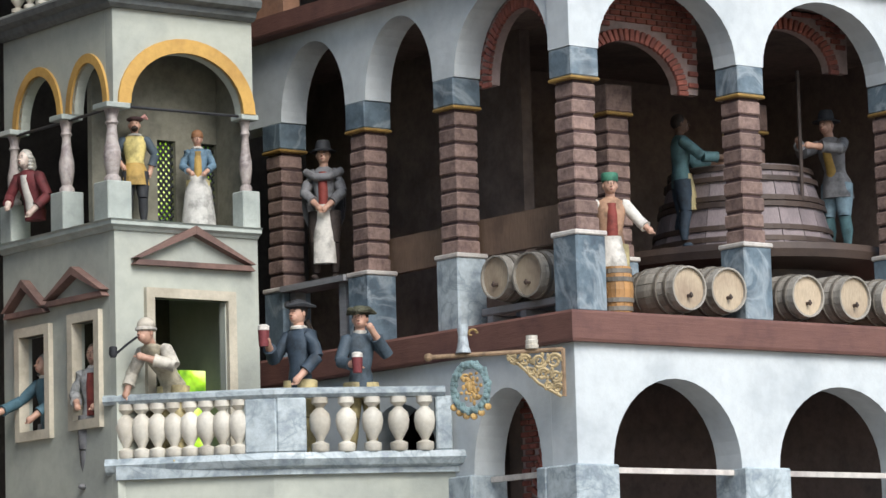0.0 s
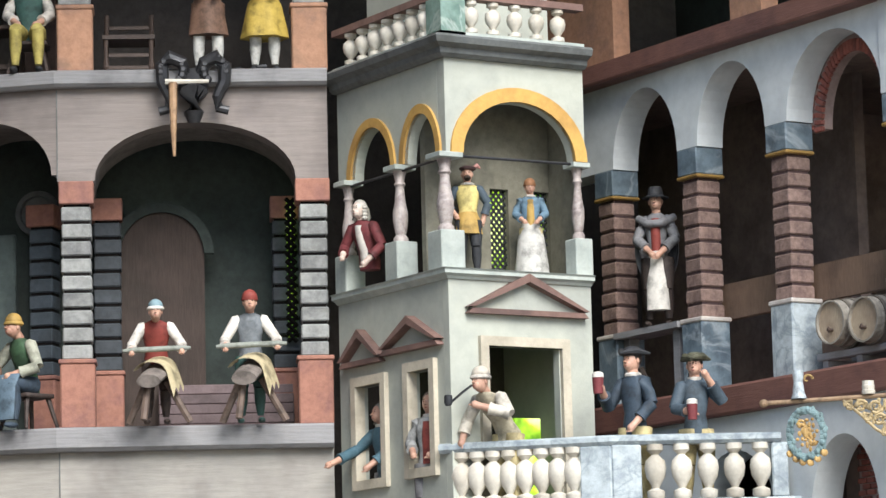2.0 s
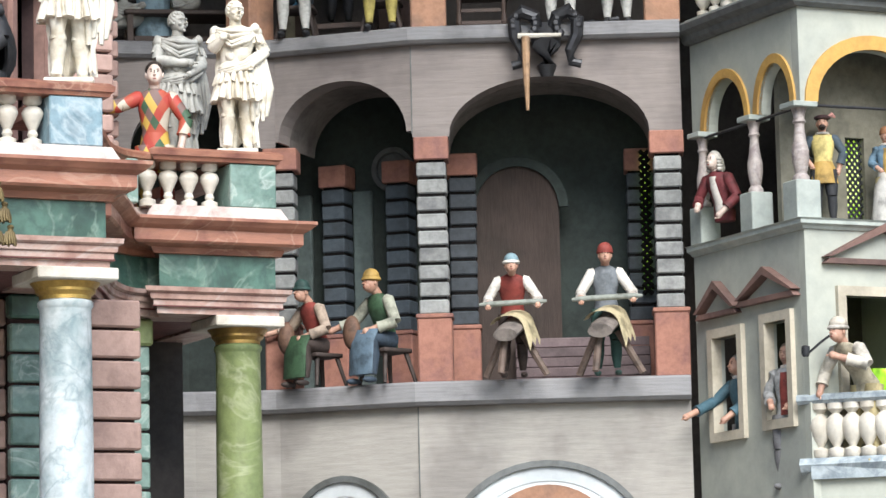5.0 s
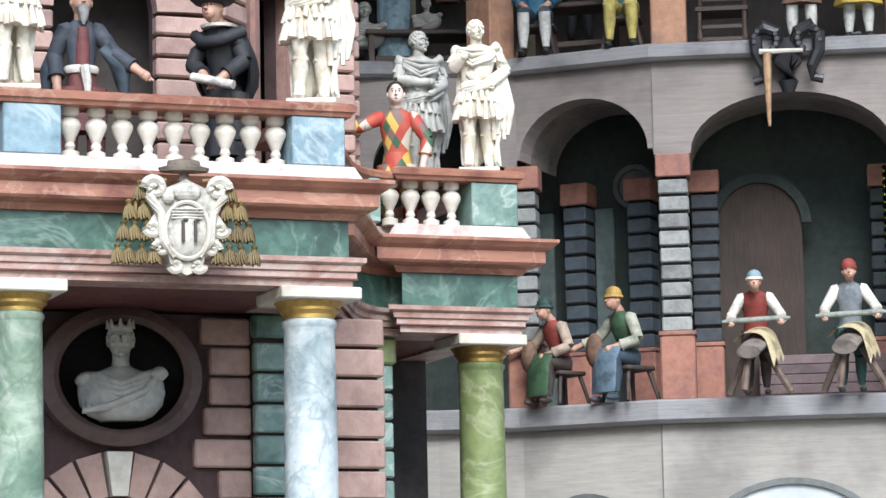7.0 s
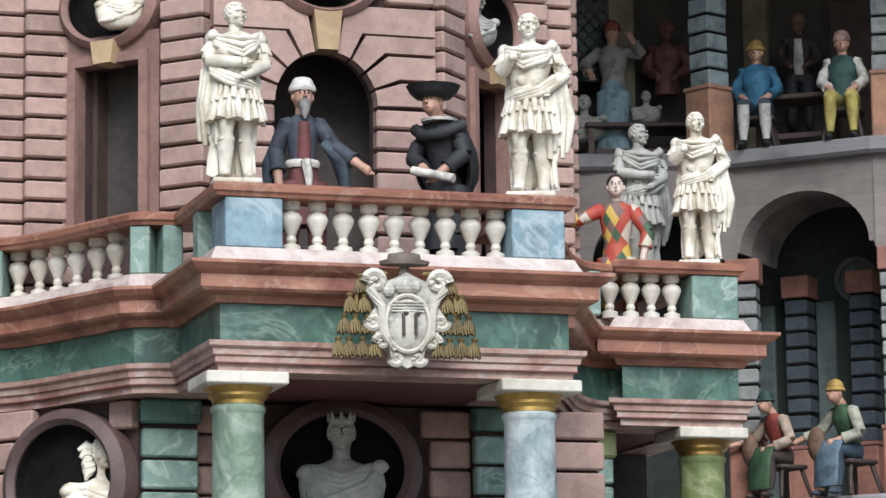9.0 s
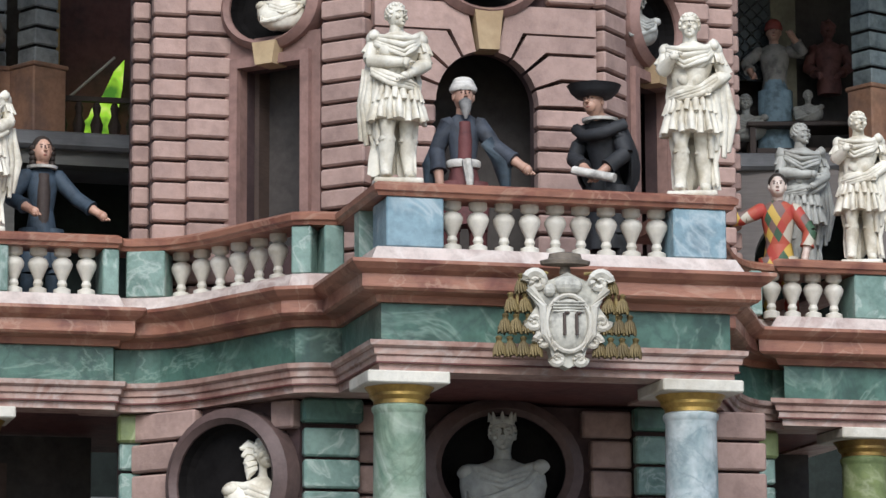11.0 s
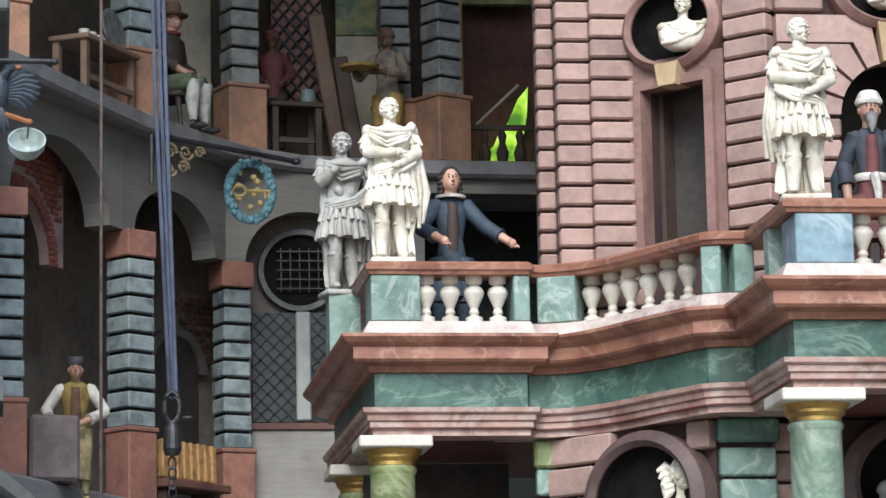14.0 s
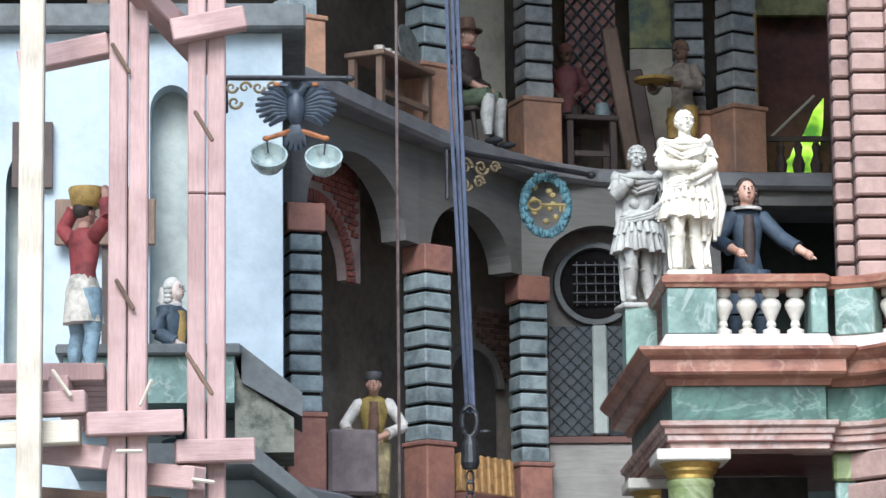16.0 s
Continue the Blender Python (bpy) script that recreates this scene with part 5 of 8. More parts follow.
# ---- carved figures: each one a single mesh ----
def figure(name, label, m, H, coat, legs=None, skin=SKIN, sleeve=None, hat=None, hair=None, skirt=None, apron=None, vest=None, beard=None, collar=None,
           arms=None, sit=False, half=False, lean=0.0, nod=0.0, head_turn=0.0, cloak=None, shoes=None, stance=0.0, extra=None, carved=0.0, slim=1.0, group="carved figures", broad=0.86, category="figure"):
    mats, index = [], {}

    def mi(mt):
        if mt.name not in index:
            index[mt.name] = len(mats)
            mats.append(mt)
        return index[mt.name]
    bm = bmesh.new()
    legs, sleeve = legs or coat, sleeve or coat

    def loft(rings, mt, folds=0, amp=0.0, n=14):
        vs = []
        for k, (x, y, z, rx, ry) in enumerate(rings):
            f = amp * k / max(1, len(rings) - 1)
            vs.append([bm.verts.new((x + rx * (1 + f * math.sin(folds * 2 * math.pi * i / n * 1.0 + z * 9)) * math.cos(2 * math.pi * i / n), y + ry * (1 + f * math.sin(folds * 2 * math.pi * i / n + z * 9)) * math.sin(2 * math.pi * i / n), z)) for i in range(n)])
        for a, b in zip(vs, vs[1:]):
            for i in range(n):
                bm.faces.new((a[i], a[(i + 1) % n], b[(i + 1) % n], b[i])).material_index = mi(mt)
        for r in (vs[0], vs[-1]):
            bm.faces.new(r).material_index = mi(mt)
    hip = 0.30 if sit else 0.50
    dz = hip - 0.50
    # legs
    if not half:
        for s in (-1, 1):
            h0 = (0.055 * s, 0, hip)
            if sit:
                kn, ft = (0.075 * s, -0.20, hip + 0.01), (0.08 * s, -0.19 - 0.03 * stance * s, 0.03)
            else:
                kn, ft = (0.065 * s, -0.02 - stance * 0.06 * s, 0.27), (0.07 * s, 0.0 - stance * 0.09 * s, 0.03)
            tube(bm, [h0, ((h0[0] + kn[0]) / 2, (h0[1] + kn[1]) / 2, (h0[2] + kn[2]) / 2), kn], [0.066 * slim, 0.062 * slim, 0.046 * slim], 9, mi(legs))
            mid = [(a + b) / 2 for a, b in zip(kn, ft)]
            tube(bm, [kn, (mid[0], mid[1] + 0.012, mid[2] + 0.02), (ft[0], ft[1], ft[2] + 0.03)], [0.044 * slim, 0.043 * slim, 0.025], 9, mi(shoes[0] if shoes else legs))
            blob(bm, (ft[0] + 0.008 * s, ft[1] - 0.04, 0.021), (0.028, 0.062, 0.022), mi(shoes[1] if shoes else legs))
    # body, bent forward by lean
    L = radians(lean)

    def bend(x, y, z):
        r = z - 0.52
        return (x, y - max(0, r) * math.sin(L), dz + (0.52 + r * math.cos(L) if r > 0 else z))

    def body(rings, mt, **k):
        loft([(*bend(x, y, z), rx * broad, ry * broad) for x, y, z, rx, ry in rings], mt, **k)
    body([(0, 0, 0.45, 0.10, 0.078), (0, 0, 0.52, 0.108, 0.08), (0, 0, 0.60, 0.092, 0.07), (0, -0.006, 0.69, 0.113, 0.08), (0, -0.004, 0.76, 0.126, 0.08), (0, 0, 0.81, 0.105, 0.062), (0, 0, 0.835, 0.05, 0.042)], coat)
    if vest:
        body([(0, -0.02, 0.50, 0.06, 0.068), (0, -0.026, 0.60, 0.054, 0.058), (0, -0.036, 0.70, 0.056, 0.06), (0, -0.032, 0.79, 0.045, 0.055)], vest)
    if skirt:
        zt, zb, rb, mt, folds = skirt
        body([(0, 0, zt, 0.092, 0.072), (0, 0, zt - 0.3 * (zt - zb), 0.092 + 0.55 * (rb - 0.09), 0.075 + 0.5 * (rb - 0.08)), (0, 0, zb + 0.2 * (zt - zb), rb * 0.95, rb * 0.82), (0, 0, zb, rb, rb * 0.86)], mt, folds=folds, amp=0.09, n=28)
    if apron:
        zt, zb, mt = apron
        if sit:
            loft([(0, -0.05, hip + 0.09, 0.075, 0.03), (0, -0.17, hip + 0.07, 0.12, 0.06), (0, -0.225, hip - 0.02, 0.125, 0.035), (0, -0.235, max(0.06, zb), 0.115, 0.03)], mt, folds=4, amp=0.12, n=20)
        else:
            body([(0, -0.03, zt, 0.075, 0.06), (0, -0.045, (zt + zb) / 2, 0.105, 0.07), (0, -0.05, zb, 0.115, 0.075)], mt, folds=5, amp=0.1, n=22)
    # arms
    arms = arms or (((-0.15, 0.0, 0.65), (-0.07, -0.14, 0.56)), ((0.15, 0.0, 0.65), (0.06, -0.14, 0.555)))
    for s, (el, ha) in zip((-1, 1), arms):
        sh, el, ha = Vector(bend(0.115 * s * broad, 0, 0.785)), Vector(bend(*el)), Vector(bend(*ha))
        tube(bm, [sh + Vector((-0.02 * s, 0, 0.008)), sh, (sh + el) / 2, el], [0.034, 0.045, 0.042, 0.038], 9, mi(sleeve))
        wr = el.lerp(ha, 0.86)
        tube(bm, [el, el.lerp(ha, 0.5), el.lerp(ha, 0.62)], [0.041, 0.038, 0.043], 9, mi(sleeve))
        tube(bm, [el.lerp(ha, 0.58), wr, ha], [0.026, 0.021, 0.024], 8, mi(skin))
        d = (ha - el).normalized()
        blob(bm, ha + d * 0.012, (0.024, 0.026, 0.026), mi(skin), 8, 6)
        for q in (-0.012, 0.0, 0.012):
            tube(bm, [ha + Vector((q, 0, 0)), ha + d * 0.04 + Vector((q * 1.3, 0, -0.006))], [0.0075, 0.006], 5, mi(skin))
    # head
    nk, c = Vector(bend(0, 0, 0.83)), Vector(bend(0, -0.012 - 0.05 * nod, 0.915 - 0.012 * nod))
    tube(bm, [nk, c], [0.034, 0.032], 9, mi(skin))
    first = len(bm.verts)
    bm.verts.ensure_lookup_table()
    blob(bm, c, (0.047, 0.055, 0.068), mi(skin), 14, 10)
    blob(bm, c + Vector((0, -0.03, -0.022)), (0.034, 0.03, 0.034), mi(skin), 10, 7)
    tube(bm, [c + Vector((0, -0.05, 0.018)), c + Vector((0, -0.068, -0.008)), c + Vector((0, -0.05, -0.013))], [0.006, 0.011, 0.008], 6, mi(skin))
    dark = cloth("dark_feature", (0.05, 0.03, 0.025)) if not carved else skin
    for s in (-1, 1):
        blob(bm, c + Vector((0.019 * s, -0.051, 0.013)), (0.0055, 0.004, 0.0035), mi(dark), 6, 5)
        blob(bm, c + Vector((0.02 * s, -0.05, 0.026)), (0.010, 0.004, 0.0022), mi(dark if not carved else skin), 6, 5)
        blob(bm, c + Vector((0.047 * s, 0.004, 0.0)), (0.009, 0.014, 0.02), mi(skin), 6, 5)
    blob(bm, c + Vector((0, -0.056, -0.03)), (0.013, 0.006, 0.004), mi(cloth("lip_red", (0.35, 0.1, 0.08)) if not carved else skin), 6, 4)
    if hair:
        mt, kind = hair
        blob(bm, c + Vector((0, 0.018, 0.022)), (0.055, 0.056, 0.062), mi(mt), 14, 9)
        if kind in ("wig", "long"):
            for s in (-1, 1):
                for k in range(4):
                    blob(bm, c + Vector((0.05 * s, 0.015, 0.015 - k * 0.026)), (0.02, 0.03, 0.018), mi(mt), 8, 6)
            tube(bm, [c + Vector((0, 0.06, 0.02)), c + Vector((0, 0.075, -0.05)), c + Vector((0, 0.06, -0.12))], [0.04, 0.045, 0.03 if kind == "long" else 0.012], 9, mi(mt))
        if kind == "curls":
            for k in range(30):
                a = k * 2.4
                e = 0.25 + 1.2 * ((k * 0.618) % 1.0)
                blob(bm, c + Vector((0.05 * math.cos(a) * math.cos(e), 0.016 + 0.052 * math.sin(a) * math.cos(e), 0.02 + 0.062 * math.sin(e))), 0.0135, mi(mt), 7, 5)
    if beard:
        mt, ln = beard
        tube(bm, [c + Vector((0, -0.045, -0.035)), c + Vector((0, -0.06, -0.035 - ln * 0.5)), c + Vector((0, -0.058, -0.04 - ln))], [0.032, 0.025, 0.006], 8, mi(mt))
        tube(bm, [c + Vector((-0.028, -0.05, -0.03)), c + Vector((0, -0.066, -0.02)), c + Vector((0.028, -0.05, -0.03))], [0.005, 0.009, 0.005], 6, mi(mt))
    if hat:
        kind, mt = hat[:2]
        if kind == "brim":
            lathe(bm, [(0.058, 0.0), (0.095, -0.012), (0.1, -0.004), (0.06, 0.012), (0.054, 0.05), (0.045, 0.075), (0.02, 0.08)], c.x, c.y, c.z + 0.035, 18, mi(mt))
        if kind == "wide":
            lathe(bm, [(0.05, 0.0), (0.085, 0.002), (0.115, 0.030), (0.128, 0.058), (0.131, 0.060), (0.112, 0.042), (0.085, 0.016), (0.063, 0.016), (0.060, 0.075), (0.025, 0.086)], c.x, c.y + 0.01, c.z + 0.022, 24, mi(mt))
        if kind == "cap":
            lathe(bm, [(0.06, 0.0), (0.064, 0.006), (0.06, 0.022), (0.061, 0.024), (0.052, 0.055), (0.034, 0.075), (0.012, 0.084)], c.x, c.y + 0.006, c.z + 0.018, 16, mi(mt))
            if len(hat) > 2:
                lathe(bm, [(0.06, -0.002), (0.069, 0.006), (0.068, 0.018), (0.06, 0.026)], c.x, c.y + 0.006, c.z + 0.016, 16, mi(hat[2]))
        if kind == "pillbox":
            lathe(bm, [(0.056, 0.0), (0.06, 0.012), (0.061, 0.05), (0.054, 0.06), (0.02, 0.066)], c.x, c.y + 0.006, c.z + 0.03, 16, mi(mt))
        if kind == "tricorn":
            lathe(bm, [(0.055, 0.0), (0.054, 0.04), (0.04, 0.058), (0.02, 0.062)], c.x, c.y + 0.006, c.z + 0.03, 16, mi(mt))
            for k in range(3):
                a0 = radians(-90 + 120 * k)
                pts = [(c.x + 0.11 * math.cos(a0 + t * 2.09), c.y + 0.006 + 0.11 * math.sin(a0 + t * 2.09)) for t in (0.0, 1.0)]
                mx, my = c.x + 0.066 * math.cos(a0 + 1.047), c.y + 0.006 + 0.066 * math.sin(a0 + 1.047)
                tube(bm, [(*pts[0], c.z + 0.045), (mx, my, c.z + 0.062), (*pts[1], c.z + 0.045)], [0.008, 0.024, 0.008], 7, mi(mt))
        if kind == "turban":
            for k in range(3):
                lathe(bm, [(0.03, -0.012), (0.062 - 0.006 * k, -0.006), (0.067 - 0.008 * k, 0.008), (0.06 - 0.01 * k, 0.022), (0.03, 0.026)], c.x, c.y + 0.006, c.z + 0.032 + k * 0.018, 18, mi(mt))
            blob(bm, c + Vector((0, 0.006, 0.078)), (0.035, 0.035, 0.022), mi(mt))
        if kind == "beret":
            lathe(bm, [(0.05, 0.0), (0.074, 0.012), (0.076, 0.026), (0.05, 0.042), (0.015, 0.046)], c.x + 0.006, c.y + 0.006, c.z + 0.036, 18, mi(mt))
            tube(bm, [c + Vector((0.05, 0, 0.06)), c + Vector((0.09, 0.02, 0.085)), c + Vector((0.12, 0.03, 0.06))], [0.012, 0.022, 0.008], 7, mi(hat[2]))
        if kind == "crown":
            lathe(bm, [(0.05, 0.0), (0.054, 0.02), (0.05, 0.022)], c.x, c.y, c.z + 0.045, 14, mi(mt))
            for k in range(7):
                a = 2 * math.pi * k / 7
                tube(bm, [(c.x + 0.05 * math.cos(a), c.y + 0.05 * math.sin(a), c.z + 0.062), (c.x + 0.056 * math.cos(a), c.y + 0.056 * math.sin(a), c.z + 0.1)], [0.013, 0.003], 5, mi(mt))
    # turn the head about the neck
    if head_turn:
        bm.verts.ensure_lookup_table()
        rot = Matrix.Translation(c) @ Matrix.Rotation(radians(head_turn), 4, "Z") @ Matrix.Translation(-c)
        for v in bm.verts[first:]:
            v.co = rot @ v.co
    if collar:
        mt, r = collar
        lathe(bm, [(0.04, 0.0), (r, -0.004), (r + 0.004, 0.01), (0.045, 0.018)], *bend(0, -0.002, 0.825), n=18, mi=mi(mt))
    if cloak:
        mt, zb = cloak
        vs = []
        for k in range(7):
            z = 0.80 - (0.80 - zb) * k / 6
            w = 0.12 + 0.04 * math.sin(math.pi * min(1, k / 5)) - 0.012 * max(0, k - 4)
            row = []
            for i in range(13):
                a = math.pi * (-0.12 + 1.24 * i / 12)
                f = 1 + 0.16 * (k / 6) * math.sin(i * 2.3 + 1)
                row.append(bm.verts.new(bend(w * f * math.cos(a), 0.02 + w * 0.8 * f * math.sin(a), z + (0.035 * math.sin(i * 1.9 + zb * 40) if k == 6 else 0))))
            vs.append(row)
        inner = [[bm.verts.new((v.co.x * 0.9, v.co.y * 0.9, v.co.z)) for v in row] for row in vs]
        for grid in (vs, inner):
            for a, b in zip(grid, grid[1:]):
                for i in range(12):
                    bm.faces.new((a[i], a[i + 1], b[i + 1], b[i])).material_index = mi(mt)
        tube(bm, [bend(-0.13, 0.0, 0.80), bend(-0.05, -0.085, 0.745), bend(0.06, -0.085, 0.75), bend(0.13, 0.0, 0.80)], [0.03, 0.03, 0.03, 0.03], 8, mi(mt))
    if extra:
        extra(bm, mi, bend)
    if carved:
        for v in bm.verts:
            k = carved if v.co.z < dz + 0.83 else carved * 0.3
            v.co += k * noise.noise_vector(v.co * 14) + k * 0.6 * noise.noise_vector(v.co * 40)
    bmesh.ops.scale(bm, vec=(H, H, H), verts=bm.verts)
    ob = new(name, finish(bm, name, mats, 50))
    ob.matrix_basis = m
    return tagged(ob, label, category, group)


C = cloth
RED, DKRED, YEL, OCH, BLU = C("red", (0.24, 0.045, 0.035)), C("wine_red", (0.16, 0.03, 0.035)), C("yellow", (0.52, 0.38, 0.10)), C("mustard", (0.40, 0.26, 0.07)), C("slate_blue", (0.055, 0.08, 0.105))
BLK, NAVY, GRN, DGRN, WHT, LIN = C("black", (0.025, 0.027, 0.032)), C("dark_navy", (0.035, 0.055, 0.08)), C("green", (0.045, 0.10, 0.05)), C("dark_green", (0.035, 0.09, 0.08)), C("white_linen", (0.66, 0.63, 0.58)), C("buff_leather", (0.50, 0.42, 0.22))
GRY, BRN, DBRN, PLUM, SKYB, ORG = C("grey_wool", (0.20, 0.20, 0.21)), C("brown", (0.16, 0.09, 0.06)), C("dark_brown", (0.05, 0.035, 0.03)), C("plum", (0.16, 0.05, 0.05)), C("sky_blue", (0.22, 0.32, 0.38)), C("orange_red", (0.40, 0.12, 0.05))
WHAIR, DHAIR, BHAIR = C("white_hair", (0.55, 0.53, 0.48)), C("dark_hair", (0.03, 0.02, 0.015)), C("grey_brown_hair", (0.16, 0.12, 0.09))

# statues on the palace balustrade


def carve_head(bm, c, k, mt=0, crown=False, tuft=False, turn=0.0):
    """A carved head with features and curls round the centre c; k scales it."""
    bm.verts.ensure_lookup_table()
    first = len(bm.verts)

    def q3(x, y, z):
        return c + Vector((x, y, z)) * k

    def lump(p, r, u=9, v=6):
        blob(bm, q3(*p), tuple(x * k for x in r), mt, u, v)

    def roll(pts, radii, n=7):
        tube(bm, [q3(*p) for p in pts], [r * k for r in radii], n, mt)
    lump((0, 0, 0), (0.078, 0.092, 0.108), 18, 14)
    lump((0, -0.040, -0.055), (0.055, 0.050, 0.052), 14, 9)
    lump((0, -0.080, -0.088), (0.022, 0.018, 0.018))
    roll([(0, -0.085, 0.03), (0, -0.118, -0.018), (0, -0.088, -0.026)], [0.010, 0.018, 0.013])
    for s in (-1, 1):
        roll([(0.012 * s, -0.090, 0.030), (0.038 * s, -0.082, 0.036), (0.062 * s, -0.058, 0.022)], [0.008, 0.011, 0.006])
        lump((0.034 * s, -0.076, 0.012), (0.013, 0.010, 0.008))
        lump((0.044 * s, -0.066, -0.026), (0.024, 0.022, 0.022))
        lump((0.078 * s, 0.006, -0.005), (0.014, 0.022, 0.032))
    for dz, w in ((-0.052, 0.022), (-0.062, 0.019)):
        lump((0, -0.092, dz), (w, 0.010, 0.0055))
    for i in range(96):
        a, e = i * 2.39996, math.asin(-0.35 + 1.33 * i / 95)
        if math.sin(a) < -0.35 and e < 0.66:
            continue
        lump((0.078 * math.cos(a) * math.cos(e), 0.012 + 0.088 * math.sin(a) * math.cos(e), 0.012 + 0.098 * math.sin(e)), (0.021, 0.021, 0.018), 7, 5)
    if crown:
        lathe(bm, [(0.074 * k, 0.0), (0.082 * k, 0.012 * k), (0.080 * k, 0.034 * k), (0.070 * k, 0.036 * k)], c.x, c.y + 0.008 * k, c.z + 0.062 * k, 18, mt)
        for i in range(8):
            a = 2 * math.pi * i / 8
            roll([(0.075 * math.cos(a), 0.008 + 0.075 * math.sin(a), 0.09), (0.088 * math.cos(a), 0.008 + 0.088 * math.sin(a), 0.145)], [0.022, 0.004], 6)
    if tuft:
        for i in range(5):
            roll([(-0.05, 0.05, 0.03 - 0.03 * i), (-0.12 - 0.012 * (i % 2), 0.055, 0.055 - 0.045 * i), (-0.175 + 0.014 * i, 0.05, 0.025 - 0.05 * i)], [0.024, 0.036, 0.012])
    bm.verts.ensure_lookup_table()
    turned = Matrix.Translation(c) @ Matrix.Rotation(radians(turn), 4, "Z") @ Matrix.Translation(-c)
    for v in bm.verts[first:]:
        v.co = turned @ v.co


def statue(m, H, mt, label, arms, turn=0, flip=1, group="white statues on the balustrade"):
    """A standing figure in cuirass, pleated kilt, boots and a mantle, as one carved mesh."""
    bm = bmesh.new()

    def shell(rows, n=24, fold=0.0, count=7):
        rings = []
        for z, rx, ry, x, y in rows:
            rings.append([bm.verts.new((x + rx * math.cos(2 * math.pi * i / n) * (1 + fold * math.sin(count * 2 * math.pi * i / n)), y + ry * math.sin(2 * math.pi * i / n) * (1 + fold * math.sin(count * 2 * math.pi * i / n)), z)) for i in range(n)])
        for a, b in zip(rings, rings[1:]):
            for i in range(n):
                bm.faces.new((a[i], a[(i + 1) % n], b[(i + 1) % n], b[i]))
        bm.faces.new(rings[0]), bm.faces.new(rings[-1])
    # legs with cuffed boots, the weight on one of them
    for s, y0, x0 in ((-1, -0.035, 0.058), (1, 0.02, 0.066)):
        tube(bm, [(0.052 * s, 0, 0.45), (0.058 * s, y0 * 0.8 - 0.012, 0.34), (0.056 * s, y0 - 0.015, 0.265), (x0 * s, y0 + 0.012, 0.18), (x0 * s, y0 + 0.012, 0.10), (x0 * s, y0, 0.035)], [0.060, 0.054, 0.041, 0.047, 0.036, 0.031], 12)
        lathe(bm, [(0.044, 0.0), (0.055, 0.012), (0.052, 0.032), (0.042, 0.036)], x0 * s, y0 + 0.01, 0.205, 14)
        blob(bm, (x0 * s + 0.008 * s, y0 - 0.036, 0.022), (0.031, 0.066, 0.026), 0, 12, 8)
    # kilt: two tiers of tongues over a skirt
    shell([(0.33, 0.142, 0.122, 0, 0), (0.40, 0.137, 0.115, 0, 0), (0.50, 0.112, 0.088, 0, 0), (0.56, 0.098, 0.076, 0, 0)], 42, 0.07, 14)
    for i in range(18):
        a = 2 * math.pi * i / 18
        for z0, z1, r0, r1, w in ((0.545, 0.435, 0.100, 0.140, 0.017), (0.46, 0.315 + 0.012 * (i % 2), 0.124, 0.155, 0.021)):
            a2 = a + (0.17 if z0 < 0.5 else 0.0)
            tube(bm, [(r0 * math.cos(a2), 0.82 * r0 * math.sin(a2), z0), ((r0 + r1) / 2 * 1.04 * math.cos(a2), 0.84 * (r0 + r1) / 2 * math.sin(a2), (z0 + z1) / 2), (r1 * math.cos(a2), 0.86 * r1 * math.sin(a2), z1)], [w * 0.7, w, w * 0.9], 7)
    # cuirass
    shell([(0.53, 0.098, 0.077, 0, 0), (0.58, 0.094, 0.074, 0, 0), (0.65, 0.108, 0.083, 0, -0.004), (0.72, 0.126, 0.090, 0, -0.006), (0.77, 0.132, 0.082, 0, 0), (0.81, 0.105, 0.064, 0, 0), (0.835, 0.05, 0.045, 0, 0)])
    for s in (-1, 1):
        blob(bm, (0.052 * s, -0.070, 0.715), (0.050, 0.030, 0.038), 0, 12, 8)
        blob(bm, (0.032 * s, -0.066, 0.62), (0.034, 0.020, 0.042), 0, 10, 7)
        blob(bm, (0.128 * s, 0, 0.785), (0.050, 0.056, 0.046), 0, 12, 8)
        for i in range(6):
            a = -2.3 + 0.75 * i
            tube(bm, [(0.135 * s + 0.030 * math.cos(a), 0.035 * math.sin(a), 0.76), (0.145 * s + 0.050 * math.cos(a), 0.052 * math.sin(a), 0.705)], [0.014, 0.016], 6)
    lathe(bm, [(0.096, 0.548), (0.106, 0.556), (0.104, 0.574), (0.094, 0.58)], 0, 0, 0, 22, 0, 1.0, 0.8)
    # arms
    for s, (el, ha) in zip((-1, 1), arms):
        sh, el, ha = Vector((0.128 * s, 0, 0.78)), Vector(el), Vector(ha)
        tube(bm, [sh, sh.lerp(el, 0.5), el], [0.043, 0.042, 0.034], 11)
        tube(bm, [el, el.lerp(ha, 0.35), ha], [0.034, 0.037, 0.024], 11)
        d = (ha - el).normalized()
        blob(bm, ha + d * 0.016, (0.027, 0.027, 0.026), 0, 10, 7)
        for o in (-0.016, -0.005, 0.006, 0.016):
            tube(bm, [ha + Vector((o, 0, 0.006)), ha + d * 0.05 + Vector((o * 1.3, 0, -0.008))], [0.009, 0.007], 6)
    # gathered mantle: deep cowl folds over the chest, a knot, a swag over the hip, a long fall behind one side
    for i in range(4):
        d = 0.034 * i
        tube(bm, [(-0.135, 0.03, 0.825 - 0.006 * i), (-0.115, -0.055, 0.80 - 0.5 * d), (-0.03 * flip, -0.108 - 0.004 * i, 0.775 - d), (0.085, -0.088, 0.792 - 0.7 * d), (0.140, -0.01, 0.82 - 0.008 * i)], [0.017, 0.018, 0.014, 0.017, 0.018], 9)
    blob(bm, (0.13 * flip, -0.045, 0.805), (0.035, 0.035, 0.034), 0, 10, 8)
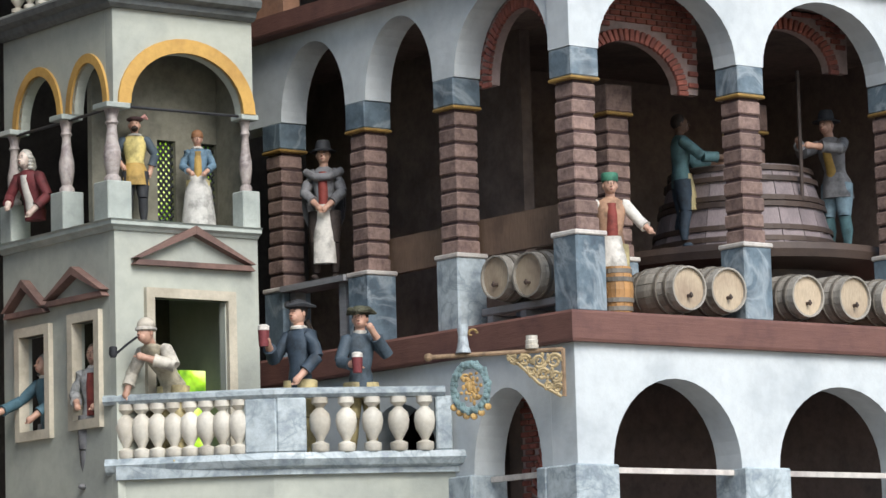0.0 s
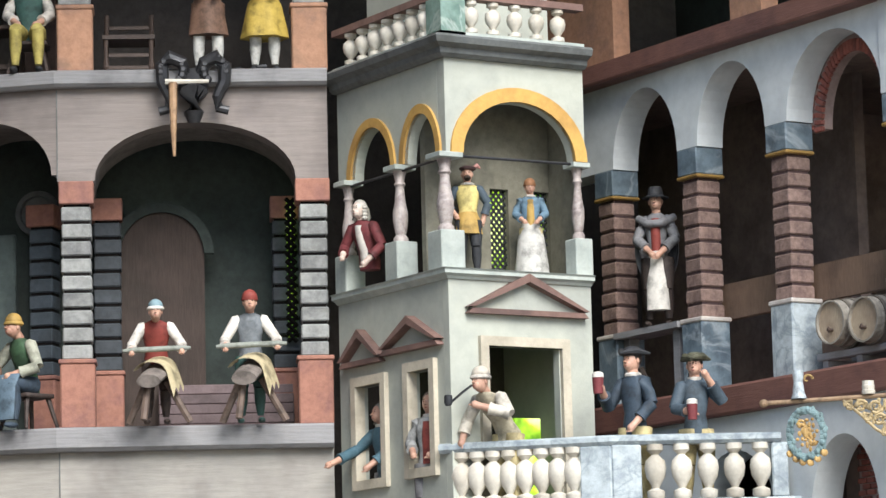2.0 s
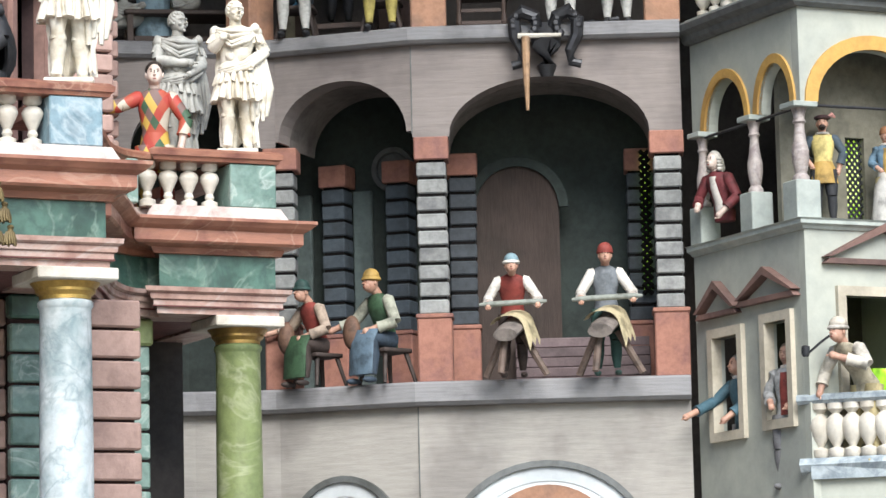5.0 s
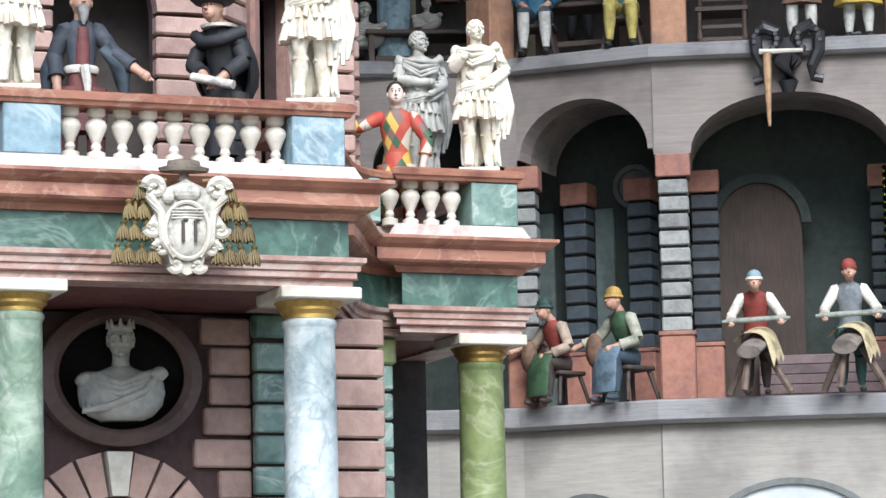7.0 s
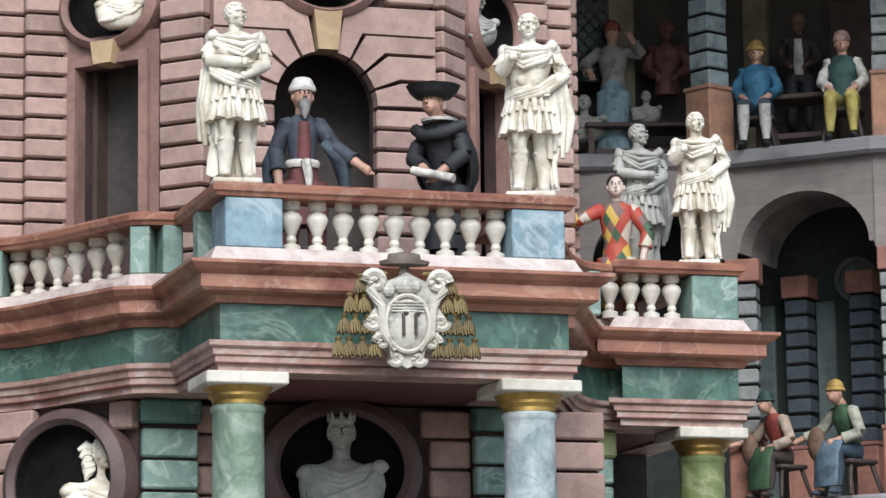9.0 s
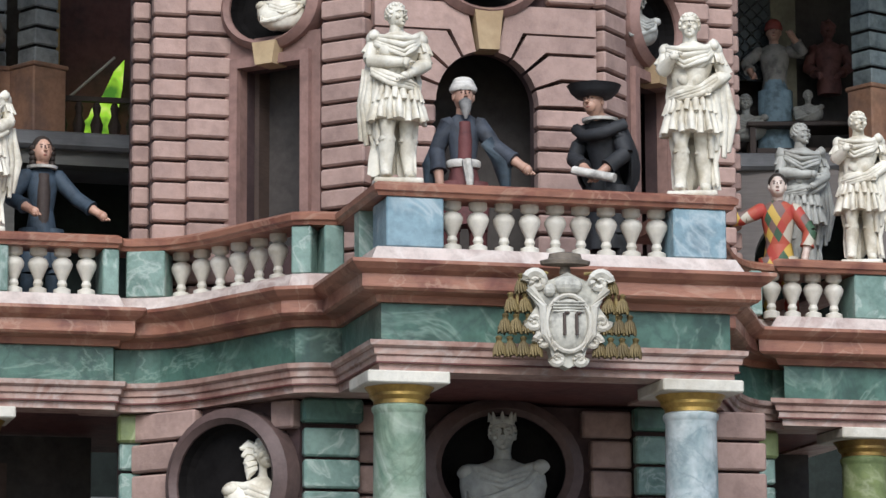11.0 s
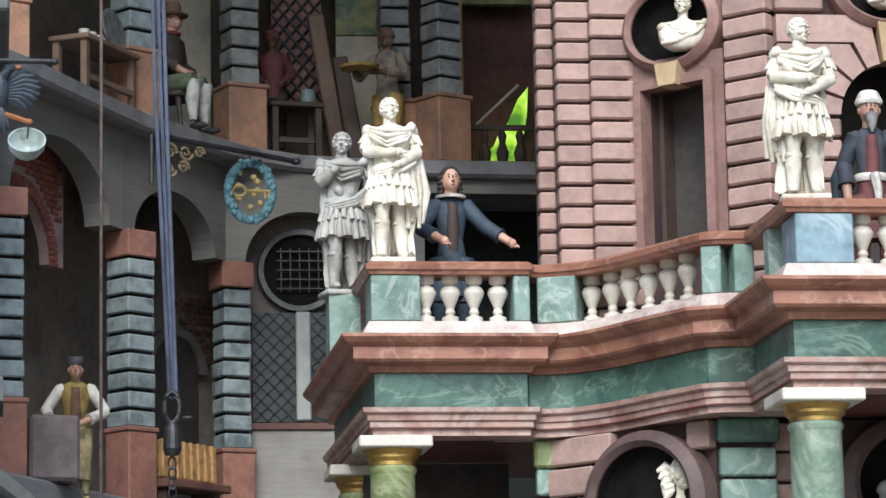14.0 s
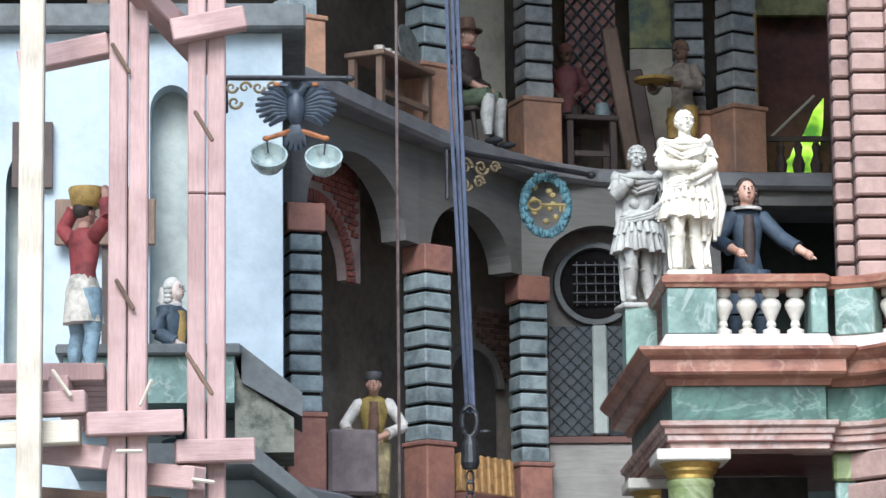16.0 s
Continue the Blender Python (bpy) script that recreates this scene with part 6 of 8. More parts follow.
    for i in range(3):
        tube(bm, [(-0.118 * flip, -0.02, 0.50 + 0.014 * i), (-0.06 * flip, -0.098 - 0.005 * i, 0.495 + 0.020 * i), (0.05 * flip, -0.100, 0.525 + 0.024 * i), (0.14 * flip, -0.05, 0.59 + 0.02 * i)], [0.010, 0.014, 0.014, 0.018], 8)
    rows = []
    for j in range(10):
        z = 0.80 - 0.755 * j / 9
        row = []
        for i in range(25):
            u = i / 24
            a = math.pi * (-0.10 + 1.2 * u)
            wide = 0.118 + 0.055 * math.sin(math.pi * min(1.0, j / 6.5)) * (0.6 + 0.4 * math.cos(a) * flip)
            f = 1 + (0.05 + 0.14 * j / 9) * math.sin(i * 1.75 + 0.8 * math.sin(j * 0.9))
            row.append(bm.verts.new((wide * f * math.cos(a) + 0.02 * flip * j / 9, 0.03 + 0.72 * wide * f * math.sin(a), z + 0.02 * math.sin(i * 1.3) * j / 9)))
        rows.append(row)
    inner = [[bm.verts.new((v.co.x * 0.88, v.co.y * 0.86, v.co.z)) for v in row] for row in rows]
    for a, b in list(zip(rows, rows[1:])) + list(zip(inner, inner[1:])):
        for i in range(24):
            bm.faces.new((a[i], a[i + 1], b[i + 1], b[i]))
    for i in range(24):
        bm.faces.new((rows[-1][i], rows[-1][i + 1], inner[-1][i + 1], inner[-1][i]))
        bm.faces.new((rows[0][i], rows[0][i + 1], inner[0][i + 1], inner[0][i]))
    for j in range(9):
        for e in (0, 24):
            bm.faces.new((rows[j][e], rows[j + 1][e], inner[j + 1][e], inner[j][e]))
    for i in range(5):
        x = (0.105 + 0.022 * i) * flip
        tube(bm, [(x * 0.95, -0.03 + 0.012 * i, 0.62), (x * 1.08 + 0.012 * math.sin(2.0 * i), -0.035 + 0.016 * i, 0.42), (x * 1.0, -0.015 + 0.015 * i, 0.20 + 0.03 * (i % 3))], [0.018, 0.024, 0.014], 8)
    for v in bm.verts:
        v.co += 0.014 * noise.noise_vector(v.co * 12) + 0.007 * noise.noise_vector(v.co * 34)
    tube(bm, [(0, 0.004, 0.80), (0, -0.006, 0.86), (0, -0.01, 0.90)], [0.046, 0.038, 0.036], 10)
    carve_head(bm, Vector((0, -0.016, 0.925)), 0.64, turn=turn)
    box(bm, -0.135, 0.135, -0.12, 0.105, -0.035, 0.0, bev=0.008)
    bmesh.ops.scale(bm, vec=(H, H, H), verts=bm.verts)
    return solo("statue", bm, mt, m, label, "statue", group, smooth=55)


A_FOLD = (((-0.155, -0.04, 0.66), (0.02, -0.125, 0.64)), ((0.165, -0.02, 0.65), (0.04, -0.12, 0.57)))
A_HIP = (((-0.15, -0.05, 0.67), (-0.09, -0.12, 0.73)), ((0.19, 0.02, 0.66), (0.10, -0.07, 0.56)))
statue(pose(1.145, 4.64, 2.518, 0, 0, -8), 0.262, STATUE, "white painted statue of a draped warrior on a balustrade post", A_FOLD, 35, -1)
statue(pose(1.592, 4.64, 2.518, 0, 0, -20), 0.272, STATUE, "white painted statue with one arm on its hip", A_HIP)
statue(pose(2.058, 5.15, 2.518, 0, 0, -20), 0.252, STATUE, "white painted statue in a short pleated tunic", A_HIP, 20)
statue(pose(2.008, 5.29, 2.518, 0, 0, 0), 0.258, STATUEGREY, "grey-white statue in a shoulder cloak", A_FOLD, 30)
statue(pose(0.612, 5.165, 2.518, 0, 0, 0), 0.258, STATUE, "white painted statue with crossed arms on the corner post", A_FOLD, 10)
statue(pose(0.556, 5.36, 2.500, 0, 0, 10), 0.262, STATUEGREY, "greyish white statue standing behind the corner post", A_HIP, -20)
part("corner_plinth", boxed(0.53, 0.58, 5.33, 5.39, 2.39, 2.492), GREENPLINTH, pal)


def bust(m, s, mt, label, crown=False, turn=0, tuft=False):
    """A carved head on broad draped shoulders, as one mesh."""
    bm = bmesh.new()
    rings = []
    for z, rx, ry, y in ((0.0, 0.13, 0.09, 0), (0.03, 0.185, 0.11, -0.01), (0.09, 0.235, 0.125, -0.015), (0.16, 0.258, 0.13, -0.015), (0.22, 0.25, 0.115, -0.005), (0.27, 0.195, 0.095, 0.0), (0.30, 0.10, 0.07, 0.0), (0.32, 0.065, 0.06, 0.0)):
        rings.append([bm.verts.new((rx * math.cos(2 * math.pi * i / 28) * (1 + 0.05 * math.sin(i * 2.7 + z * 20)), y + ry * math.sin(2 * math.pi * i / 28), z)) for i in range(28)])
    for a, b in zip(rings, rings[1:]):
        for i in range(28):
            bm.faces.new((a[i], a[(i + 1) % 28], b[(i + 1) % 28], b[i]))
    bm.faces.new(rings[0]), bm.faces.new(rings[-1])
    # mantle: a rolled collar and slanting folds gathered on one shoulder
    for k in range(3):
        tube(bm, [(-0.21 + 0.02 * k, 0.02, 0.27 - 0.02 * k), (-0.12, -0.10, 0.25 - 0.03 * k), (0.0, -0.135 - 0.006 * k, 0.205 - 0.032 * k), (0.12, -0.105, 0.25 - 0.03 * k), (0.21 - 0.02 * k, 0.02, 0.285 - 0.02 * k)], [0.026, 0.024, 0.02, 0.024, 0.028], 8)
    for k in range(6):
        tube(bm, [(0.235 - 0.02 * k, -0.03, 0.265 - 0.006 * k), (0.13 - 0.04 * k, -0.13, 0.16 - 0.018 * k), (-0.02 - 0.04 * k, -0.13, 0.08 - 0.006 * k), (-0.15 - 0.012 * k, -0.07, 0.06 + 0.014 * k)], [0.018, 0.024, 0.02, 0.01], 7)
    blob(bm, (0.225, -0.05, 0.265), (0.052, 0.05, 0.045), 0, 12, 8)
    blob(bm, (-0.215, -0.02, 0.24), (0.055, 0.06, 0.05), 0, 12, 8)
    tube(bm, [(0, 0.005, 0.28), (0, -0.005, 0.35), (0, -0.008, 0.43)], [0.07, 0.050, 0.052], 12)
    for v in bm.verts:
        v.co += 0.010 * noise.noise_vector(v.co * 11) + 0.005 * noise.noise_vector(v.co * 32)
    carve_head(bm, Vector((0.0, -0.02, 0.465)), 0.9, crown=crown, tuft=tuft, turn=turn)
    bmesh.ops.scale(bm, vec=(s, s, s), verts=bm.verts)
    return solo("bust", bm, mt, m, label, "bust", "busts in the palace niches", smooth=50)


# Centre bust: the shade of the deep niche is put into its grey.
bust(pose(1.372, 4.90, 2.068, 0, 0, -15), 0.255, paint("shaded_white_bust", (0.40, 0.40, 0.37), 0.6), "crowned bust greyed for the shade of a dark oval niche", True)
bust(pose(1.028, 4.985, 2.042, 0, 0, -8), 0.255, STATUE, "white bust turning its head in an oval niche", None, 2, True)
bust(pose(1.070, 5.085, 2.840, 0, 0, -12), 0.155, STATUE, "white bust in an upper oval niche", None, -20)
bust(pose(1.372, 4.96, 2.880, 0, 0, -15), 0.155, STATUE, "white bust in the upper middle niche")
bust(pose(1.652, 5.075, 2.845, 0, 0, 25), 0.155, STATUEGREY, "grey-white bust in a narrow-looking niche")

# men on the palace terrace


def sash(bm, mi, bend):
    lathe(bm, [(0.078, 0.575), (0.084, 0.588), (0.083, 0.604), (0.076, 0.612)], 0, 0, 0, 16, mi(WHT), 1, 0.8)
    tube(bm, [(0.0, -0.085, 0.60), (0.01, -0.10, 0.52), (0.015, -0.095, 0.44)], [0.025, 0.022, 0.012], 7, mi(WHT))
    for s, y in ((1, -0.05), (-1, 0.05)):
        tube(bm, [(0.105 * s, y, 0.70), (0.145 * s + 0.03 * (s > 0), y - 0.02, 0.59), (0.155 * s + 0.04 * (s > 0), y, 0.46)], [0.038, 0.048, 0.02], 9, mi(BLU))


figure("carved_turbaned_man", "carved man in white turban, dark blue coat and maroon waistcoat", pose(1.287, 4.80, 2.390, 0, 0, -5), 0.318, C("ink_blue_coat", (0.05, 0.06, 0.08)), PLUM, hat=("turban", WHT), beard=(C("grey_beard", (0.28, 0.27, 0.26)), 0.075), vest=PLUM, skirt=(0.6, 0.3, 0.14, PLUM, 6), arms=(((-0.125, 0.02, 0.66), (-0.12, -0.04, 0.49)), ((0.145, -0.05, 0.67), (0.27, -0.14, 0.555))), extra=sash, broad=0.64)
figure("carved_doctor", "carved man in black coat, white ruff and wide black hat", pose(1.505, 4.78, 2.390, 0, 0, -45), 0.315, BLK, BLK, hat=("wide", BLK), collar=(WHT, 0.085), nod=0.8, skirt=(0.6, 0.2, 0.15, BLK, 7), cloak=(BLK, 0.42), broad=0.72, lean=12, arms=(((-0.135, -0.05, 0.65), (0.0, -0.18, 0.55)), ((0.135, -0.04, 0.65), (0.04, -0.18, 0.53))), extra=lambda bm, mi, bend: tube(bm, [bend(-0.06, -0.22, 0.56), bend(0.16, -0.23, 0.50)], 0.022, 9, mi(WHT)))


def diamonds(name, colours, wide, high):
    """Painted diamonds in several colours, picked cell by cell."""
    m = paint(name, (0.5, 0.5, 0.5), 0.6, grain=90, speck=0.2)
    nt = m.node_tree
    xyz = nt.nodes.new("ShaderNodeSeparateXYZ")
    nt.links.new(nt.nodes.new("ShaderNodeTexCoord").outputs["Object"], xyz.inputs[0])

    def calc(op, a, b):
        n = nt.nodes.new("ShaderNodeMath")
        n.operation = op
        for i, v in enumerate((a, b)):
            if isinstance(v, (int, float)):
                n.inputs[i].default_value = v
            elif v is not None:
                nt.links.new(v, n.inputs[i])
        return n.outputs[0]
    across = calc("DIVIDE", calc("SUBTRACT", xyz.outputs[0], calc("MULTIPLY", xyz.outputs[1], 0.4)), wide)
    up = calc("DIVIDE", xyz.outputs[2], high)
    cell = nt.nodes.new("ShaderNodeCombineXYZ")
    nt.links.new(calc("FLOOR", calc("ADD", across, up), None), cell.inputs[0])
    nt.links.new(calc("FLOOR", calc("SUBTRACT", across, up), None), cell.inputs[1])
    pick = nt.nodes.new("ShaderNodeTexWhiteNoise")
    nt.links.new(cell.outputs[0], pick.inputs["Vector"])
    k = len(colours)
    col = ramp(nt, pick.outputs["Value"], [(i / k, c) for i, c in enumerate(colours)])
    col.node.color_ramp.interpolation = "CONSTANT"
    nt.links.new(col, nt.nodes["Principled BSDF"].inputs["Base Color"])
    return m


MOTLEY = diamonds("motley_diamond_cloth", [(0.36, 0.05, 0.035), (0.50, 0.34, 0.07), (0.04, 0.09, 0.05), (0.46, 0.42, 0.34), (0.16, 0.10, 0.09), (0.36, 0.07, 0.04)], 0.0155, 0.026)
figure("carved_harlequin", "carved harlequin in a diamond-patched suit with a pale mask face", pose(1.940, 5.22, 2.385, 0, 0, -20), 0.288, MOTLEY, MOTLEY, skin=PALESKIN, hair=(DHAIR, "cap"), skirt=(0.58, 0.34, 0.12, MOTLEY, 6), arms=(((-0.20, -0.06, 0.73), (-0.36, -0.13, 0.70)), ((0.18, -0.04, 0.65), (0.15, -0.08, 0.50))), broad=0.8, lean=8)
figure("carved_gentleman", "carved long-haired gentleman in dark blue coat with lace collar", pose(0.722, 5.28, 2.385, 0, 0, 5), 0.308, NAVY, NAVY, hair=(DHAIR, "long"), collar=(WHT, 0.078), vest=DBRN, broad=0.68, arms=(((-0.165, -0.02, 0.66), (-0.08, -0.17, 0.57)), ((0.17, -0.05, 0.67), (0.28, -0.15, 0.57))), skirt=(0.6, 0.3, 0.13, NAVY, 6))

# brewery
figure("carved_innkeeper", "carved innkeeper in grey coat, red waistcoat and long white apron", pose(3.80, 5.43, 2.402, 0, 0, -45), 0.272, GRY, DBRN, hat=("brim", BLK), vest=RED, apron=(0.55, 0.12, WHT), skirt=(0.56, 0.14, 0.11, WHT, 8), cloak=(GRY, 0.30), broad=0.72, arms=(((-0.14, -0.03, 0.64), (-0.02, -0.14, 0.52)), ((0.14, -0.03, 0.64), (0.03, -0.14, 0.51))))
figure("carved_cooper", "carved man in green cap, striped bib and white sleeves", pose(3.928, 4.705, 2.258, 0, 0, -30), 0.265, C("striped_bib", (0.42, 0.25, 0.16)), LIN, hat=("pillbox", C("green_cap", (0.05, 0.20, 0.13))), sleeve=WHT, vest=RED, apron=(0.56, 0.25, WHT), arms=(((-0.17, 0.03, 0.66), (-0.16, -0.03, 0.55)), ((0.20, -0.03, 0.66), (0.25, -0.08, 0.60))))
figure("carved_brewer", "carved brewer in blue-green coat stirring the vat", pose(4.34, 4.98, 2.440, 0, 0, 60), 0.27, C("teal", (0.10, 0.20, 0.22)), NAVY, skin=BRN, hair=(DHAIR, "cap"), apron=(0.55, 0.28, LIN), arms=(((-0.14, -0.14, 0.66), (-0.09, -0.32, 0.66)), ((0.14, -0.14, 0.64), (0.09, -0.32, 0.63))))
figure("carved_brewer", "carved brewer in dark grey coat and hat working the mash pole", pose(4.655, 4.87, 2.432, 0, 0, -75), 0.285, GRY, SKYB, hat=("brim", BLK), vest=OCH, shoes=(C("teal", (0.1, 0.2, 0.22)), BLK), skirt=(0.58, 0.40, 0.14, GRY, 5), lean=14, arms=(((-0.16, -0.14, 0.72), (-0.05, -0.34, 0.78)), ((0.16, -0.14, 0.72), (0.03, -0.34, 0.74))), extra=lambda bm, mi, bend: tube(bm, [(0.0, -0.46, 0.35), (0.0, -0.46, 1.25)], 0.014, 7, mi(DBRN)))

# tower and balcony
figure("carved_musketeer", "carved man in yellow doublet, puffed breeches and plumed beret", pose(3.357, 5.42, 2.478, 0, 0, -30), 0.215, C("pale_yellow", (0.64, 0.53, 0.20)), BLK, hat=("beret", C("dark_beret", (0.06, 0.03, 0.03)), C("pink_plume", (0.5, 0.25, 0.22))), sleeve=BLU, collar=(WHT, 0.06), skirt=(0.58, 0.38, 0.14, OCH, 10), beard=(DHAIR, 0.02), arms=(((-0.18, 0.02, 0.66), (-0.11, -0.04, 0.55)), ((0.18, 0.02, 0.66), (0.13, 0.02, 0.50))))
figure("carved_lady", "carved lady in blue and gold bodice with pale pleated skirt", pose(3.482, 5.395, 2.478, 0, 0, -30), 0.192, C("gown_blue", (0.12, 0.20, 0.27)), LIN, hair=(C("red_brown_hair", (0.25, 0.10, 0.04)), "cap"), hat=("cap", C("red_brown_hood", (0.28, 0.13, 0.06))), collar=(WHT, 0.055), vest=OCH, skirt=(0.58, 0.0, 0.20, C("pale_skirt", (0.50, 0.49, 0.46)), 11))
figure("carved_wigged_man", "carved man in white wig and wine red coat leaning out", pose(3.262, 5.632, 2.40, 0, 0, -70), 0.255, DKRED, LIN, skin=PALESKIN, hair=(WHAIR, "wig"), vest=WHT, half=True, lean=16, arms=(((-0.18, -0.05, 0.64), (-0.10, -0.2, 0.54)), ((0.18, -0.04, 0.62), (0.10, -0.18, 0.48))))


def pipe(bm, mi, bend):
    tube(bm, [bend(0.0, -0.09, 0.885), bend(-0.05, -0.16, 0.83), bend(-0.13, -0.24, 0.75)], 0.008, 6, mi(BLK))
    lathe(bm, [(0.018, -0.02), (0.028, 0.0), (0.026, 0.045), (0.018, 0.05)], *bend(-0.14, -0.25, 0.75), n=10, mi=mi(BLK))


figure("carved_smoker", "carved pipe smoker in cream jacket leaning over the balcony", pose(3.345, 5.28, 2.02, 0, 0, -75), 0.29, C("cream_jacket", (0.50, 0.45, 0.33)), LIN, sleeve=C("off_white", (0.60, 0.56, 0.48)), hat=("cap", C("cream_cap", (0.55, 0.50, 0.42)), C("cap_band", (0.6, 0.56, 0.5))), lean=40, nod=-0.4, arms=(((-0.20, -0.10, 0.62), (-0.20, -0.22, 0.46)), ((0.18, -0.10, 0.64), (0.02, -0.18, 0.72))), extra=pipe)


def beer(hand):
    def f(bm, mi, bend):
        x, y, z = bend(*hand)
        lathe(bm, [(0.03, -0.05), (0.034, 0.0), (0.036, 0.05)], x, y - 0.03, z, 12, mi(DKRED))
        lathe(bm, [(0.037, 0.05), (0.036, 0.075), (0.02, 0.085)], x, y - 0.03, z, 12, mi(WHT))
        tube(bm, [bend(0.0, 0.07, 0.88), bend(0.01, 0.12, 0.80), bend(0.0, 0.12, 0.70)], [0.02, 0.016, 0.006], 6, mi(DHAIR))
    return f


figure("carved_drinker", "carved drinker in dark blue coat raising a red beer glass", pose(3.54, 5.15, 2.02, 0, 0, -75), 0.30, NAVY, LIN, hat=("tricorn", BLK), hair=(DHAIR, "cap"), broad=0.76, collar=(WHT, 0.05), arms=(((-0.16, -0.06, 0.64), (-0.09, -0.20, 0.74)), ((0.15, -0.01, 0.64), (0.09, -0.13, 0.50))), extra=beer((-0.09, -0.20, 0.76)))
figure("carved_drinker", "carved drinker in blue-grey coat and tricorn, hand at his mouth", pose(3.628, 5.08, 2.02, 0, 0, -20), 0.285, BLU, LIN, hat=("tricorn", C("olive_tricorn", (0.08, 0.08, 0.05))), hair=(DHAIR, "cap"), collar=(WHT, 0.04), broad=0.76, arms=(((-0.15, -0.04, 0.64), (-0.07, -0.17, 0.60)), ((0.17, -0.05, 0.68), (0.04, -0.12, 0.85))), extra=beer((-0.08, -0.18, 0.60)), head_turn=-25)
figure("carved_window_man", "carved man with grey hair in red waistcoat at a window", pose(3.274, 5.44, 1.985, 0, 0, -55), 0.275, C("dove_coat", (0.35, 0.36, 0.36)), GRY, hair=(BHAIR, "cap"), vest=RED, collar=(WHT, 0.045))
figure("carved_window_man", "carved man in blue coat reaching out of a window", pose(3.294, 5.635, 1.985, 0, 0, -85), 0.275, C("petrol_coat", (0.06, 0.13, 0.17)), GRY, hair=(C("grey_hair", (0.3, 0.28, 0.25)), "wig"), collar=(WHT, 0.045), lean=8, arms=(((-0.17, -0.14, 0.66), (-0.16, -0.38, 0.56)), ((0.18, -0.1, 0.64), (0.12, -0.26, 0.52))))

# craftsmen in the galleries


def bench(bm, mi, bend):
    """The sloping shaving beam with its legs, hide and two-handled knife."""
    tube(bm, [(0.03, -0.10, 0.42), (-0.03, -0.36, 0.34), (-0.06, -0.50, 0.29)], [0.10, 0.10, 0.095], 12, mi(C("grey_beam", (0.22, 0.19, 0.17))), flat=0.55)
    for x0, y0, x1, y1 in ((-0.06, -0.36, -0.10, -0.42), (0.08, -0.18, 0.26, -0.20), (-0.08, -0.15, -0.22, -0.10)):
        tube(bm, [(x0, y0, 0.32), (x1, y1, 0.0)], [0.03, 0.028], 7, mi(C("bench_wood", (0.14, 0.10, 0.08))))
    vs = []
    for k in range(13):
        row = []
        for i in range(7):
            a = -1.25 + 0.30 * k
            t, drop = min(a, 1.3), max(0, a - 1.3)
            row.append(bm.verts.new((0.03 - 0.012 * i + 0.135 * math.sin(t) + 0.05 * drop + 0.008 * math.sin(i * 1.9), -0.10 - 0.042 * i - 0.015 * math.sin(k * 1.3 + i), 0.425 + 0.105 * math.cos(t) - (0.20 + 0.05 * math.sin(i * 2.3)) * drop * 0.8 - 0.012 * i)))
        vs.append(row)
    for a, b in zip(vs, vs[1:]):
        for i in range(6):
            bm.faces.new((a[i], a[i + 1], b[i + 1], b[i])).material_index = mi(C("raw_hide", (0.50, 0.43, 0.27)))
    tube(bm, [(-0.26, -0.26, 0.555), (-0.2, -0.26, 0.56), (0.2, -0.25, 0.575), (0.27, -0.25, 0.575)], [0.012, 0.022, 0.022, 0.012], 8, mi(C("draw_knife", (0.25, 0.27, 0.24))))


KN = (((-0.19, -0.05, 0.63), (-0.19, -0.24, 0.545)), ((0.20, -0.05, 0.63), (0.20, -0.23, 0.555)))
figure("carved_tanner", "carved tanner in red waistcoat and blue cap at a beam", pose(2.902, 5.84, 2.224, 0, 0, -27), 0.245, RED, DBRN, sleeve=WHT, hat=("cap", C("blue_grey_cap", (0.20, 0.30, 0.34)), WHT), lean=24, nod=2.0, broad=0.9, arms=KN, extra=bench)
figure("carved_tanner", "carved tanner in grey waistcoat and red cap at a shaving beam", pose(3.067, 5.765, 2.224, 0, 0, -27), 0.256, C("grey_blue_vest", (0.17, 0.19, 0.21)), DGRN, sleeve=WHT, hat=("cap", RED), lean=8, arms=KN, extra=bench, nod=0.6)


def stool(bm, mi, bend):
    w = mi(DBRN)
    box(bm, -0.13, 0.13, -0.13, 0.12, 0.215, 0.245, bev=0.006, mi=w)
    for x, y in ((-1, -1), (1, -1), (-1, 1), (1, 1)):
        tube(bm, [(0.09 * x, 0.09 * y, 0.22), (0.14 * x, 0.14 * y, 0.0)], [0.018, 0.013], 6, w)


def cobble(bm, mi, bend):
    stool(bm, mi, bend)
    blob(bm, (-0.11, -0.22, 0.36), (0.07, 0.06, 0.12), mi(BRN), 10, 8)


figure("carved_cobbler", "carved cobbler in red waistcoat and green apron on a stool", pose(2.605, 6.10, 2.224, 0, 0, -75), 0.268, RED, DBRN, sleeve=C("rolled_sleeve", (0.42, 0.33, 0.26)), hat=("cap", DGRN, DGRN), sit=True, apron=(0.5, 0.05, GRN), lean=16, nod=0.8, broad=0.85, arms=(((-0.2, -0.06, 0.66), (-0.30, -0.2, 0.62)), ((0.19, -0.05, 0.62), (0.05, -0.2, 0.55))), extra=cobble)
figure("carved_cobbler", "carved cobbler in green waistcoat and yellow cap on a stool", pose(2.715, 6.02, 2.224, 0, 0, -75), 0.285, GRN, NAVY, sleeve=C("grey_sleeve", (0.36, 0.37, 0.30)), hat=("cap", OCH, OCH), sit=True, apron=(0.5, 0.05, C("blue_apron", (0.12, 0.18, 0.24))), lean=14, nod=0.6, broad=0.85, arms=(((-0.2, -0.08, 0.66), (-0.32, -0.2, 0.60)), ((0.19, -0.05, 0.62), (0.05, -0.2, 0.56))), extra=cobble)
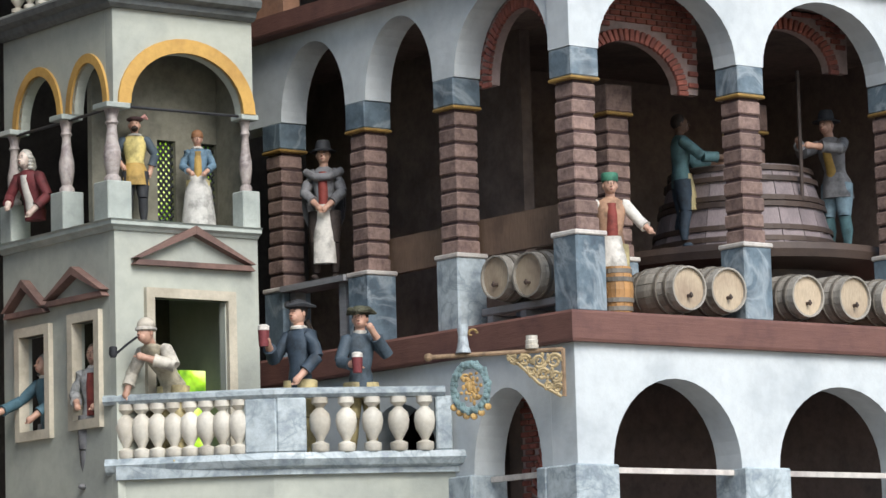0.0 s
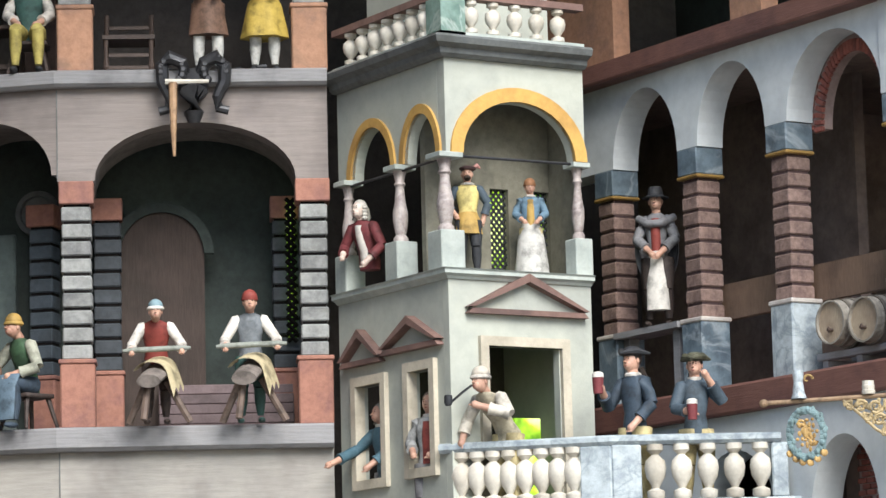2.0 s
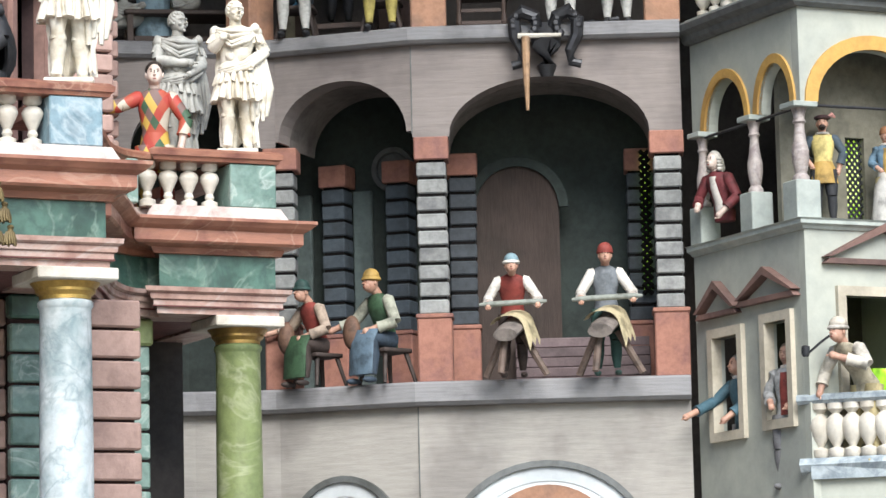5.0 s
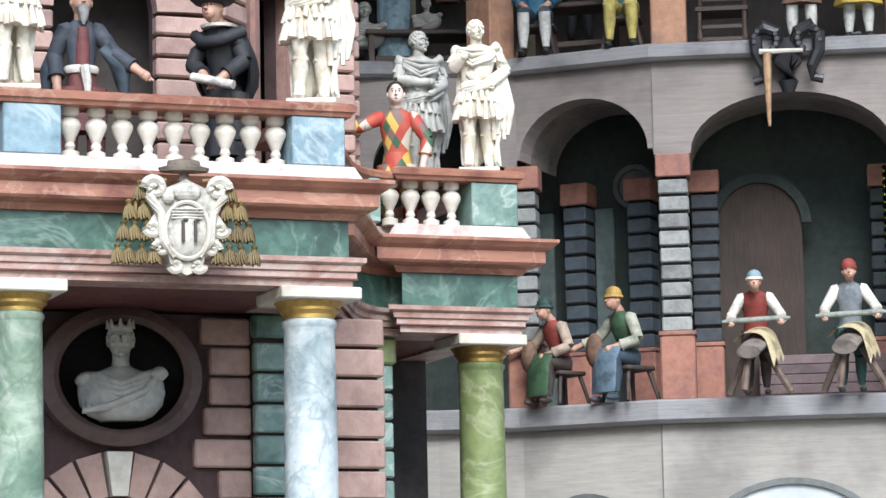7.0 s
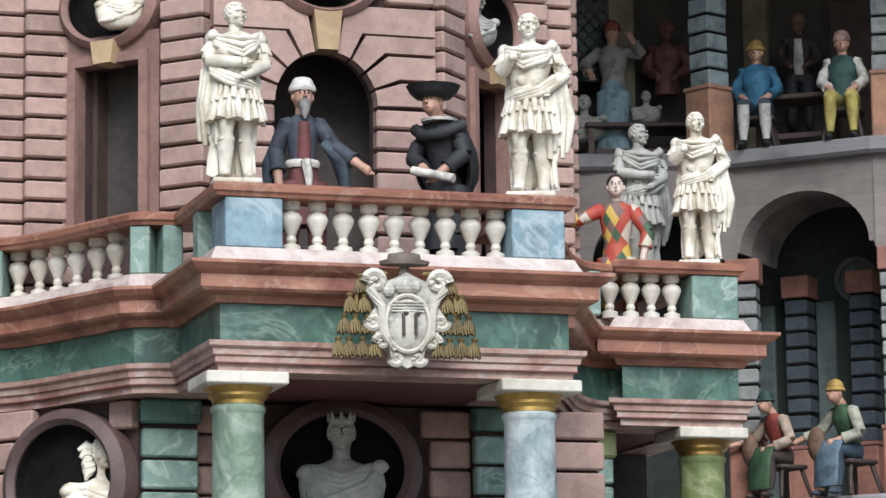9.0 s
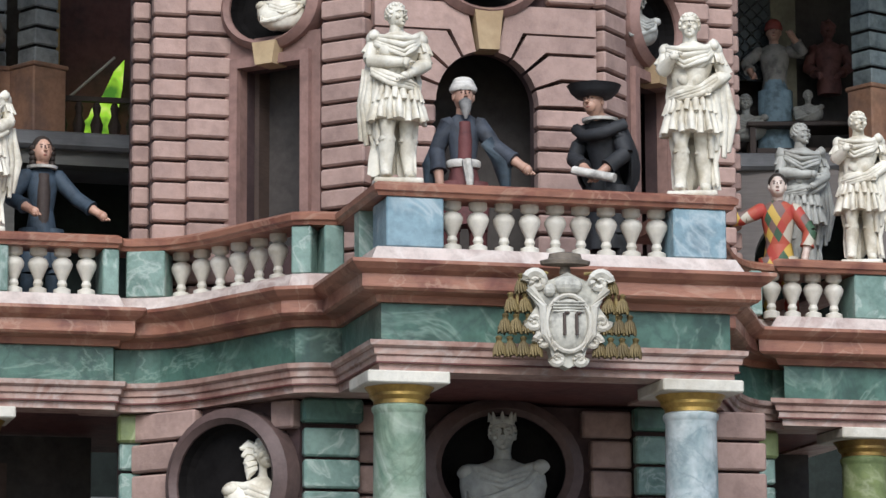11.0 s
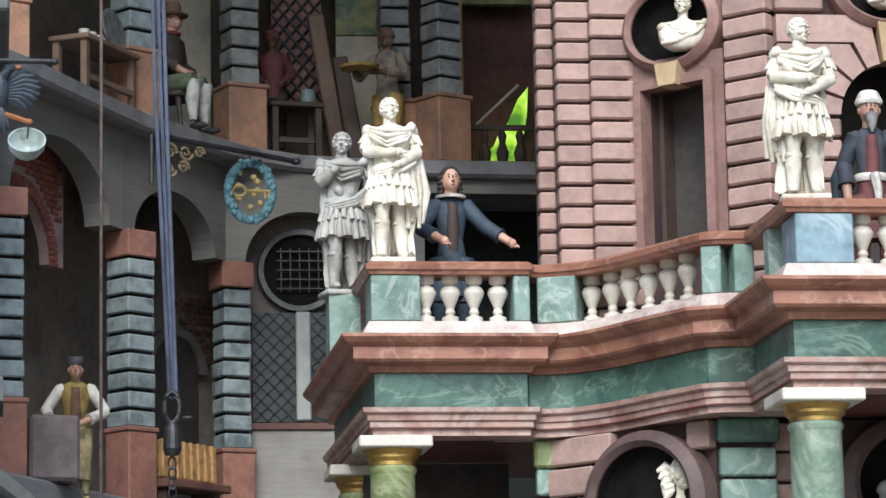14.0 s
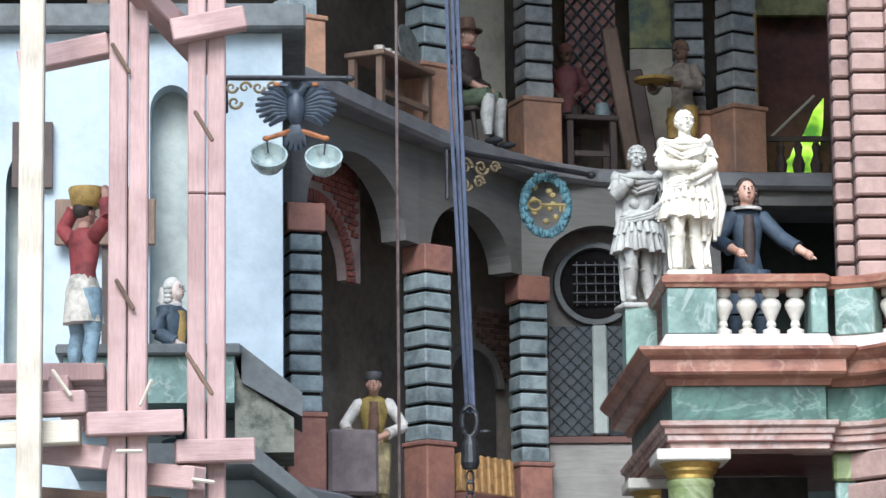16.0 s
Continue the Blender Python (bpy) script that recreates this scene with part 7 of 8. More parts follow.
stk = C("white_stocking", (0.55, 0.55, 0.52))
figure("carved_guest", "carved seated man in bright blue coat and yellow cap", pose(2.60, 6.17, 2.926, 0, 0, -30), 0.285, C("bright_blue", (0.04, 0.16, 0.28)), NAVY, hat=("cap", OCH, OCH), sit=True, shoes=(stk, BLK), extra=stool)
figure("carved_guest", "carved seated man in dark waistcoat with white sleeves", pose(2.735, 6.05, 2.926, 0, 0, -30), 0.285, DGRN, C("yellow_hose", (0.42, 0.35, 0.10)), sleeve=WHT, hat=("cap", C("red_white_cap", (0.4, 0.25, 0.22))), sit=True, shoes=(C("yellow_hose", (0.42, 0.35, 0.10)), BLK), extra=stool)
figure("carved_guest", "carved man in black coat with white shirt behind a table", pose(2.75, 6.30, 2.99, 0, 0, -25), 0.26, DBRN, BLK, hat=("cap", BRN), vest=WHT, skin=BRN)
figure("carved_woman", "carved dim figure in red cap raising an arm", pose(2.40, 6.46, 2.95, 0, 0, -20), 0.30, C("dull_white", (0.30, 0.28, 0.25)), SKYB, hat=("cap", RED), skirt=(0.58, 0.05, 0.15, SKYB, 7), arms=(((-0.2, -0.03, 0.70), (-0.15, -0.12, 0.60)), ((0.2, -0.03, 0.76), (0.12, -0.1, 0.88))))
figure("carved_red_bust", "dull red clay half figure on a table", pose(2.52, 6.46, 2.97, 0, 0, -20), 0.29, C("clay_red", (0.17, 0.07, 0.06)), skin=C("clay_red", (0.17, 0.07, 0.06)), hair=(C("clay_red", (0.17, 0.07, 0.06)), "curls"), half=True, carved=0.008)
figure("carved_couple_man", "carved man in brown breeches and white stockings upstairs", pose(3.035, 5.86, 2.926, 0, 0, -27), 0.28, BRN, BRN, shoes=(stk, BLK), skirt=(0.58, 0.27, 0.16, BRN, 5))
figure("carved_couple_man", "carved man in yellow coat and white stockings upstairs", pose(3.135, 5.81, 2.926, 0, 0, -27), 0.28, OCH, OCH, shoes=(stk, BLK), skirt=(0.58, 0.25, 0.19, C("yellow_coat", (0.5, 0.36, 0.07)), 6))
for x, y, z, s in ((2.457, 6.42, 3.03, 0.12), (2.335, 6.46, 2.995, 0.17)):
    bust(pose(x, y, z, 0, 0, -20), s, STATUEGREY, "small pale bust standing in the sculptor's workshop")
figure("carved_woodworker", "carved workman in ochre waistcoat and dark cap at a block", pose(0.135, 5.72, 2.20, 0, 0, 0), 0.245, C("ochre_vest", (0.30, 0.22, 0.06)), LIN, sleeve=WHT, hat=("pillbox", C("charcoal_cap", (0.06, 0.06, 0.065))), vest=BRN, lean=10, apron=(0.54, 0.15, C("tan_apron", (0.45, 0.36, 0.20))), arms=(((-0.2, -0.02, 0.64), (-0.17, -0.16, 0.54)), ((0.21, -0.02, 0.62), (0.02, -0.18, 0.52))), nod=0.5)
figure("carved_mason", "carved labourer in red jacket lifting a basket overhead", pose(-0.286, 4.56, 2.262, 0, 0, 130), 0.255, C("brick_red", (0.26, 0.045, 0.045)), SKYB, skin=C("tan_skin", (0.42, 0.24, 0.18)), hair=(DHAIR, "cap"), skirt=(0.58, 0.32, 0.135, C("ivory_kilt", (0.58, 0.54, 0.46)), 9), shoes=(SKYB, SKYB), arms=(((-0.2, -0.01, 0.86), (-0.11, -0.06, 1.03)), ((0.2, -0.01, 0.86), (0.11, -0.06, 1.03))), extra=lambda bm, mi, bend: lathe(bm, [(0.07, 0.95), (0.085, 0.97), (0.10, 1.05), (0.095, 1.06)], 0, -0.02, 0, 14, mi(OCH)))
figure("carved_wig_man", "carved man in white wig, yellow waistcoat and blue coat", pose(-0.178, 4.96, 2.224, 0, 0, 55), 0.255, BLU, BLU, skin=PALESKIN, hair=(WHAIR, "wig"), vest=OCH, collar=(WHT, 0.05))
figure("carved_musician", "carved seated man in dark coat with red scarf and brown hat", pose(0.322, 6.15, 2.926, 0, 0, 60), 0.305, DBRN, C("mossy_hose", (0.12, 0.16, 0.10)), sleeve=DBRN, hat=("brim", BRN), collar=(RED, 0.06), sit=True, shoes=(stk, BLK), extra=stool)
figure("carved_tavern_guest", "carved dim small figure in red cap behind a table", pose(0.535, 6.45, 2.95, 0, 0, 0), 0.25, PLUM, DBRN, hat=("cap", C("dull_red", (0.18, 0.06, 0.05))), skin=BRN)
figure("carved_baker", "carved figure in grey jacket holding out a tray", pose(0.755, 6.385, 2.926, 0, 0, -30), 0.265, C("dun_jacket", (0.26, 0.22, 0.18)), OCH, skin=BRN, hat=("cap", BRN), arms=(((-0.18, -0.1, 0.64), (-0.12, -0.3, 0.62)), ((0.18, -0.1, 0.64), (0.02, -0.3, 0.62))), extra=lambda bm, mi, bend: lathe(bm, [(0.14, 0.0), (0.15, 0.02), (0.12, 0.012)], *bend(-0.06, -0.38, 0.63), n=14, mi=mi(OCH)))


# ---- brewery things ----
def barrel(m, r, ln, label, group="beer barrels", upright=False, heads=OAKHEAD, staves=OAK):
    """A coopered barrel lying along y, its head at the front."""
    b = thing("barrel", m, label, "barrel", group)
    n = 12
    g = bmesh.new()
    prof = [(r * 0.86, 0), (r * 0.93, ln * 0.2), (r, ln * 0.5), (r * 0.93, ln * 0.8), (r * 0.86, ln)]
    body = None
    turn = pose(0, 0, 0) if upright else pose(0, 0, 0, -90)
    core = part("body", lathe(bmesh.new(), [(q * 0.96, h) for q, h in prof], 0, 0, 0, 20), HOOP, b, "", turn)
    g = bmesh.new()
    w = 2 * math.pi / n * 0.47
    rows = []
    for q, h in prof:
        rows.append([g.verts.new((k * q * math.cos(a), k * q * math.sin(a), h)) for k in (0.93, 1.0) for a in (-w, 0, w)])
    for a, c in zip(rows, rows[1:]):
        for i, j in ((0, 2), (2, 5), (5, 4), (4, 3), (3, 0)):
            g.faces.new((a[i], a[j], c[j], c[i]))
    for q in (rows[0], rows[-1]):
        g.faces.new([q[i] for i in (0, 2, 5, 4, 3)])
    me = finish(g, "stave", staves)
    for k in range(n):
        piece("stave", me, core, Matrix.Rotation(2 * math.pi * k / n, 4, "Z"))
    for q, h in ((0.9, 0.10), (0.965, 0.28), (0.965, 0.72), (0.9, 0.90)):
        part("hoop", lathe(bmesh.new(), [(r * q, ln * h - 0.004), (r * q * 1.045, ln * h - 0.004), (r * q * 1.045, ln * h + 0.004), (r * q, ln * h + 0.004)], 0, 0, 0, 20), HOOP, core)
    hd = part("head", lathe(bmesh.new(), [(r * 0.01, 0.006), (r * 0.80, 0.006), (r * 0.80, 0.012)], 0, 0, -0.010 if not upright else 0, 20), heads, core, "pale oak barrel head")
    part("rim", lathe(bmesh.new(), [(r * 0.79, 0.004), (r * 0.80, -0.010), (r * 0.87, -0.010), (r * 0.87, 0.004), (r * 0.79, 0.004)], 0, 0, 0, 20), staves, core)
    if not upright:
        g = bmesh.new()
        tube(g, [(0, r * 0.30, 0.0), (0, r * 0.30, -0.016)], [0.0036, 0.003], 7)
        blob(g, (0, r * 0.28, -0.013), (0.003, 0.006, 0.0028))
        part("tap", g, DARKWOOD, core, "dark wooden tap")
    return b


for i, (x, r) in enumerate(((4.034, 0.047), (4.13, 0.048), (4.327, 0.046), (4.447, 0.048), (4.555, 0.047))):
    barrel(pose(x, 4.625, 2.262 + r, 0, 0, random.uniform(-4, 4)), r, 0.13, "weathered grey oak beer barrel with a tap in its head")
for y, z, r in ((4.878, 2.346, 0.047), (4.782, 2.340, 0.048)):
    barrel(pose(3.80, y, z, 0, 0, -88), r, 0.12, "weathered grey oak beer barrel on a wooden rack")
barrel(pose(3.893, 4.652, 2.258), 0.030, 0.085, "small upright orange oak keg with dark hoops", upright=True, heads=MIDWOOD, staves=paint("orange_oak", (0.42, 0.22, 0.08), 0.6, grain=70))
rk = thing("barrel_rack", pose(3.82, 4.66, 0), "grey wooden rack under the side barrels", "rack")
for x in (0.0, 0.08):
    part("rail", boxed(x, x + 0.018, 0.05, 0.30, 2.283, 2.297, bev=0.002), LEDGE, rk)
for y in (0.06, 0.17, 0.27):
    part("leg", boxed(0.004, 0.094, y, y + 0.016, 2.2575, 2.2828), LEDGE, rk)
beam = thing("standing_beam", pose(3.80, 5.02, 0), "narrow grey beam between pedestals that carries a figure", "beam")
part("plank", boxed(-0.03, 0.03, 0.31, 0.53, 2.39, 2.402), LEDGE, beam)
part("post", boxed(-0.012, 0.012, 0.33, 0.35, 2.2575, 2.3895), LEDGE, beam)
part("post", boxed(-0.012, 0.012, 0.50, 0.52, 2.2575, 2.3895), LEDGE, beam)
part("side_board", boxed(0.05, 0.065, -0.30, 0.36, 2.40, 2.47), MIDWOOD, beam, "brown boarded partition")
part("board_post", boxed(0.05, 0.065, -0.28, -0.26, 2.2575, 2.3995), MIDWOOD, beam)
vat = thing("brewing_vat", pose(4.515, 5.0, 0), "large mauve-grey coopered brewing vat on a round platform", "vat")
part("platform", lathe(bmesh.new(), [(0.22, 2.30), (0.22, 2.385), (0.30, 2.40), (0.305, 2.415), (0.30, 2.428), (0.24, 2.432)], n=36), DARKWOOD, vat, "dark round platform", smooth=35)
part("foot", lathe(bmesh.new(), [(0.16, 2.2575), (0.16, 2.30)], n=20), DARKWOOD, vat)
n = 22
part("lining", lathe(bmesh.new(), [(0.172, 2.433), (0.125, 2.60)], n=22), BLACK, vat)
g = bmesh.new()
w = math.pi / n * 0.96
for i in (0,):
    a = [g.verts.new((r * math.cos(t), r * math.sin(t), z)) for z, rr in ((2.433, (0.172, 0.188)), (2.52, (0.150, 0.164)), (2.605, (0.124, 0.138))) for r in rr for t in (-w, w)]
    for k in (0, 4):
        for i0, j0 in ((0, 1), (1, 3), (3, 2), (2, 0)):
            g.faces.new((a[k + i0], a[k + j0], a[k + 4 + j0], a[k + 4 + i0]))
    g.faces.new((a[0], a[1], a[3], a[2])), g.faces.new((a[8], a[9], a[11], a[10]))
me = finish(g, "stave", VATWOOD)
for k in range(n):
    piece("stave", me, vat, Matrix.Rotation(2 * math.pi * k / n, 4, "Z"))
for z, r in ((2.452, 0.186), (2.475, 0.181), (2.522, 0.170), (2.535, 0.167), (2.575, 0.155), (2.597, 0.147)):
    part("hoop", lathe(bmesh.new(), [(r - 0.014, z - 0.005), (r, z - 0.005), (r - 0.001, z + 0.005), (r - 0.014, z + 0.005)], n=32), DARKWOOD, vat)

# hanging sign of the brewery
A_, B_ = Vector((3.565, 4.785, 2.181)), Vector((3.772, 4.585, 2.187))
sg = thing("tavern_sign", Matrix.Translation(A_) @ Matrix.Scale(0.83, 4) @ Matrix.Translation(-A_), "wrought bracket with gilded scrolls, wreathed arms and pewter ewer", "sign")
g = bmesh.new()
tube(g, [A_, B_], 0.005, 8)
blob(g, A_, (0.010, 0.010, 0.009))
tube(g, [B_ + Vector((0, 0, 0.002)), B_ + Vector((0.0, 0.0, -0.10))], 0.005, 6)
part("arm", g, C("dull_ochre_iron", (0.30, 0.20, 0.12)), sg)


def scroll(bm, c, ux, uz, r, turns=1.6, flip=1, thick=0.003):
    pts = []
    for i in range(22):
        t = i / 21
        a = flip * t * turns * 2 * math.pi
        rr = r * (1 - 0.85 * t)
        pts.append(Vector(c) + ux * (rr * math.cos(a)) + uz * (rr * math.sin(a)))
    tube(bm, pts, [thick * (1.2 - 0.6 * i / 21) for i in range(22)], 6)


U_ = (B_ - A_).normalized()
W_ = Vector((0, 0, 1))
g = bmesh.new()
for d, z, r, fl in ((0.268, -0.024, 0.017, 1), (0.236, -0.022, 0.016, -1), (0.205, -0.019, 0.013, 1), (0.180, -0.014, 0.009, -1), (0.271, -0.056, 0.014, -1), (0.243, -0.050, 0.013, 1), (0.218, -0.042, 0.009, -1), (0.274, -0.082, 0.010, 1), (0.255, -0.074, 0.008, -1)):
    scroll(g, A_ + U_ * d + W_ * z, U_, W_, r, 1.8, fl, 0.0042)
    for k in range(3):
        a = 2.1 * k + 40 * d
        blob(g, A_ + U_ * (d + r * math.cos(a)) + W_ * (z + r * math.sin(a)), (0.005, 0.004, 0.006), 0, 6, 4)
tube(g, [A_ + U_ * 0.168 + W_ * -0.005, A_ + U_ * 0.205 + W_ * -0.038, A_ + U_ * 0.235 + W_ * -0.07, A_ + U_ * 0.282 + W_ * -0.10], 0.004, 6)
part("scrollwork", g, C("worn_gilt", (0.40, 0.31, 0.17)), sg, "gilded scrollwork")
wc = A_ + U_ * 0.088 + W_ * -0.07
g = bmesh.new()
for k in range(34):
    a = 2 * math.pi * k / 34
    p = wc + U_ * (0.036 * math.cos(a)) + W_ * (0.05 * math.sin(a))
    blob(g, p, (0.010, 0.006, 0.009), 0, 6, 5)
    blob(g, p + Vector((0.004 * math.sin(k * 2.1), -0.005, 0.004 * math.cos(k * 1.7))), (0.006, 0.004, 0.007), 0, 6, 4)
part("wreath", g, C("verdigris_wreath", (0.16, 0.24, 0.25)), sg, "blue-green leaf wreath")
g = bmesh.new()
blob(g, wc + W_ * 0.004, (0.010, 0.007, 0.016))
for k in range(26):
    a, q = k * 2.4, 0.006 + 0.0009 * k
    p = wc + U_ * (q * 0.8 * math.cos(a)) + W_ * (q * 1.25 * math.sin(a)) + Vector((0, -0.004, 0))
    blob(g, p, (random.uniform(0.003, 0.006), 0.004, random.uniform(0.003, 0.008)), 0, 6, 4)
scroll(g, wc + U_ * -0.012 + W_ * 0.020, U_, W_, 0.010, 1.3, 1, 0.003)
scroll(g, wc + U_ * 0.012 + W_ * -0.016, U_, W_, 0.010, 1.3, -1, 0.003)
for x, z in ((-0.036, -0.040), (-0.024, -0.052), (-0.010, -0.059), (0.006, -0.061), (0.022, -0.054), (0.036, -0.042)):
    blob(g, wc + U_ * x + W_ * z, (0.010, 0.005, 0.008), 0, 7, 5)
part("crest", g, C("gilt_crest", (0.42, 0.27, 0.10)), sg, "gilded crest with ribbon")
g = lathe(bmesh.new(), [(0.017, 0), (0.013, 0.012), (0.010, 0.035), (0.012, 0.052), (0.012, 0.060)], *(A_ + U_ * 0.075 + W_ * 0.005), n=16)
ew = part("ewer", g, C("pewter", (0.40, 0.45, 0.48), 0.35), sg, "tall pewter ewer")
g = bmesh.new()
scroll(g, A_ + U_ * 0.094 + W_ * 0.045, U_, W_, 0.012, 0.8, 1, 0.0028)
part("handle", g, C("gilt_crest", (0.42, 0.27, 0.10)), ew)
part("stacked_cups", lathe(bmesh.new(), [(0.014, 0), (0.015, 0.008), (0.013, 0.009), (0.014, 0.018), (0.0125, 0.019), (0.013, 0.028)], *(A_ + U_ * 0.222 + W_ * 0.005), n=14), IVORY, sg)

# ---- ram's head over the tanners ----
ram = thing("ram_skull", PM @ pose(0.268, -0.012, 0), "dark bronze ram's skull with curled horns and a hanging gilt blade", "ornament")
g = bmesh.new()
tube(g, [(0, 0, 2.905), (0.0, -0.03, 2.875), (0.0, -0.035, 2.835), (0, -0.03, 2.815)], [0.030, 0.028, 0.02, 0.012], 10)
part("skull", g, IRON, ram, smooth=50)
for s in (-1, 1):
    g = bmesh.new()
    tube(g, [(0.012 * s, -0.02, 2.905), (0.022 * s, -0.03, 2.935), (0.045 * s, -0.032, 2.945), (0.062 * s, -0.03, 2.928), (0.060 * s, -0.028, 2.895), (0.046 * s, -0.028, 2.865), (0.05 * s, -0.03, 2.842), (0.068 * s, -0.03, 2.838)], [0.012, 0.014, 0.015, 0.014, 0.013, 0.011, 0.010, 0.009], 9)
    for k in range(10):
        t = k / 9
        a = 3.3 - 4.2 * t
        blob(g, ((0.042 - 0.022 * math.cos(a)) * s, -0.038, 2.918 + 0.024 * math.sin(a)), (0.008, 0.006, 0.008), 0, 6, 5)
    part("horn", g, IRON, ram, "ridged curled horn")
g = bmesh.new()
tube(g, [(-0.055, -0.05, 2.893), (0.03, -0.05, 2.893)], [0.006, 0.004], 7)
part("rod", g, IVORY, ram)
g = bmesh.new()
tube(g, [(-0.04, -0.052, 2.89), (-0.040, -0.055, 2.80), (-0.039, -0.052, 2.745)], [0.009, 0.006, 0.003], 8)
part("blade", g, C("gilt_blade", (0.38, 0.24, 0.14), 0.4), ram, "gilt hanging blade")

# ---- arms with tassels on the palace cornice ----
sh = thing("coat_of_arms", pose(1.357, 4.512, 0.280, 0, 0, -6) @ Matrix.Scale(0.87, 4), "ivory carved cartouche under a flat hat with gilt tassels", "coat of arms")
g = bmesh.new()
out = [(-0.048, 2.392), (-0.062, 2.40), (-0.066, 2.378), (-0.052, 2.345), (-0.066, 2.325), (-0.05, 2.30), (-0.045, 2.285), (-0.03, 2.278), (-0.025, 2.258), (0, 2.246)]
ring = out + [(-x, z) for x, z in out[-2::-1]] + [(0.03, 2.388), (0.0, 2.402), (-0.03, 2.388)]
slab(g, ring, -0.02, 0.012)
part("cartouche", g, C("stone_ivory", (0.50, 0.48, 0.41), 0.5), sh, "ivory carved cartouche")
g = bmesh.new()
blob(g, (0, -0.018, 2.318), (0.036, 0.014, 0.046), 0, 18, 12)
part("escutcheon", g, C("grey_ivory", (0.50, 0.48, 0.42), 0.5), sh, smooth=60)
g = bmesh.new()
for s in (-1, 1):
    scroll(g, (0.052 * s, -0.022, 2.386), Vector((s, 0, 0)), W_, 0.018, 1.4, 1, 0.007)
    scroll(g, (0.055 * s, -0.02, 2.322), Vector((s, 0, 0)), W_, 0.014, 1.3, -1, 0.005)
    scroll(g, (0.042 * s, -0.02, 2.288), Vector((s, 0, 0)), W_, 0.013, 1.3, 1, 0.005)
    scroll(g, (0.018 * s, -0.02, 2.262), Vector((s, 0, 0)), W_, 0.012, 1.2, -1, 0.005)
    tube(g, [(0.062 * s, -0.022, 2.375), (0.042 * s, -0.026, 2.345), (0.04 * s, -0.024, 2.30), (0.02 * s, -0.024, 2.275)], [0.009, 0.007, 0.006, 0.005], 7)
tube(g, [(0.036 * math.cos(k * math.pi / 12), -0.026, 2.318 + 0.046 * math.sin(k * math.pi / 12)) for k in range(25)], 0.004, 6)
part("carved_scroll", g, IVORY, sh)
g = bmesh.new()
blob(g, (0.0, -0.02, 2.38), (0.025, 0.016, 0.016), 0, 10, 8)
blob(g, (-0.03, -0.022, 2.372), (0.011, 0.010, 0.011), 0, 8, 6)
for k in range(4):
    tube(g, [(-0.026, -0.03, 2.352 - 0.005 * k), (0.026, -0.03, 2.352 - 0.005 * k)], 0.0016, 5)
part("relief", g, C("grey_ivory", (0.5, 0.48, 0.42), 0.5), sh)
g = bmesh.new()
for x in (-0.008, 0.012):
    tube(g, [(x, -0.033, 2.333), (x, -0.034, 2.298)], 0.0028, 6)
    blob(g, (x + 0.004, -0.033, 2.334), (0.005, 0.003, 0.003), 0, 6, 4)
part("device", g, DARKWOOD, sh)
part("hat", lathe(bmesh.new(), [(0.01, 2.402), (0.008, 2.414), (0.04, 2.417), (0.042, 2.423), (0.028, 2.427), (0.026, 2.435), (0.01, 2.438)], n=22, sy=0.5), C("umber_hat", (0.16, 0.13, 0.10)), sh, "flat grey-brown hat", smooth=45)
for s in (-1, 1):
    cord = bmesh.new()
    tube(cord, [(0.03 * s, -0.005, 2.402), (0.06 * s, -0.012, 2.405), (0.08 * s, -0.012, 2.37), (0.085 * s, -0.01, 2.30)], 0.003, 6)
    part("cord", cord, C("gilt_cord", (0.30, 0.22, 0.08)), sh)
g = lathe(bmesh.new(), [(0.003, 0.034), (0.006, 0.031), (0.004, 0.026), (0.0065, 0.022), (0.0085, 0.012)], n=10)
for k in range(14):
    a = 2 * math.pi * k / 14
    tube(g, [(0.006 * math.cos(a), 0.006 * math.sin(a), 0.022), (0.0095 * math.cos(a), 0.0095 * math.sin(a), 0.010), (0.0105 * math.cos(a + 0.15), 0.0105 * math.sin(a + 0.15), 0.0015 * (k % 3))], [0.0016, 0.0024, 0.0018], 5)
tas = finish(g, "tassel", paint("dull_gilt_tassel", (0.22, 0.16, 0.06), 0.55, (0.10, 0.07, 0.025), grain=160, metal=0.2, speck=0.6, wood=(8, 8, 0.5)), 40)
for s in (-1, 1):
    for xs_, z in (((0.074,), 2.366), ((0.068, 0.090), 2.335), ((0.064, 0.084, 0.102), 2.301), ((0.052, 0.072, 0.092, 0.110), 2.264)):
        for x in xs_:
            piece("tassel", tas, sh, pose(x * s, -0.012, z, 0, random.uniform(-5, 5), 0))

# ---- tables and small furniture in the galleries ----


def table(m, w, d, h, mt, label):
    t = thing("table", m, label, "table", "gallery tables")
    part("tabletop", boxed(-w / 2, w / 2, -d / 2, d / 2, h - 0.01, h, bev=0.002), mt, t)
    for x in (-1, 1):
        for y in (-1, 1):
            part("leg", boxed(x * (w / 2 - 0.012) - 0.006, x * (w / 2 - 0.012) + 0.006, y * (d / 2 - 0.012) - 0.006, y * (d / 2 - 0.012) + 0.006, 0, h - 0.0105), mt, t)
    part("stretcher", boxed(-w / 2 + 0.02, w / 2 - 0.02, -d / 2 + 0.006, -d / 2 + 0.016, 0.035, 0.045), mt, t)
    return t


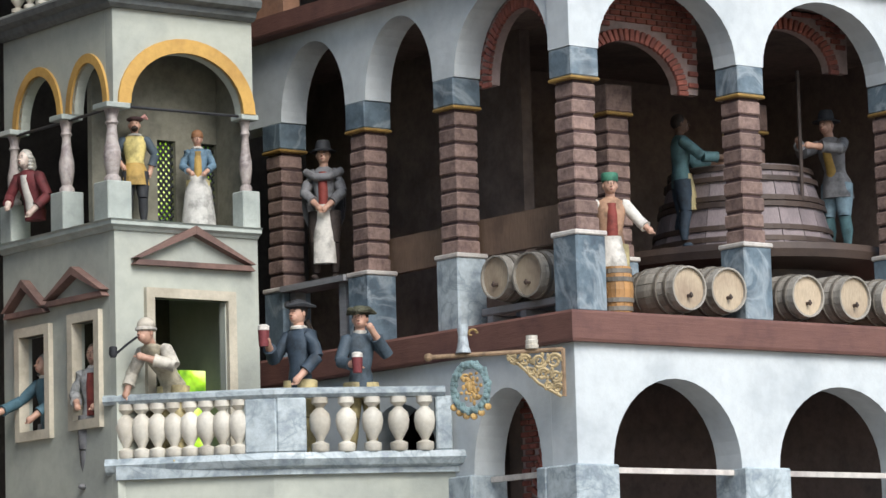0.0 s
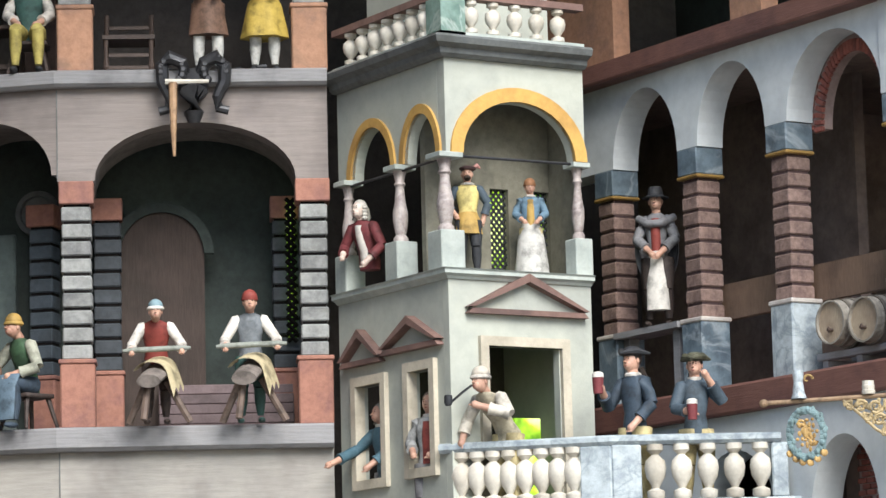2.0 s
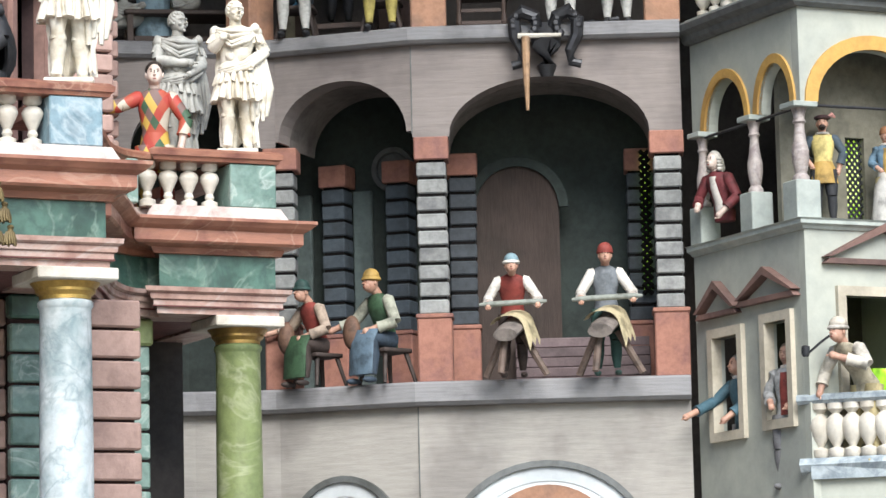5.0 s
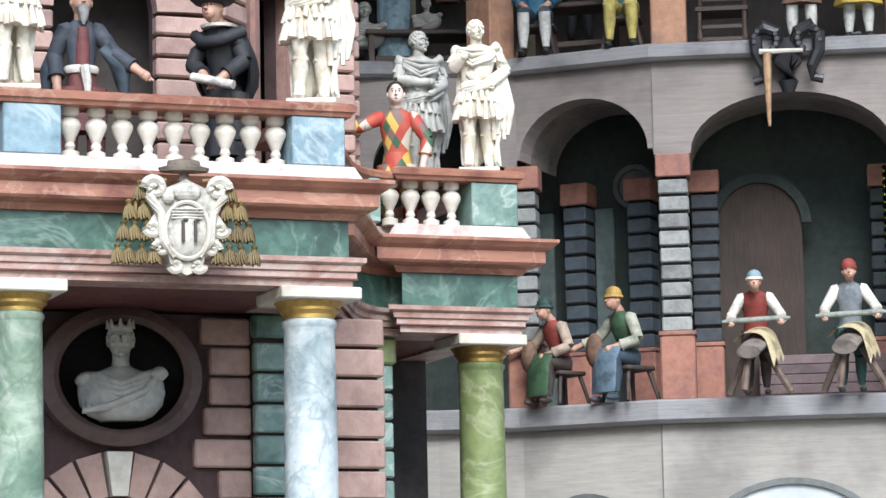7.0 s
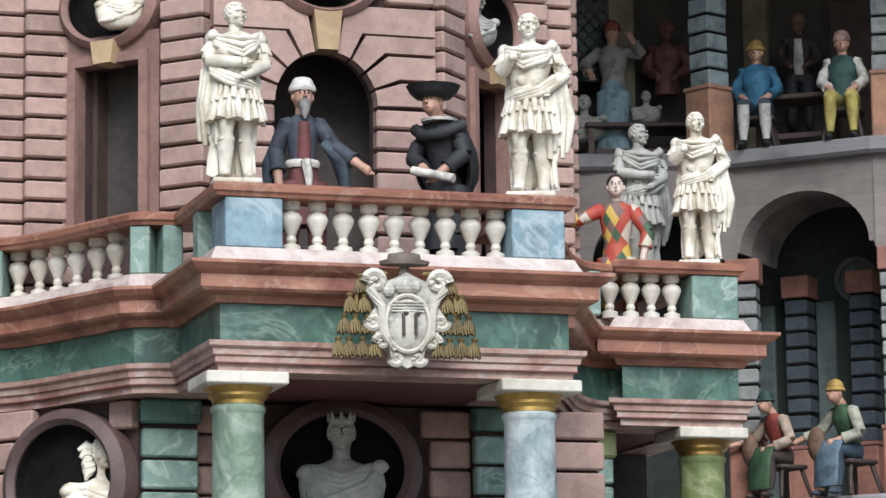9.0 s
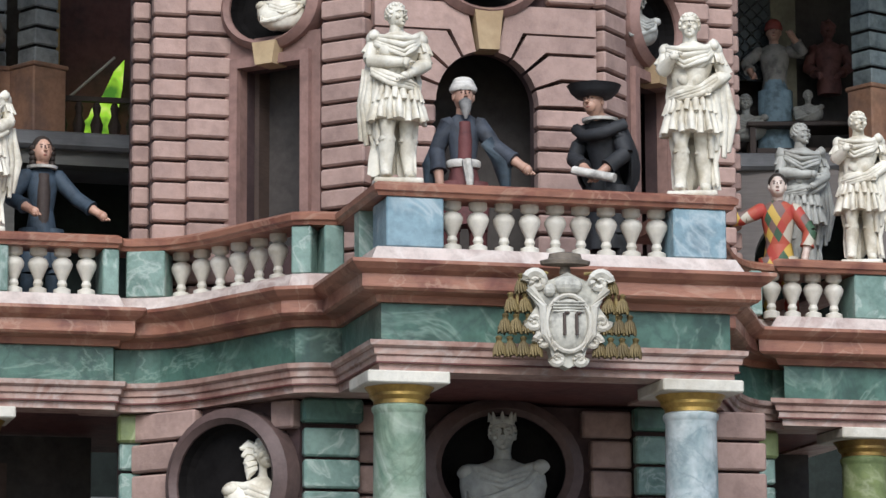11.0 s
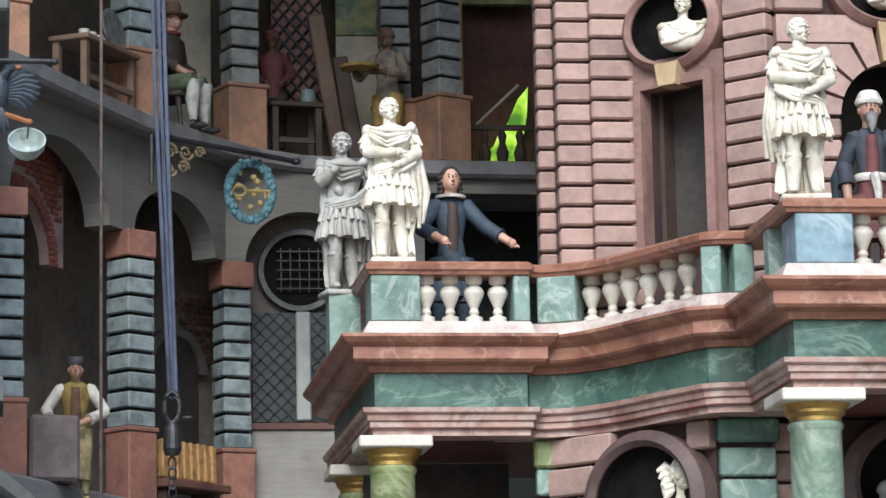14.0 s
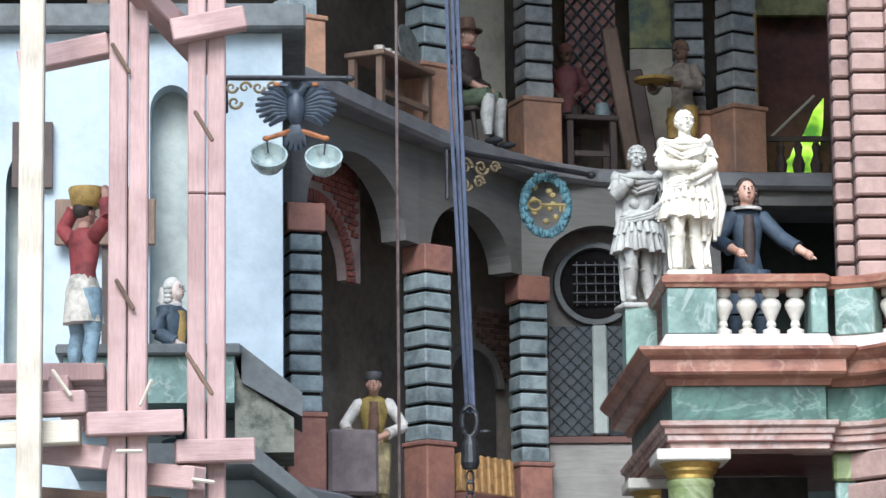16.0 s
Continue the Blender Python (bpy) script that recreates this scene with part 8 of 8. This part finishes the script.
table(pose(2.70, 6.20, 2.926, 0, 0, -35), 0.17, 0.09, 0.125, DARKWOOD, "dark wooden table between the seated men")
table(pose(2.46, 6.43, 2.926, 0, 0, -15), 0.26, 0.10, 0.10, DARKWOOD, "dark wooden workshop table")
table(pose(0.57, 6.40, 2.926, 0, 0, 10), 0.11, 0.08, 0.115, DARKWOOD, "dark wooden tavern table with a jug")
jug = solo("jug", lathe(bmesh.new(), [(0.012, 0), (0.016, 0.012), (0.013, 0.026), (0.012, 0.03)], n=14), C("grey_stoneware", (0.20, 0.26, 0.27), 0.4), pose(0.60, 6.40, 3.0415), "grey stoneware jug on the tavern table", "jug", smooth=45)
table(pose(0.175, 5.93, 2.926, 0, 0, 60), 0.20, 0.08, 0.115, MIDWOOD, "brown wooden sideboard with cups")
for k in range(4):
    solo("cup", lathe(bmesh.new(), [(0.007, 0), (0.009, 0.01), (0.010, 0.022), (0.008, 0.022)], n=10), IVORY, pose(0.155 + 0.014 * k, 5.90 + 0.024 * k, 3.0415), "small pale cup on the sideboard", "cup", "cups on the sideboard", smooth=45)
solo("plate", lathe(bmesh.new(), [(0.004, 0), (0.03, 0.004), (0.042, 0.012), (0.04, 0.014)], n=20), C("pewter_plate", (0.16, 0.17, 0.16), 0.4), pose(0.20, 5.99, 3.0415 + 0.04, 80, 0, 60), "dull pewter plate leaning on the sideboard", "plate", smooth=45)
bd = thing("leaning_board", pose(0.668, 6.44, 2.926, 0, -9, 0), "tall brown board leaning in the upper gallery", "board")
part("plank", boxed(-0.016, 0.016, -0.008, 0.008, 0.004, 0.31, bev=0.003), MIDWOOD, bd)
part("plank", boxed(0.018, 0.05, -0.004, 0.012, 0.004, 0.22, bev=0.003), DARKWOOD, bd)
ch = thing("spindle_chair", PM @ pose(0.14, 0.10, 2.926), "dark spindle-backed chair in the upper gallery", "chair")
for x in (-0.045, 0.045):
    for y in (0, 0.07):
        part("leg", lathe(bmesh.new(), [(0.005, 0), (0.004, 0.02), (0.007, 0.03), (0.004, 0.05), (0.005, 0.15 if y else 0.085)], x, y, 0, 8), DARKWOOD, ch)
part("seat", boxed(-0.052, 0.052, -0.008, 0.078, 0.0855, 0.094), DARKWOOD, ch)
for z in (0.025, 0.05, 0.12):
    part("stretcher", boxed(-0.04, 0.04, -0.003 if z < 0.1 else 0.067, 0.003 if z < 0.1 else 0.073, z, z + 0.007), DARKWOOD, ch)
for k in range(7):
    solo("tool", tube(bmesh.new(), [(0, 0, 0), (0.02, 0.01, 0.004), (0.034, 0, 0.002)], [0.004, 0.006, 0.003], 6), IRON, PM @ pose(0.20 + 0.035 * k, 0.03 + 0.008 * (k % 3), 2.931, 0, 0, 40 * k), "small dark iron tool lying on the upper ledge", "tool", "tools on the ledge")

# workman's block, organ-like rack of wedges, pulley ropes
solo("work_block", boxed(-0.045, 0.04, -0.04, 0.04, 0, 0.11, bev=0.006), paint("grey_violet_block", (0.21, 0.17, 0.17), 0.8, (0.15, 0.12, 0.12), grain=40), pose(0.095, 5.64, 2.224, 0, 0, 10), "grey-violet work block in front of the workman", "block")
rack = thing("wedge_rack", pose(0.33, 6.07, 0.0, 0, 0, 50), "dark rack holding a row of tan wooden wedges", "rack")
part("tray", boxed(-0.09, 0.09, -0.05, 0.03, 2.255, 2.27, bev=0.002), MAROON, rack)
part("back_board", boxed(-0.09, 0.09, 0.0, 0.012, 2.271, 2.31), DARKWOOD, rack)
part("foot", boxed(-0.08, -0.06, -0.03, 0.02, 2.224, 2.2545), DARKWOOD, rack)
part("foot", boxed(0.06, 0.08, -0.03, 0.02, 2.224, 2.2545), DARKWOOD, rack)
for k in range(8):
    part("wedge", boxed(-0.007, 0.007, -0.008, 0.008, 0, 0.075, bev=0.002), C("tan_wood", (0.42, 0.24, 0.09)), rack, m=pose(-0.075 + 0.021 * k, -0.018, 2.272, -12, 14, 0))
pul = thing("pulley_ropes", pose(0, 0, 0), "blue-grey hoist ropes with an iron pulley block and chain", "hoist")
for dx, dy in ((-0.006, 0), (0.004, 0.006), (0.012, -0.003)):
    part("rope", tube(bmesh.new(), [(0.262 + dx, 5.60 + dy, 3.39), (0.272 + dx, 5.60 + dy, 2.9), (0.292 + dx * 0.6, 5.60 + dy, 2.36)], 0.0036, 7), BLUEROPE, pul)
part("single_rope", tube(bmesh.new(), [(0.169, 5.35, 3.3), (0.165, 5.35, 1.46)], 0.0028, 7), C("brown_rope", (0.14, 0.10, 0.09)), pul)
g = bmesh.new()
tube(g, [(0.292 + 0.013 * math.cos(k * math.pi / 8), 5.595, 2.345 + 0.026 * math.sin(k * math.pi / 8)) for k in range(17)], 0.004, 7)
lathe(g, [(0.012, 2.265), (0.016, 2.275), (0.014, 2.305), (0.007, 2.32)], 0.292, 5.595, 0, 14)
blob(g, (0.318, 5.59, 2.327), (0.010, 0.003, 0.003), 0, 6, 5)
part("pulley_block", g, IRON, pul, "dark iron pulley block")
for k in range(9):
    g = tube(bmesh.new(), [(0.292 + 0.006 * math.cos(a * math.pi / 5), 5.595 + (0 if k % 2 else 0.006) * math.sin(a * math.pi / 5), 2.252 - 0.017 * k + 0.011 * math.sin(a * math.pi / 5)) for a in range(11)], 0.002, 5)
    part("chain_link", g, IRON, pul)

# eagle with scales
eg = thing("eagle_sign", Matrix.Translation((0.0045, 4.80, 0.1778)) @ Matrix.Scale(0.8889, 4), "dark double-headed eagle sign holding two pale scale bowls", "sign")
g = tube(bmesh.new(), [(-0.12, 0, 2.886), (0.085, 0, 2.885)], 0.0045, 8)
blob(g, (0.088, 0, 2.885), (0.009, 0.006, 0.006))
part("arm", g, IRON, eg)
part("tail_post", tube(bmesh.new(), [(-0.115, 0, 2.886), (-0.115, 0.05, 2.84)], 0.004, 6), IRON, eg)
g = bmesh.new()
for k in range(4):
    scroll(g, (-0.105 + 0.022 * k, 0, 2.870), Vector((1, 0, 0)), W_, 0.010, 1.2, 1 if k % 2 else -1, 0.0024)
scroll(g, (-0.10, 0, 2.845), Vector((1, 0, 0)), W_, 0.012, 1.2, -1, 0.0026)
part("scrollwork", g, C("gilt_iron", (0.25, 0.19, 0.10)), eg)
g = bmesh.new()
blob(g, (0, -0.004, 2.835), (0.016, 0.012, 0.032))
for s in (-1, 1):
    tube(g, [(0.006 * s, -0.004, 2.855), (0.013 * s, -0.006, 2.872), (0.026 * s, -0.006, 2.873)], [0.009, 0.008, 0.005], 7)
    for k in range(8):
        a = radians(62 - 15 * k)
        ln = 0.066 - 0.0035 * k
        p0 = (0.014 * s, 0.0, 2.85 - 0.004 * k)
        p1 = (s * (0.014 + ln * math.cos(a) * 0.98), -0.002 * (k % 2), 2.845 - 0.004 * k + ln * 0.42 * math.sin(a))
        tube(g, [p0, ((p0[0] + p1[0]) / 2, -0.004, (p0[2] + p1[2]) / 2 + 0.004), p1], [0.005, 0.008, 0.003], 6)
for k in range(5):
    a = radians(-125 + 17 * k)
    tube(g, [(0, -0.002, 2.81), (0.02 * math.cos(a), -0.004, 2.81 + 0.03 * math.sin(a)), (0.03 * math.cos(a), -0.002, 2.81 + 0.047 * math.sin(a))], [0.006, 0.008, 0.003], 6)
part("eagle", g, C("blue_black_iron", (0.05, 0.065, 0.085), 0.4), eg, "feathered double-headed eagle", smooth=50)
g = bmesh.new()
for s in (-1, 1):
    blob(g, (0.031 * s, -0.008, 2.873), (0.007, 0.004, 0.004), 0, 6, 5)
    tube(g, [(0.01 * s, -0.006, 2.795), (0.03 * s, -0.01, 2.788), (0.046 * s, -0.012, 2.782)], [0.005, 0.0045, 0.004], 6)
    blob(g, (0.048 * s, -0.012, 2.782), (0.007, 0.005, 0.005), 0, 6, 5)
part("talons", g, C("orange_talon", (0.42, 0.16, 0.06)), eg, "orange talons and beaks")
for s, zz in ((-1, 2.727), (1, 2.724)):
    b = part("scale_bowl", lathe(bmesh.new(), [(0.006, 0.0), (0.020, 0.004), (0.029, 0.018), (0.031, 0.032), (0.028, 0.032), (0.024, 0.016), (0.004, 0.006)], 0.0445 * s, -0.012, zz, 22), C("pale_celadon", (0.44, 0.52, 0.49), 0.25), eg, "pale celadon bowl", smooth=50)
    b.matrix_basis = Matrix.Translation((0.0445 * s, -0.012, zz + 0.016)) @ Matrix.Rotation(radians(52), 4, "X") @ Matrix.Translation((-0.0445 * s, 0.012, -zz - 0.016))
    part("hook", tube(bmesh.new(), [(0.048 * s, -0.012, 2.782), (0.045 * s, -0.012, zz + 0.03)], 0.0012, 4), IRON, eg)

# key in a wreath
ks = thing("key_sign", pose(0, 0, 0), "blue-green wreath with a golden key hanging from an iron bracket", "sign")
P0, P1 = Vector((0.275, 5.93, 2.880)), Vector((0.548, 6.10, 2.868))
g = tube(bmesh.new(), [P0, P1], 0.005, 8)
blob(g, P1, (0.010, 0.007, 0.007))
tube(g, [P0, P0 + Vector((0, 0, -0.09))], 0.004, 6)
part("arm", g, IRON, ks)
V_ = (P1 - P0).normalized()
g = bmesh.new()
for d, z, r, f in ((0.04, -0.025, 0.016, 1), (0.075, -0.022, 0.015, -1), (0.105, -0.018, 0.011, 1), (0.04, -0.058, 0.014, -1), (0.07, -0.05, 0.012, 1)):
    scroll(g, P0 + V_ * d + W_ * z, V_, W_, r, 1.5, f, 0.003)
part("scrollwork", g, C("dull_gilt_iron", (0.22, 0.17, 0.10)), ks)
kc = Vector((0.462, 6.075, 2.806))
g = bmesh.new()
for k in range(36):
    a = 2 * math.pi * k / 36
    p = kc + Vector((1, 0, 0)) * (0.040 * math.cos(a)) + W_ * (0.053 * math.sin(a))
    blob(g, p, (0.0095, 0.006, 0.0085), 0, 6, 5)
    blob(g, p + Vector((0.004 * math.sin(k * 2.1), -0.005, 0.005 * math.cos(k * 1.7))), (0.005, 0.004, 0.006), 0, 6, 4)
part("wreath", g, C("turquoise_wreath", (0.10, 0.22, 0.26)), ks, "blue-green leaf wreath")
g = bmesh.new()
tube(g, [kc + Vector((0.012 * math.cos(k * 0.6 ) - 0.02, -0.004, 0.010 * math.sin(k * 0.6))) for k in range(11)], 0.003, 6)
tube(g, [kc + Vector((-0.008, -0.004, 0)), kc + Vector((0.036, -0.004, -0.001))], 0.0038, 6)
for x in (0.026, 0.033):
    tube(g, [kc + Vector((x, -0.004, 0)), kc + Vector((x, -0.004, -0.013))], 0.003, 6)
for k in range(9):
    blob(g, kc + Vector((0.022 * math.sin(k * 2.2), -0.002, -0.03 + 0.008 * k)), (0.007, 0.004, 0.006), 0, 6, 5)
part("key", g, C("gilt_key", (0.34, 0.26, 0.10), 0.4), ks, "gilded key with leaves")
part("hanger", tube(bmesh.new(), [kc + W_ * 0.05, kc + W_ * 0.066], 0.0015, 5), IRON, ks)

# ---- timber scaffold ----
sc = thing("scaffold", pose(0, 0, 0), "faded red timber scaffold with pale pegs", "scaffold")


def timber(name, p, q, w, d, mt, lab=""):
    p, q = Vector(p), Vector(q)
    ln = (q - p).length
    g = boxed(-w / 2, w / 2, -d / 2, d / 2, 0, ln, bev=0.002)
    return part(name, g, mt, sc, lab, Matrix.Translation(p) @ (q - p).to_track_quat("Z", "Y").to_matrix().to_4x4())


for x0, x1, y, z0, z1 in ((-0.237, -0.2135, 4.30, 0.0, 3.4), (-0.2115, -0.187, 4.304, 0.0, 3.4), (-0.137, -0.1135, 4.34, 0.0, 2.475), (-0.137, -0.1135, 4.342, 2.477, 3.4), (-0.1115, -0.088, 4.344, 0.0, 2.475), (-0.1115, -0.088, 4.346, 2.477, 3.4)):
    timber("post", ((x0 + x1) / 2, y, z0), ((x0 + x1) / 2, y, z1), x1 - x0, 0.035, PINKWOOD)
timber("pole", (-0.330, 4.25, 0.0), (-0.334, 4.25, 3.4), 0.031, 0.031, PALEWOOD, "pale bare pole")
timber("crossbeam", (-0.262, 4.265, 2.166), (-0.141, 4.285, 2.172), 0.026, 0.03, PINKWOOD)
timber("crossbeam", (-0.151, 4.30, 2.135), (-0.051, 4.315, 2.139), 0.026, 0.03, PINKWOOD)
timber("crossbeam", (-0.158, 4.31, 2.688), (-0.062, 4.315, 2.708), 0.028, 0.03, PINKWOOD)
timber("crossbeam", (-0.20, 4.26, 2.735), (-0.11, 4.44, 2.675), 0.03, 0.03, PINKWOOD)
timber("crossbeam", (-0.36, 4.38, 2.663), (-0.24, 4.36, 2.683), 0.03, 0.03, PINKWOOD)
timber("crossbeam", (-0.34, 4.36, 2.145), (-0.235, 4.28, 2.125), 0.026, 0.03, PINKWOOD)
timber("crossbeam", (-0.20, 4.36, 2.115), (-0.12, 4.29, 2.10), 0.026, 0.03, PINKWOOD)
timber("crossbeam", (-0.40, 4.28, 2.19), (-0.262, 4.27, 2.195), 0.03, 0.03, PINKWOOD)
timber("crossbeam", (-0.40, 4.285, 2.155), (-0.27, 4.275, 2.158), 0.028, 0.03, PALEWOOD)
timber("crossbeam", (-0.33, 4.42, 2.09), (-0.16, 4.42, 2.075), 0.022, 0.03, MIDWOOD)
for y in (4.36, 4.41, 4.46, 4.51, 4.56, 4.61):
    part("deck_plank", boxed(-0.46, -0.245, y, y + 0.045, 2.236, 2.260, bev=0.002), PINKWOOD, sc)
timber("deck_bearer", (-0.30, 4.30, 2.222), (-0.30, 4.66, 2.222), 0.026, 0.026, PINKWOOD)
for x, z, a in ((-0.222, 2.645, 30), (-0.215, 2.335, 25), (-0.115, 2.555, 30), (-0.115, 2.225, 30), (-0.125, 2.24, 35)):
    timber("peg", (x - 0.012, 4.275, z + 0.02), (x + 0.012, 4.28, z - 0.02), 0.0055, 0.0055, MIDWOOD)
for p, q in (((-0.195, 4.272, 2.19), (-0.18, 4.272, 2.225)), ((-0.305, 4.25, 2.235), (-0.28, 4.25, 2.20)), ((-0.225, 4.262, 2.132), (-0.19, 4.262, 2.132)), ((-0.13, 4.28, 2.098), (-0.10, 4.28, 2.094))):
    timber("peg", p, q, 0.005, 0.005, PALEWOOD)
# dark patches and boards on the white house
part("shutter", boxed(-0.285, -0.235, 4.985, 4.999, 2.36, 2.62), DARKWOOD, wh, "dark lattice shutter")
part("sign_board", boxed(-0.355, -0.205, 4.975, 4.984, 2.53, 2.60, bev=0.002), MIDWOOD, wh, "brown sign board")
part("side_window", boxed(-0.42, -0.36, 4.985, 4.999, 2.62, 2.72), DARKWOOD, wh, "dark shuttered window")
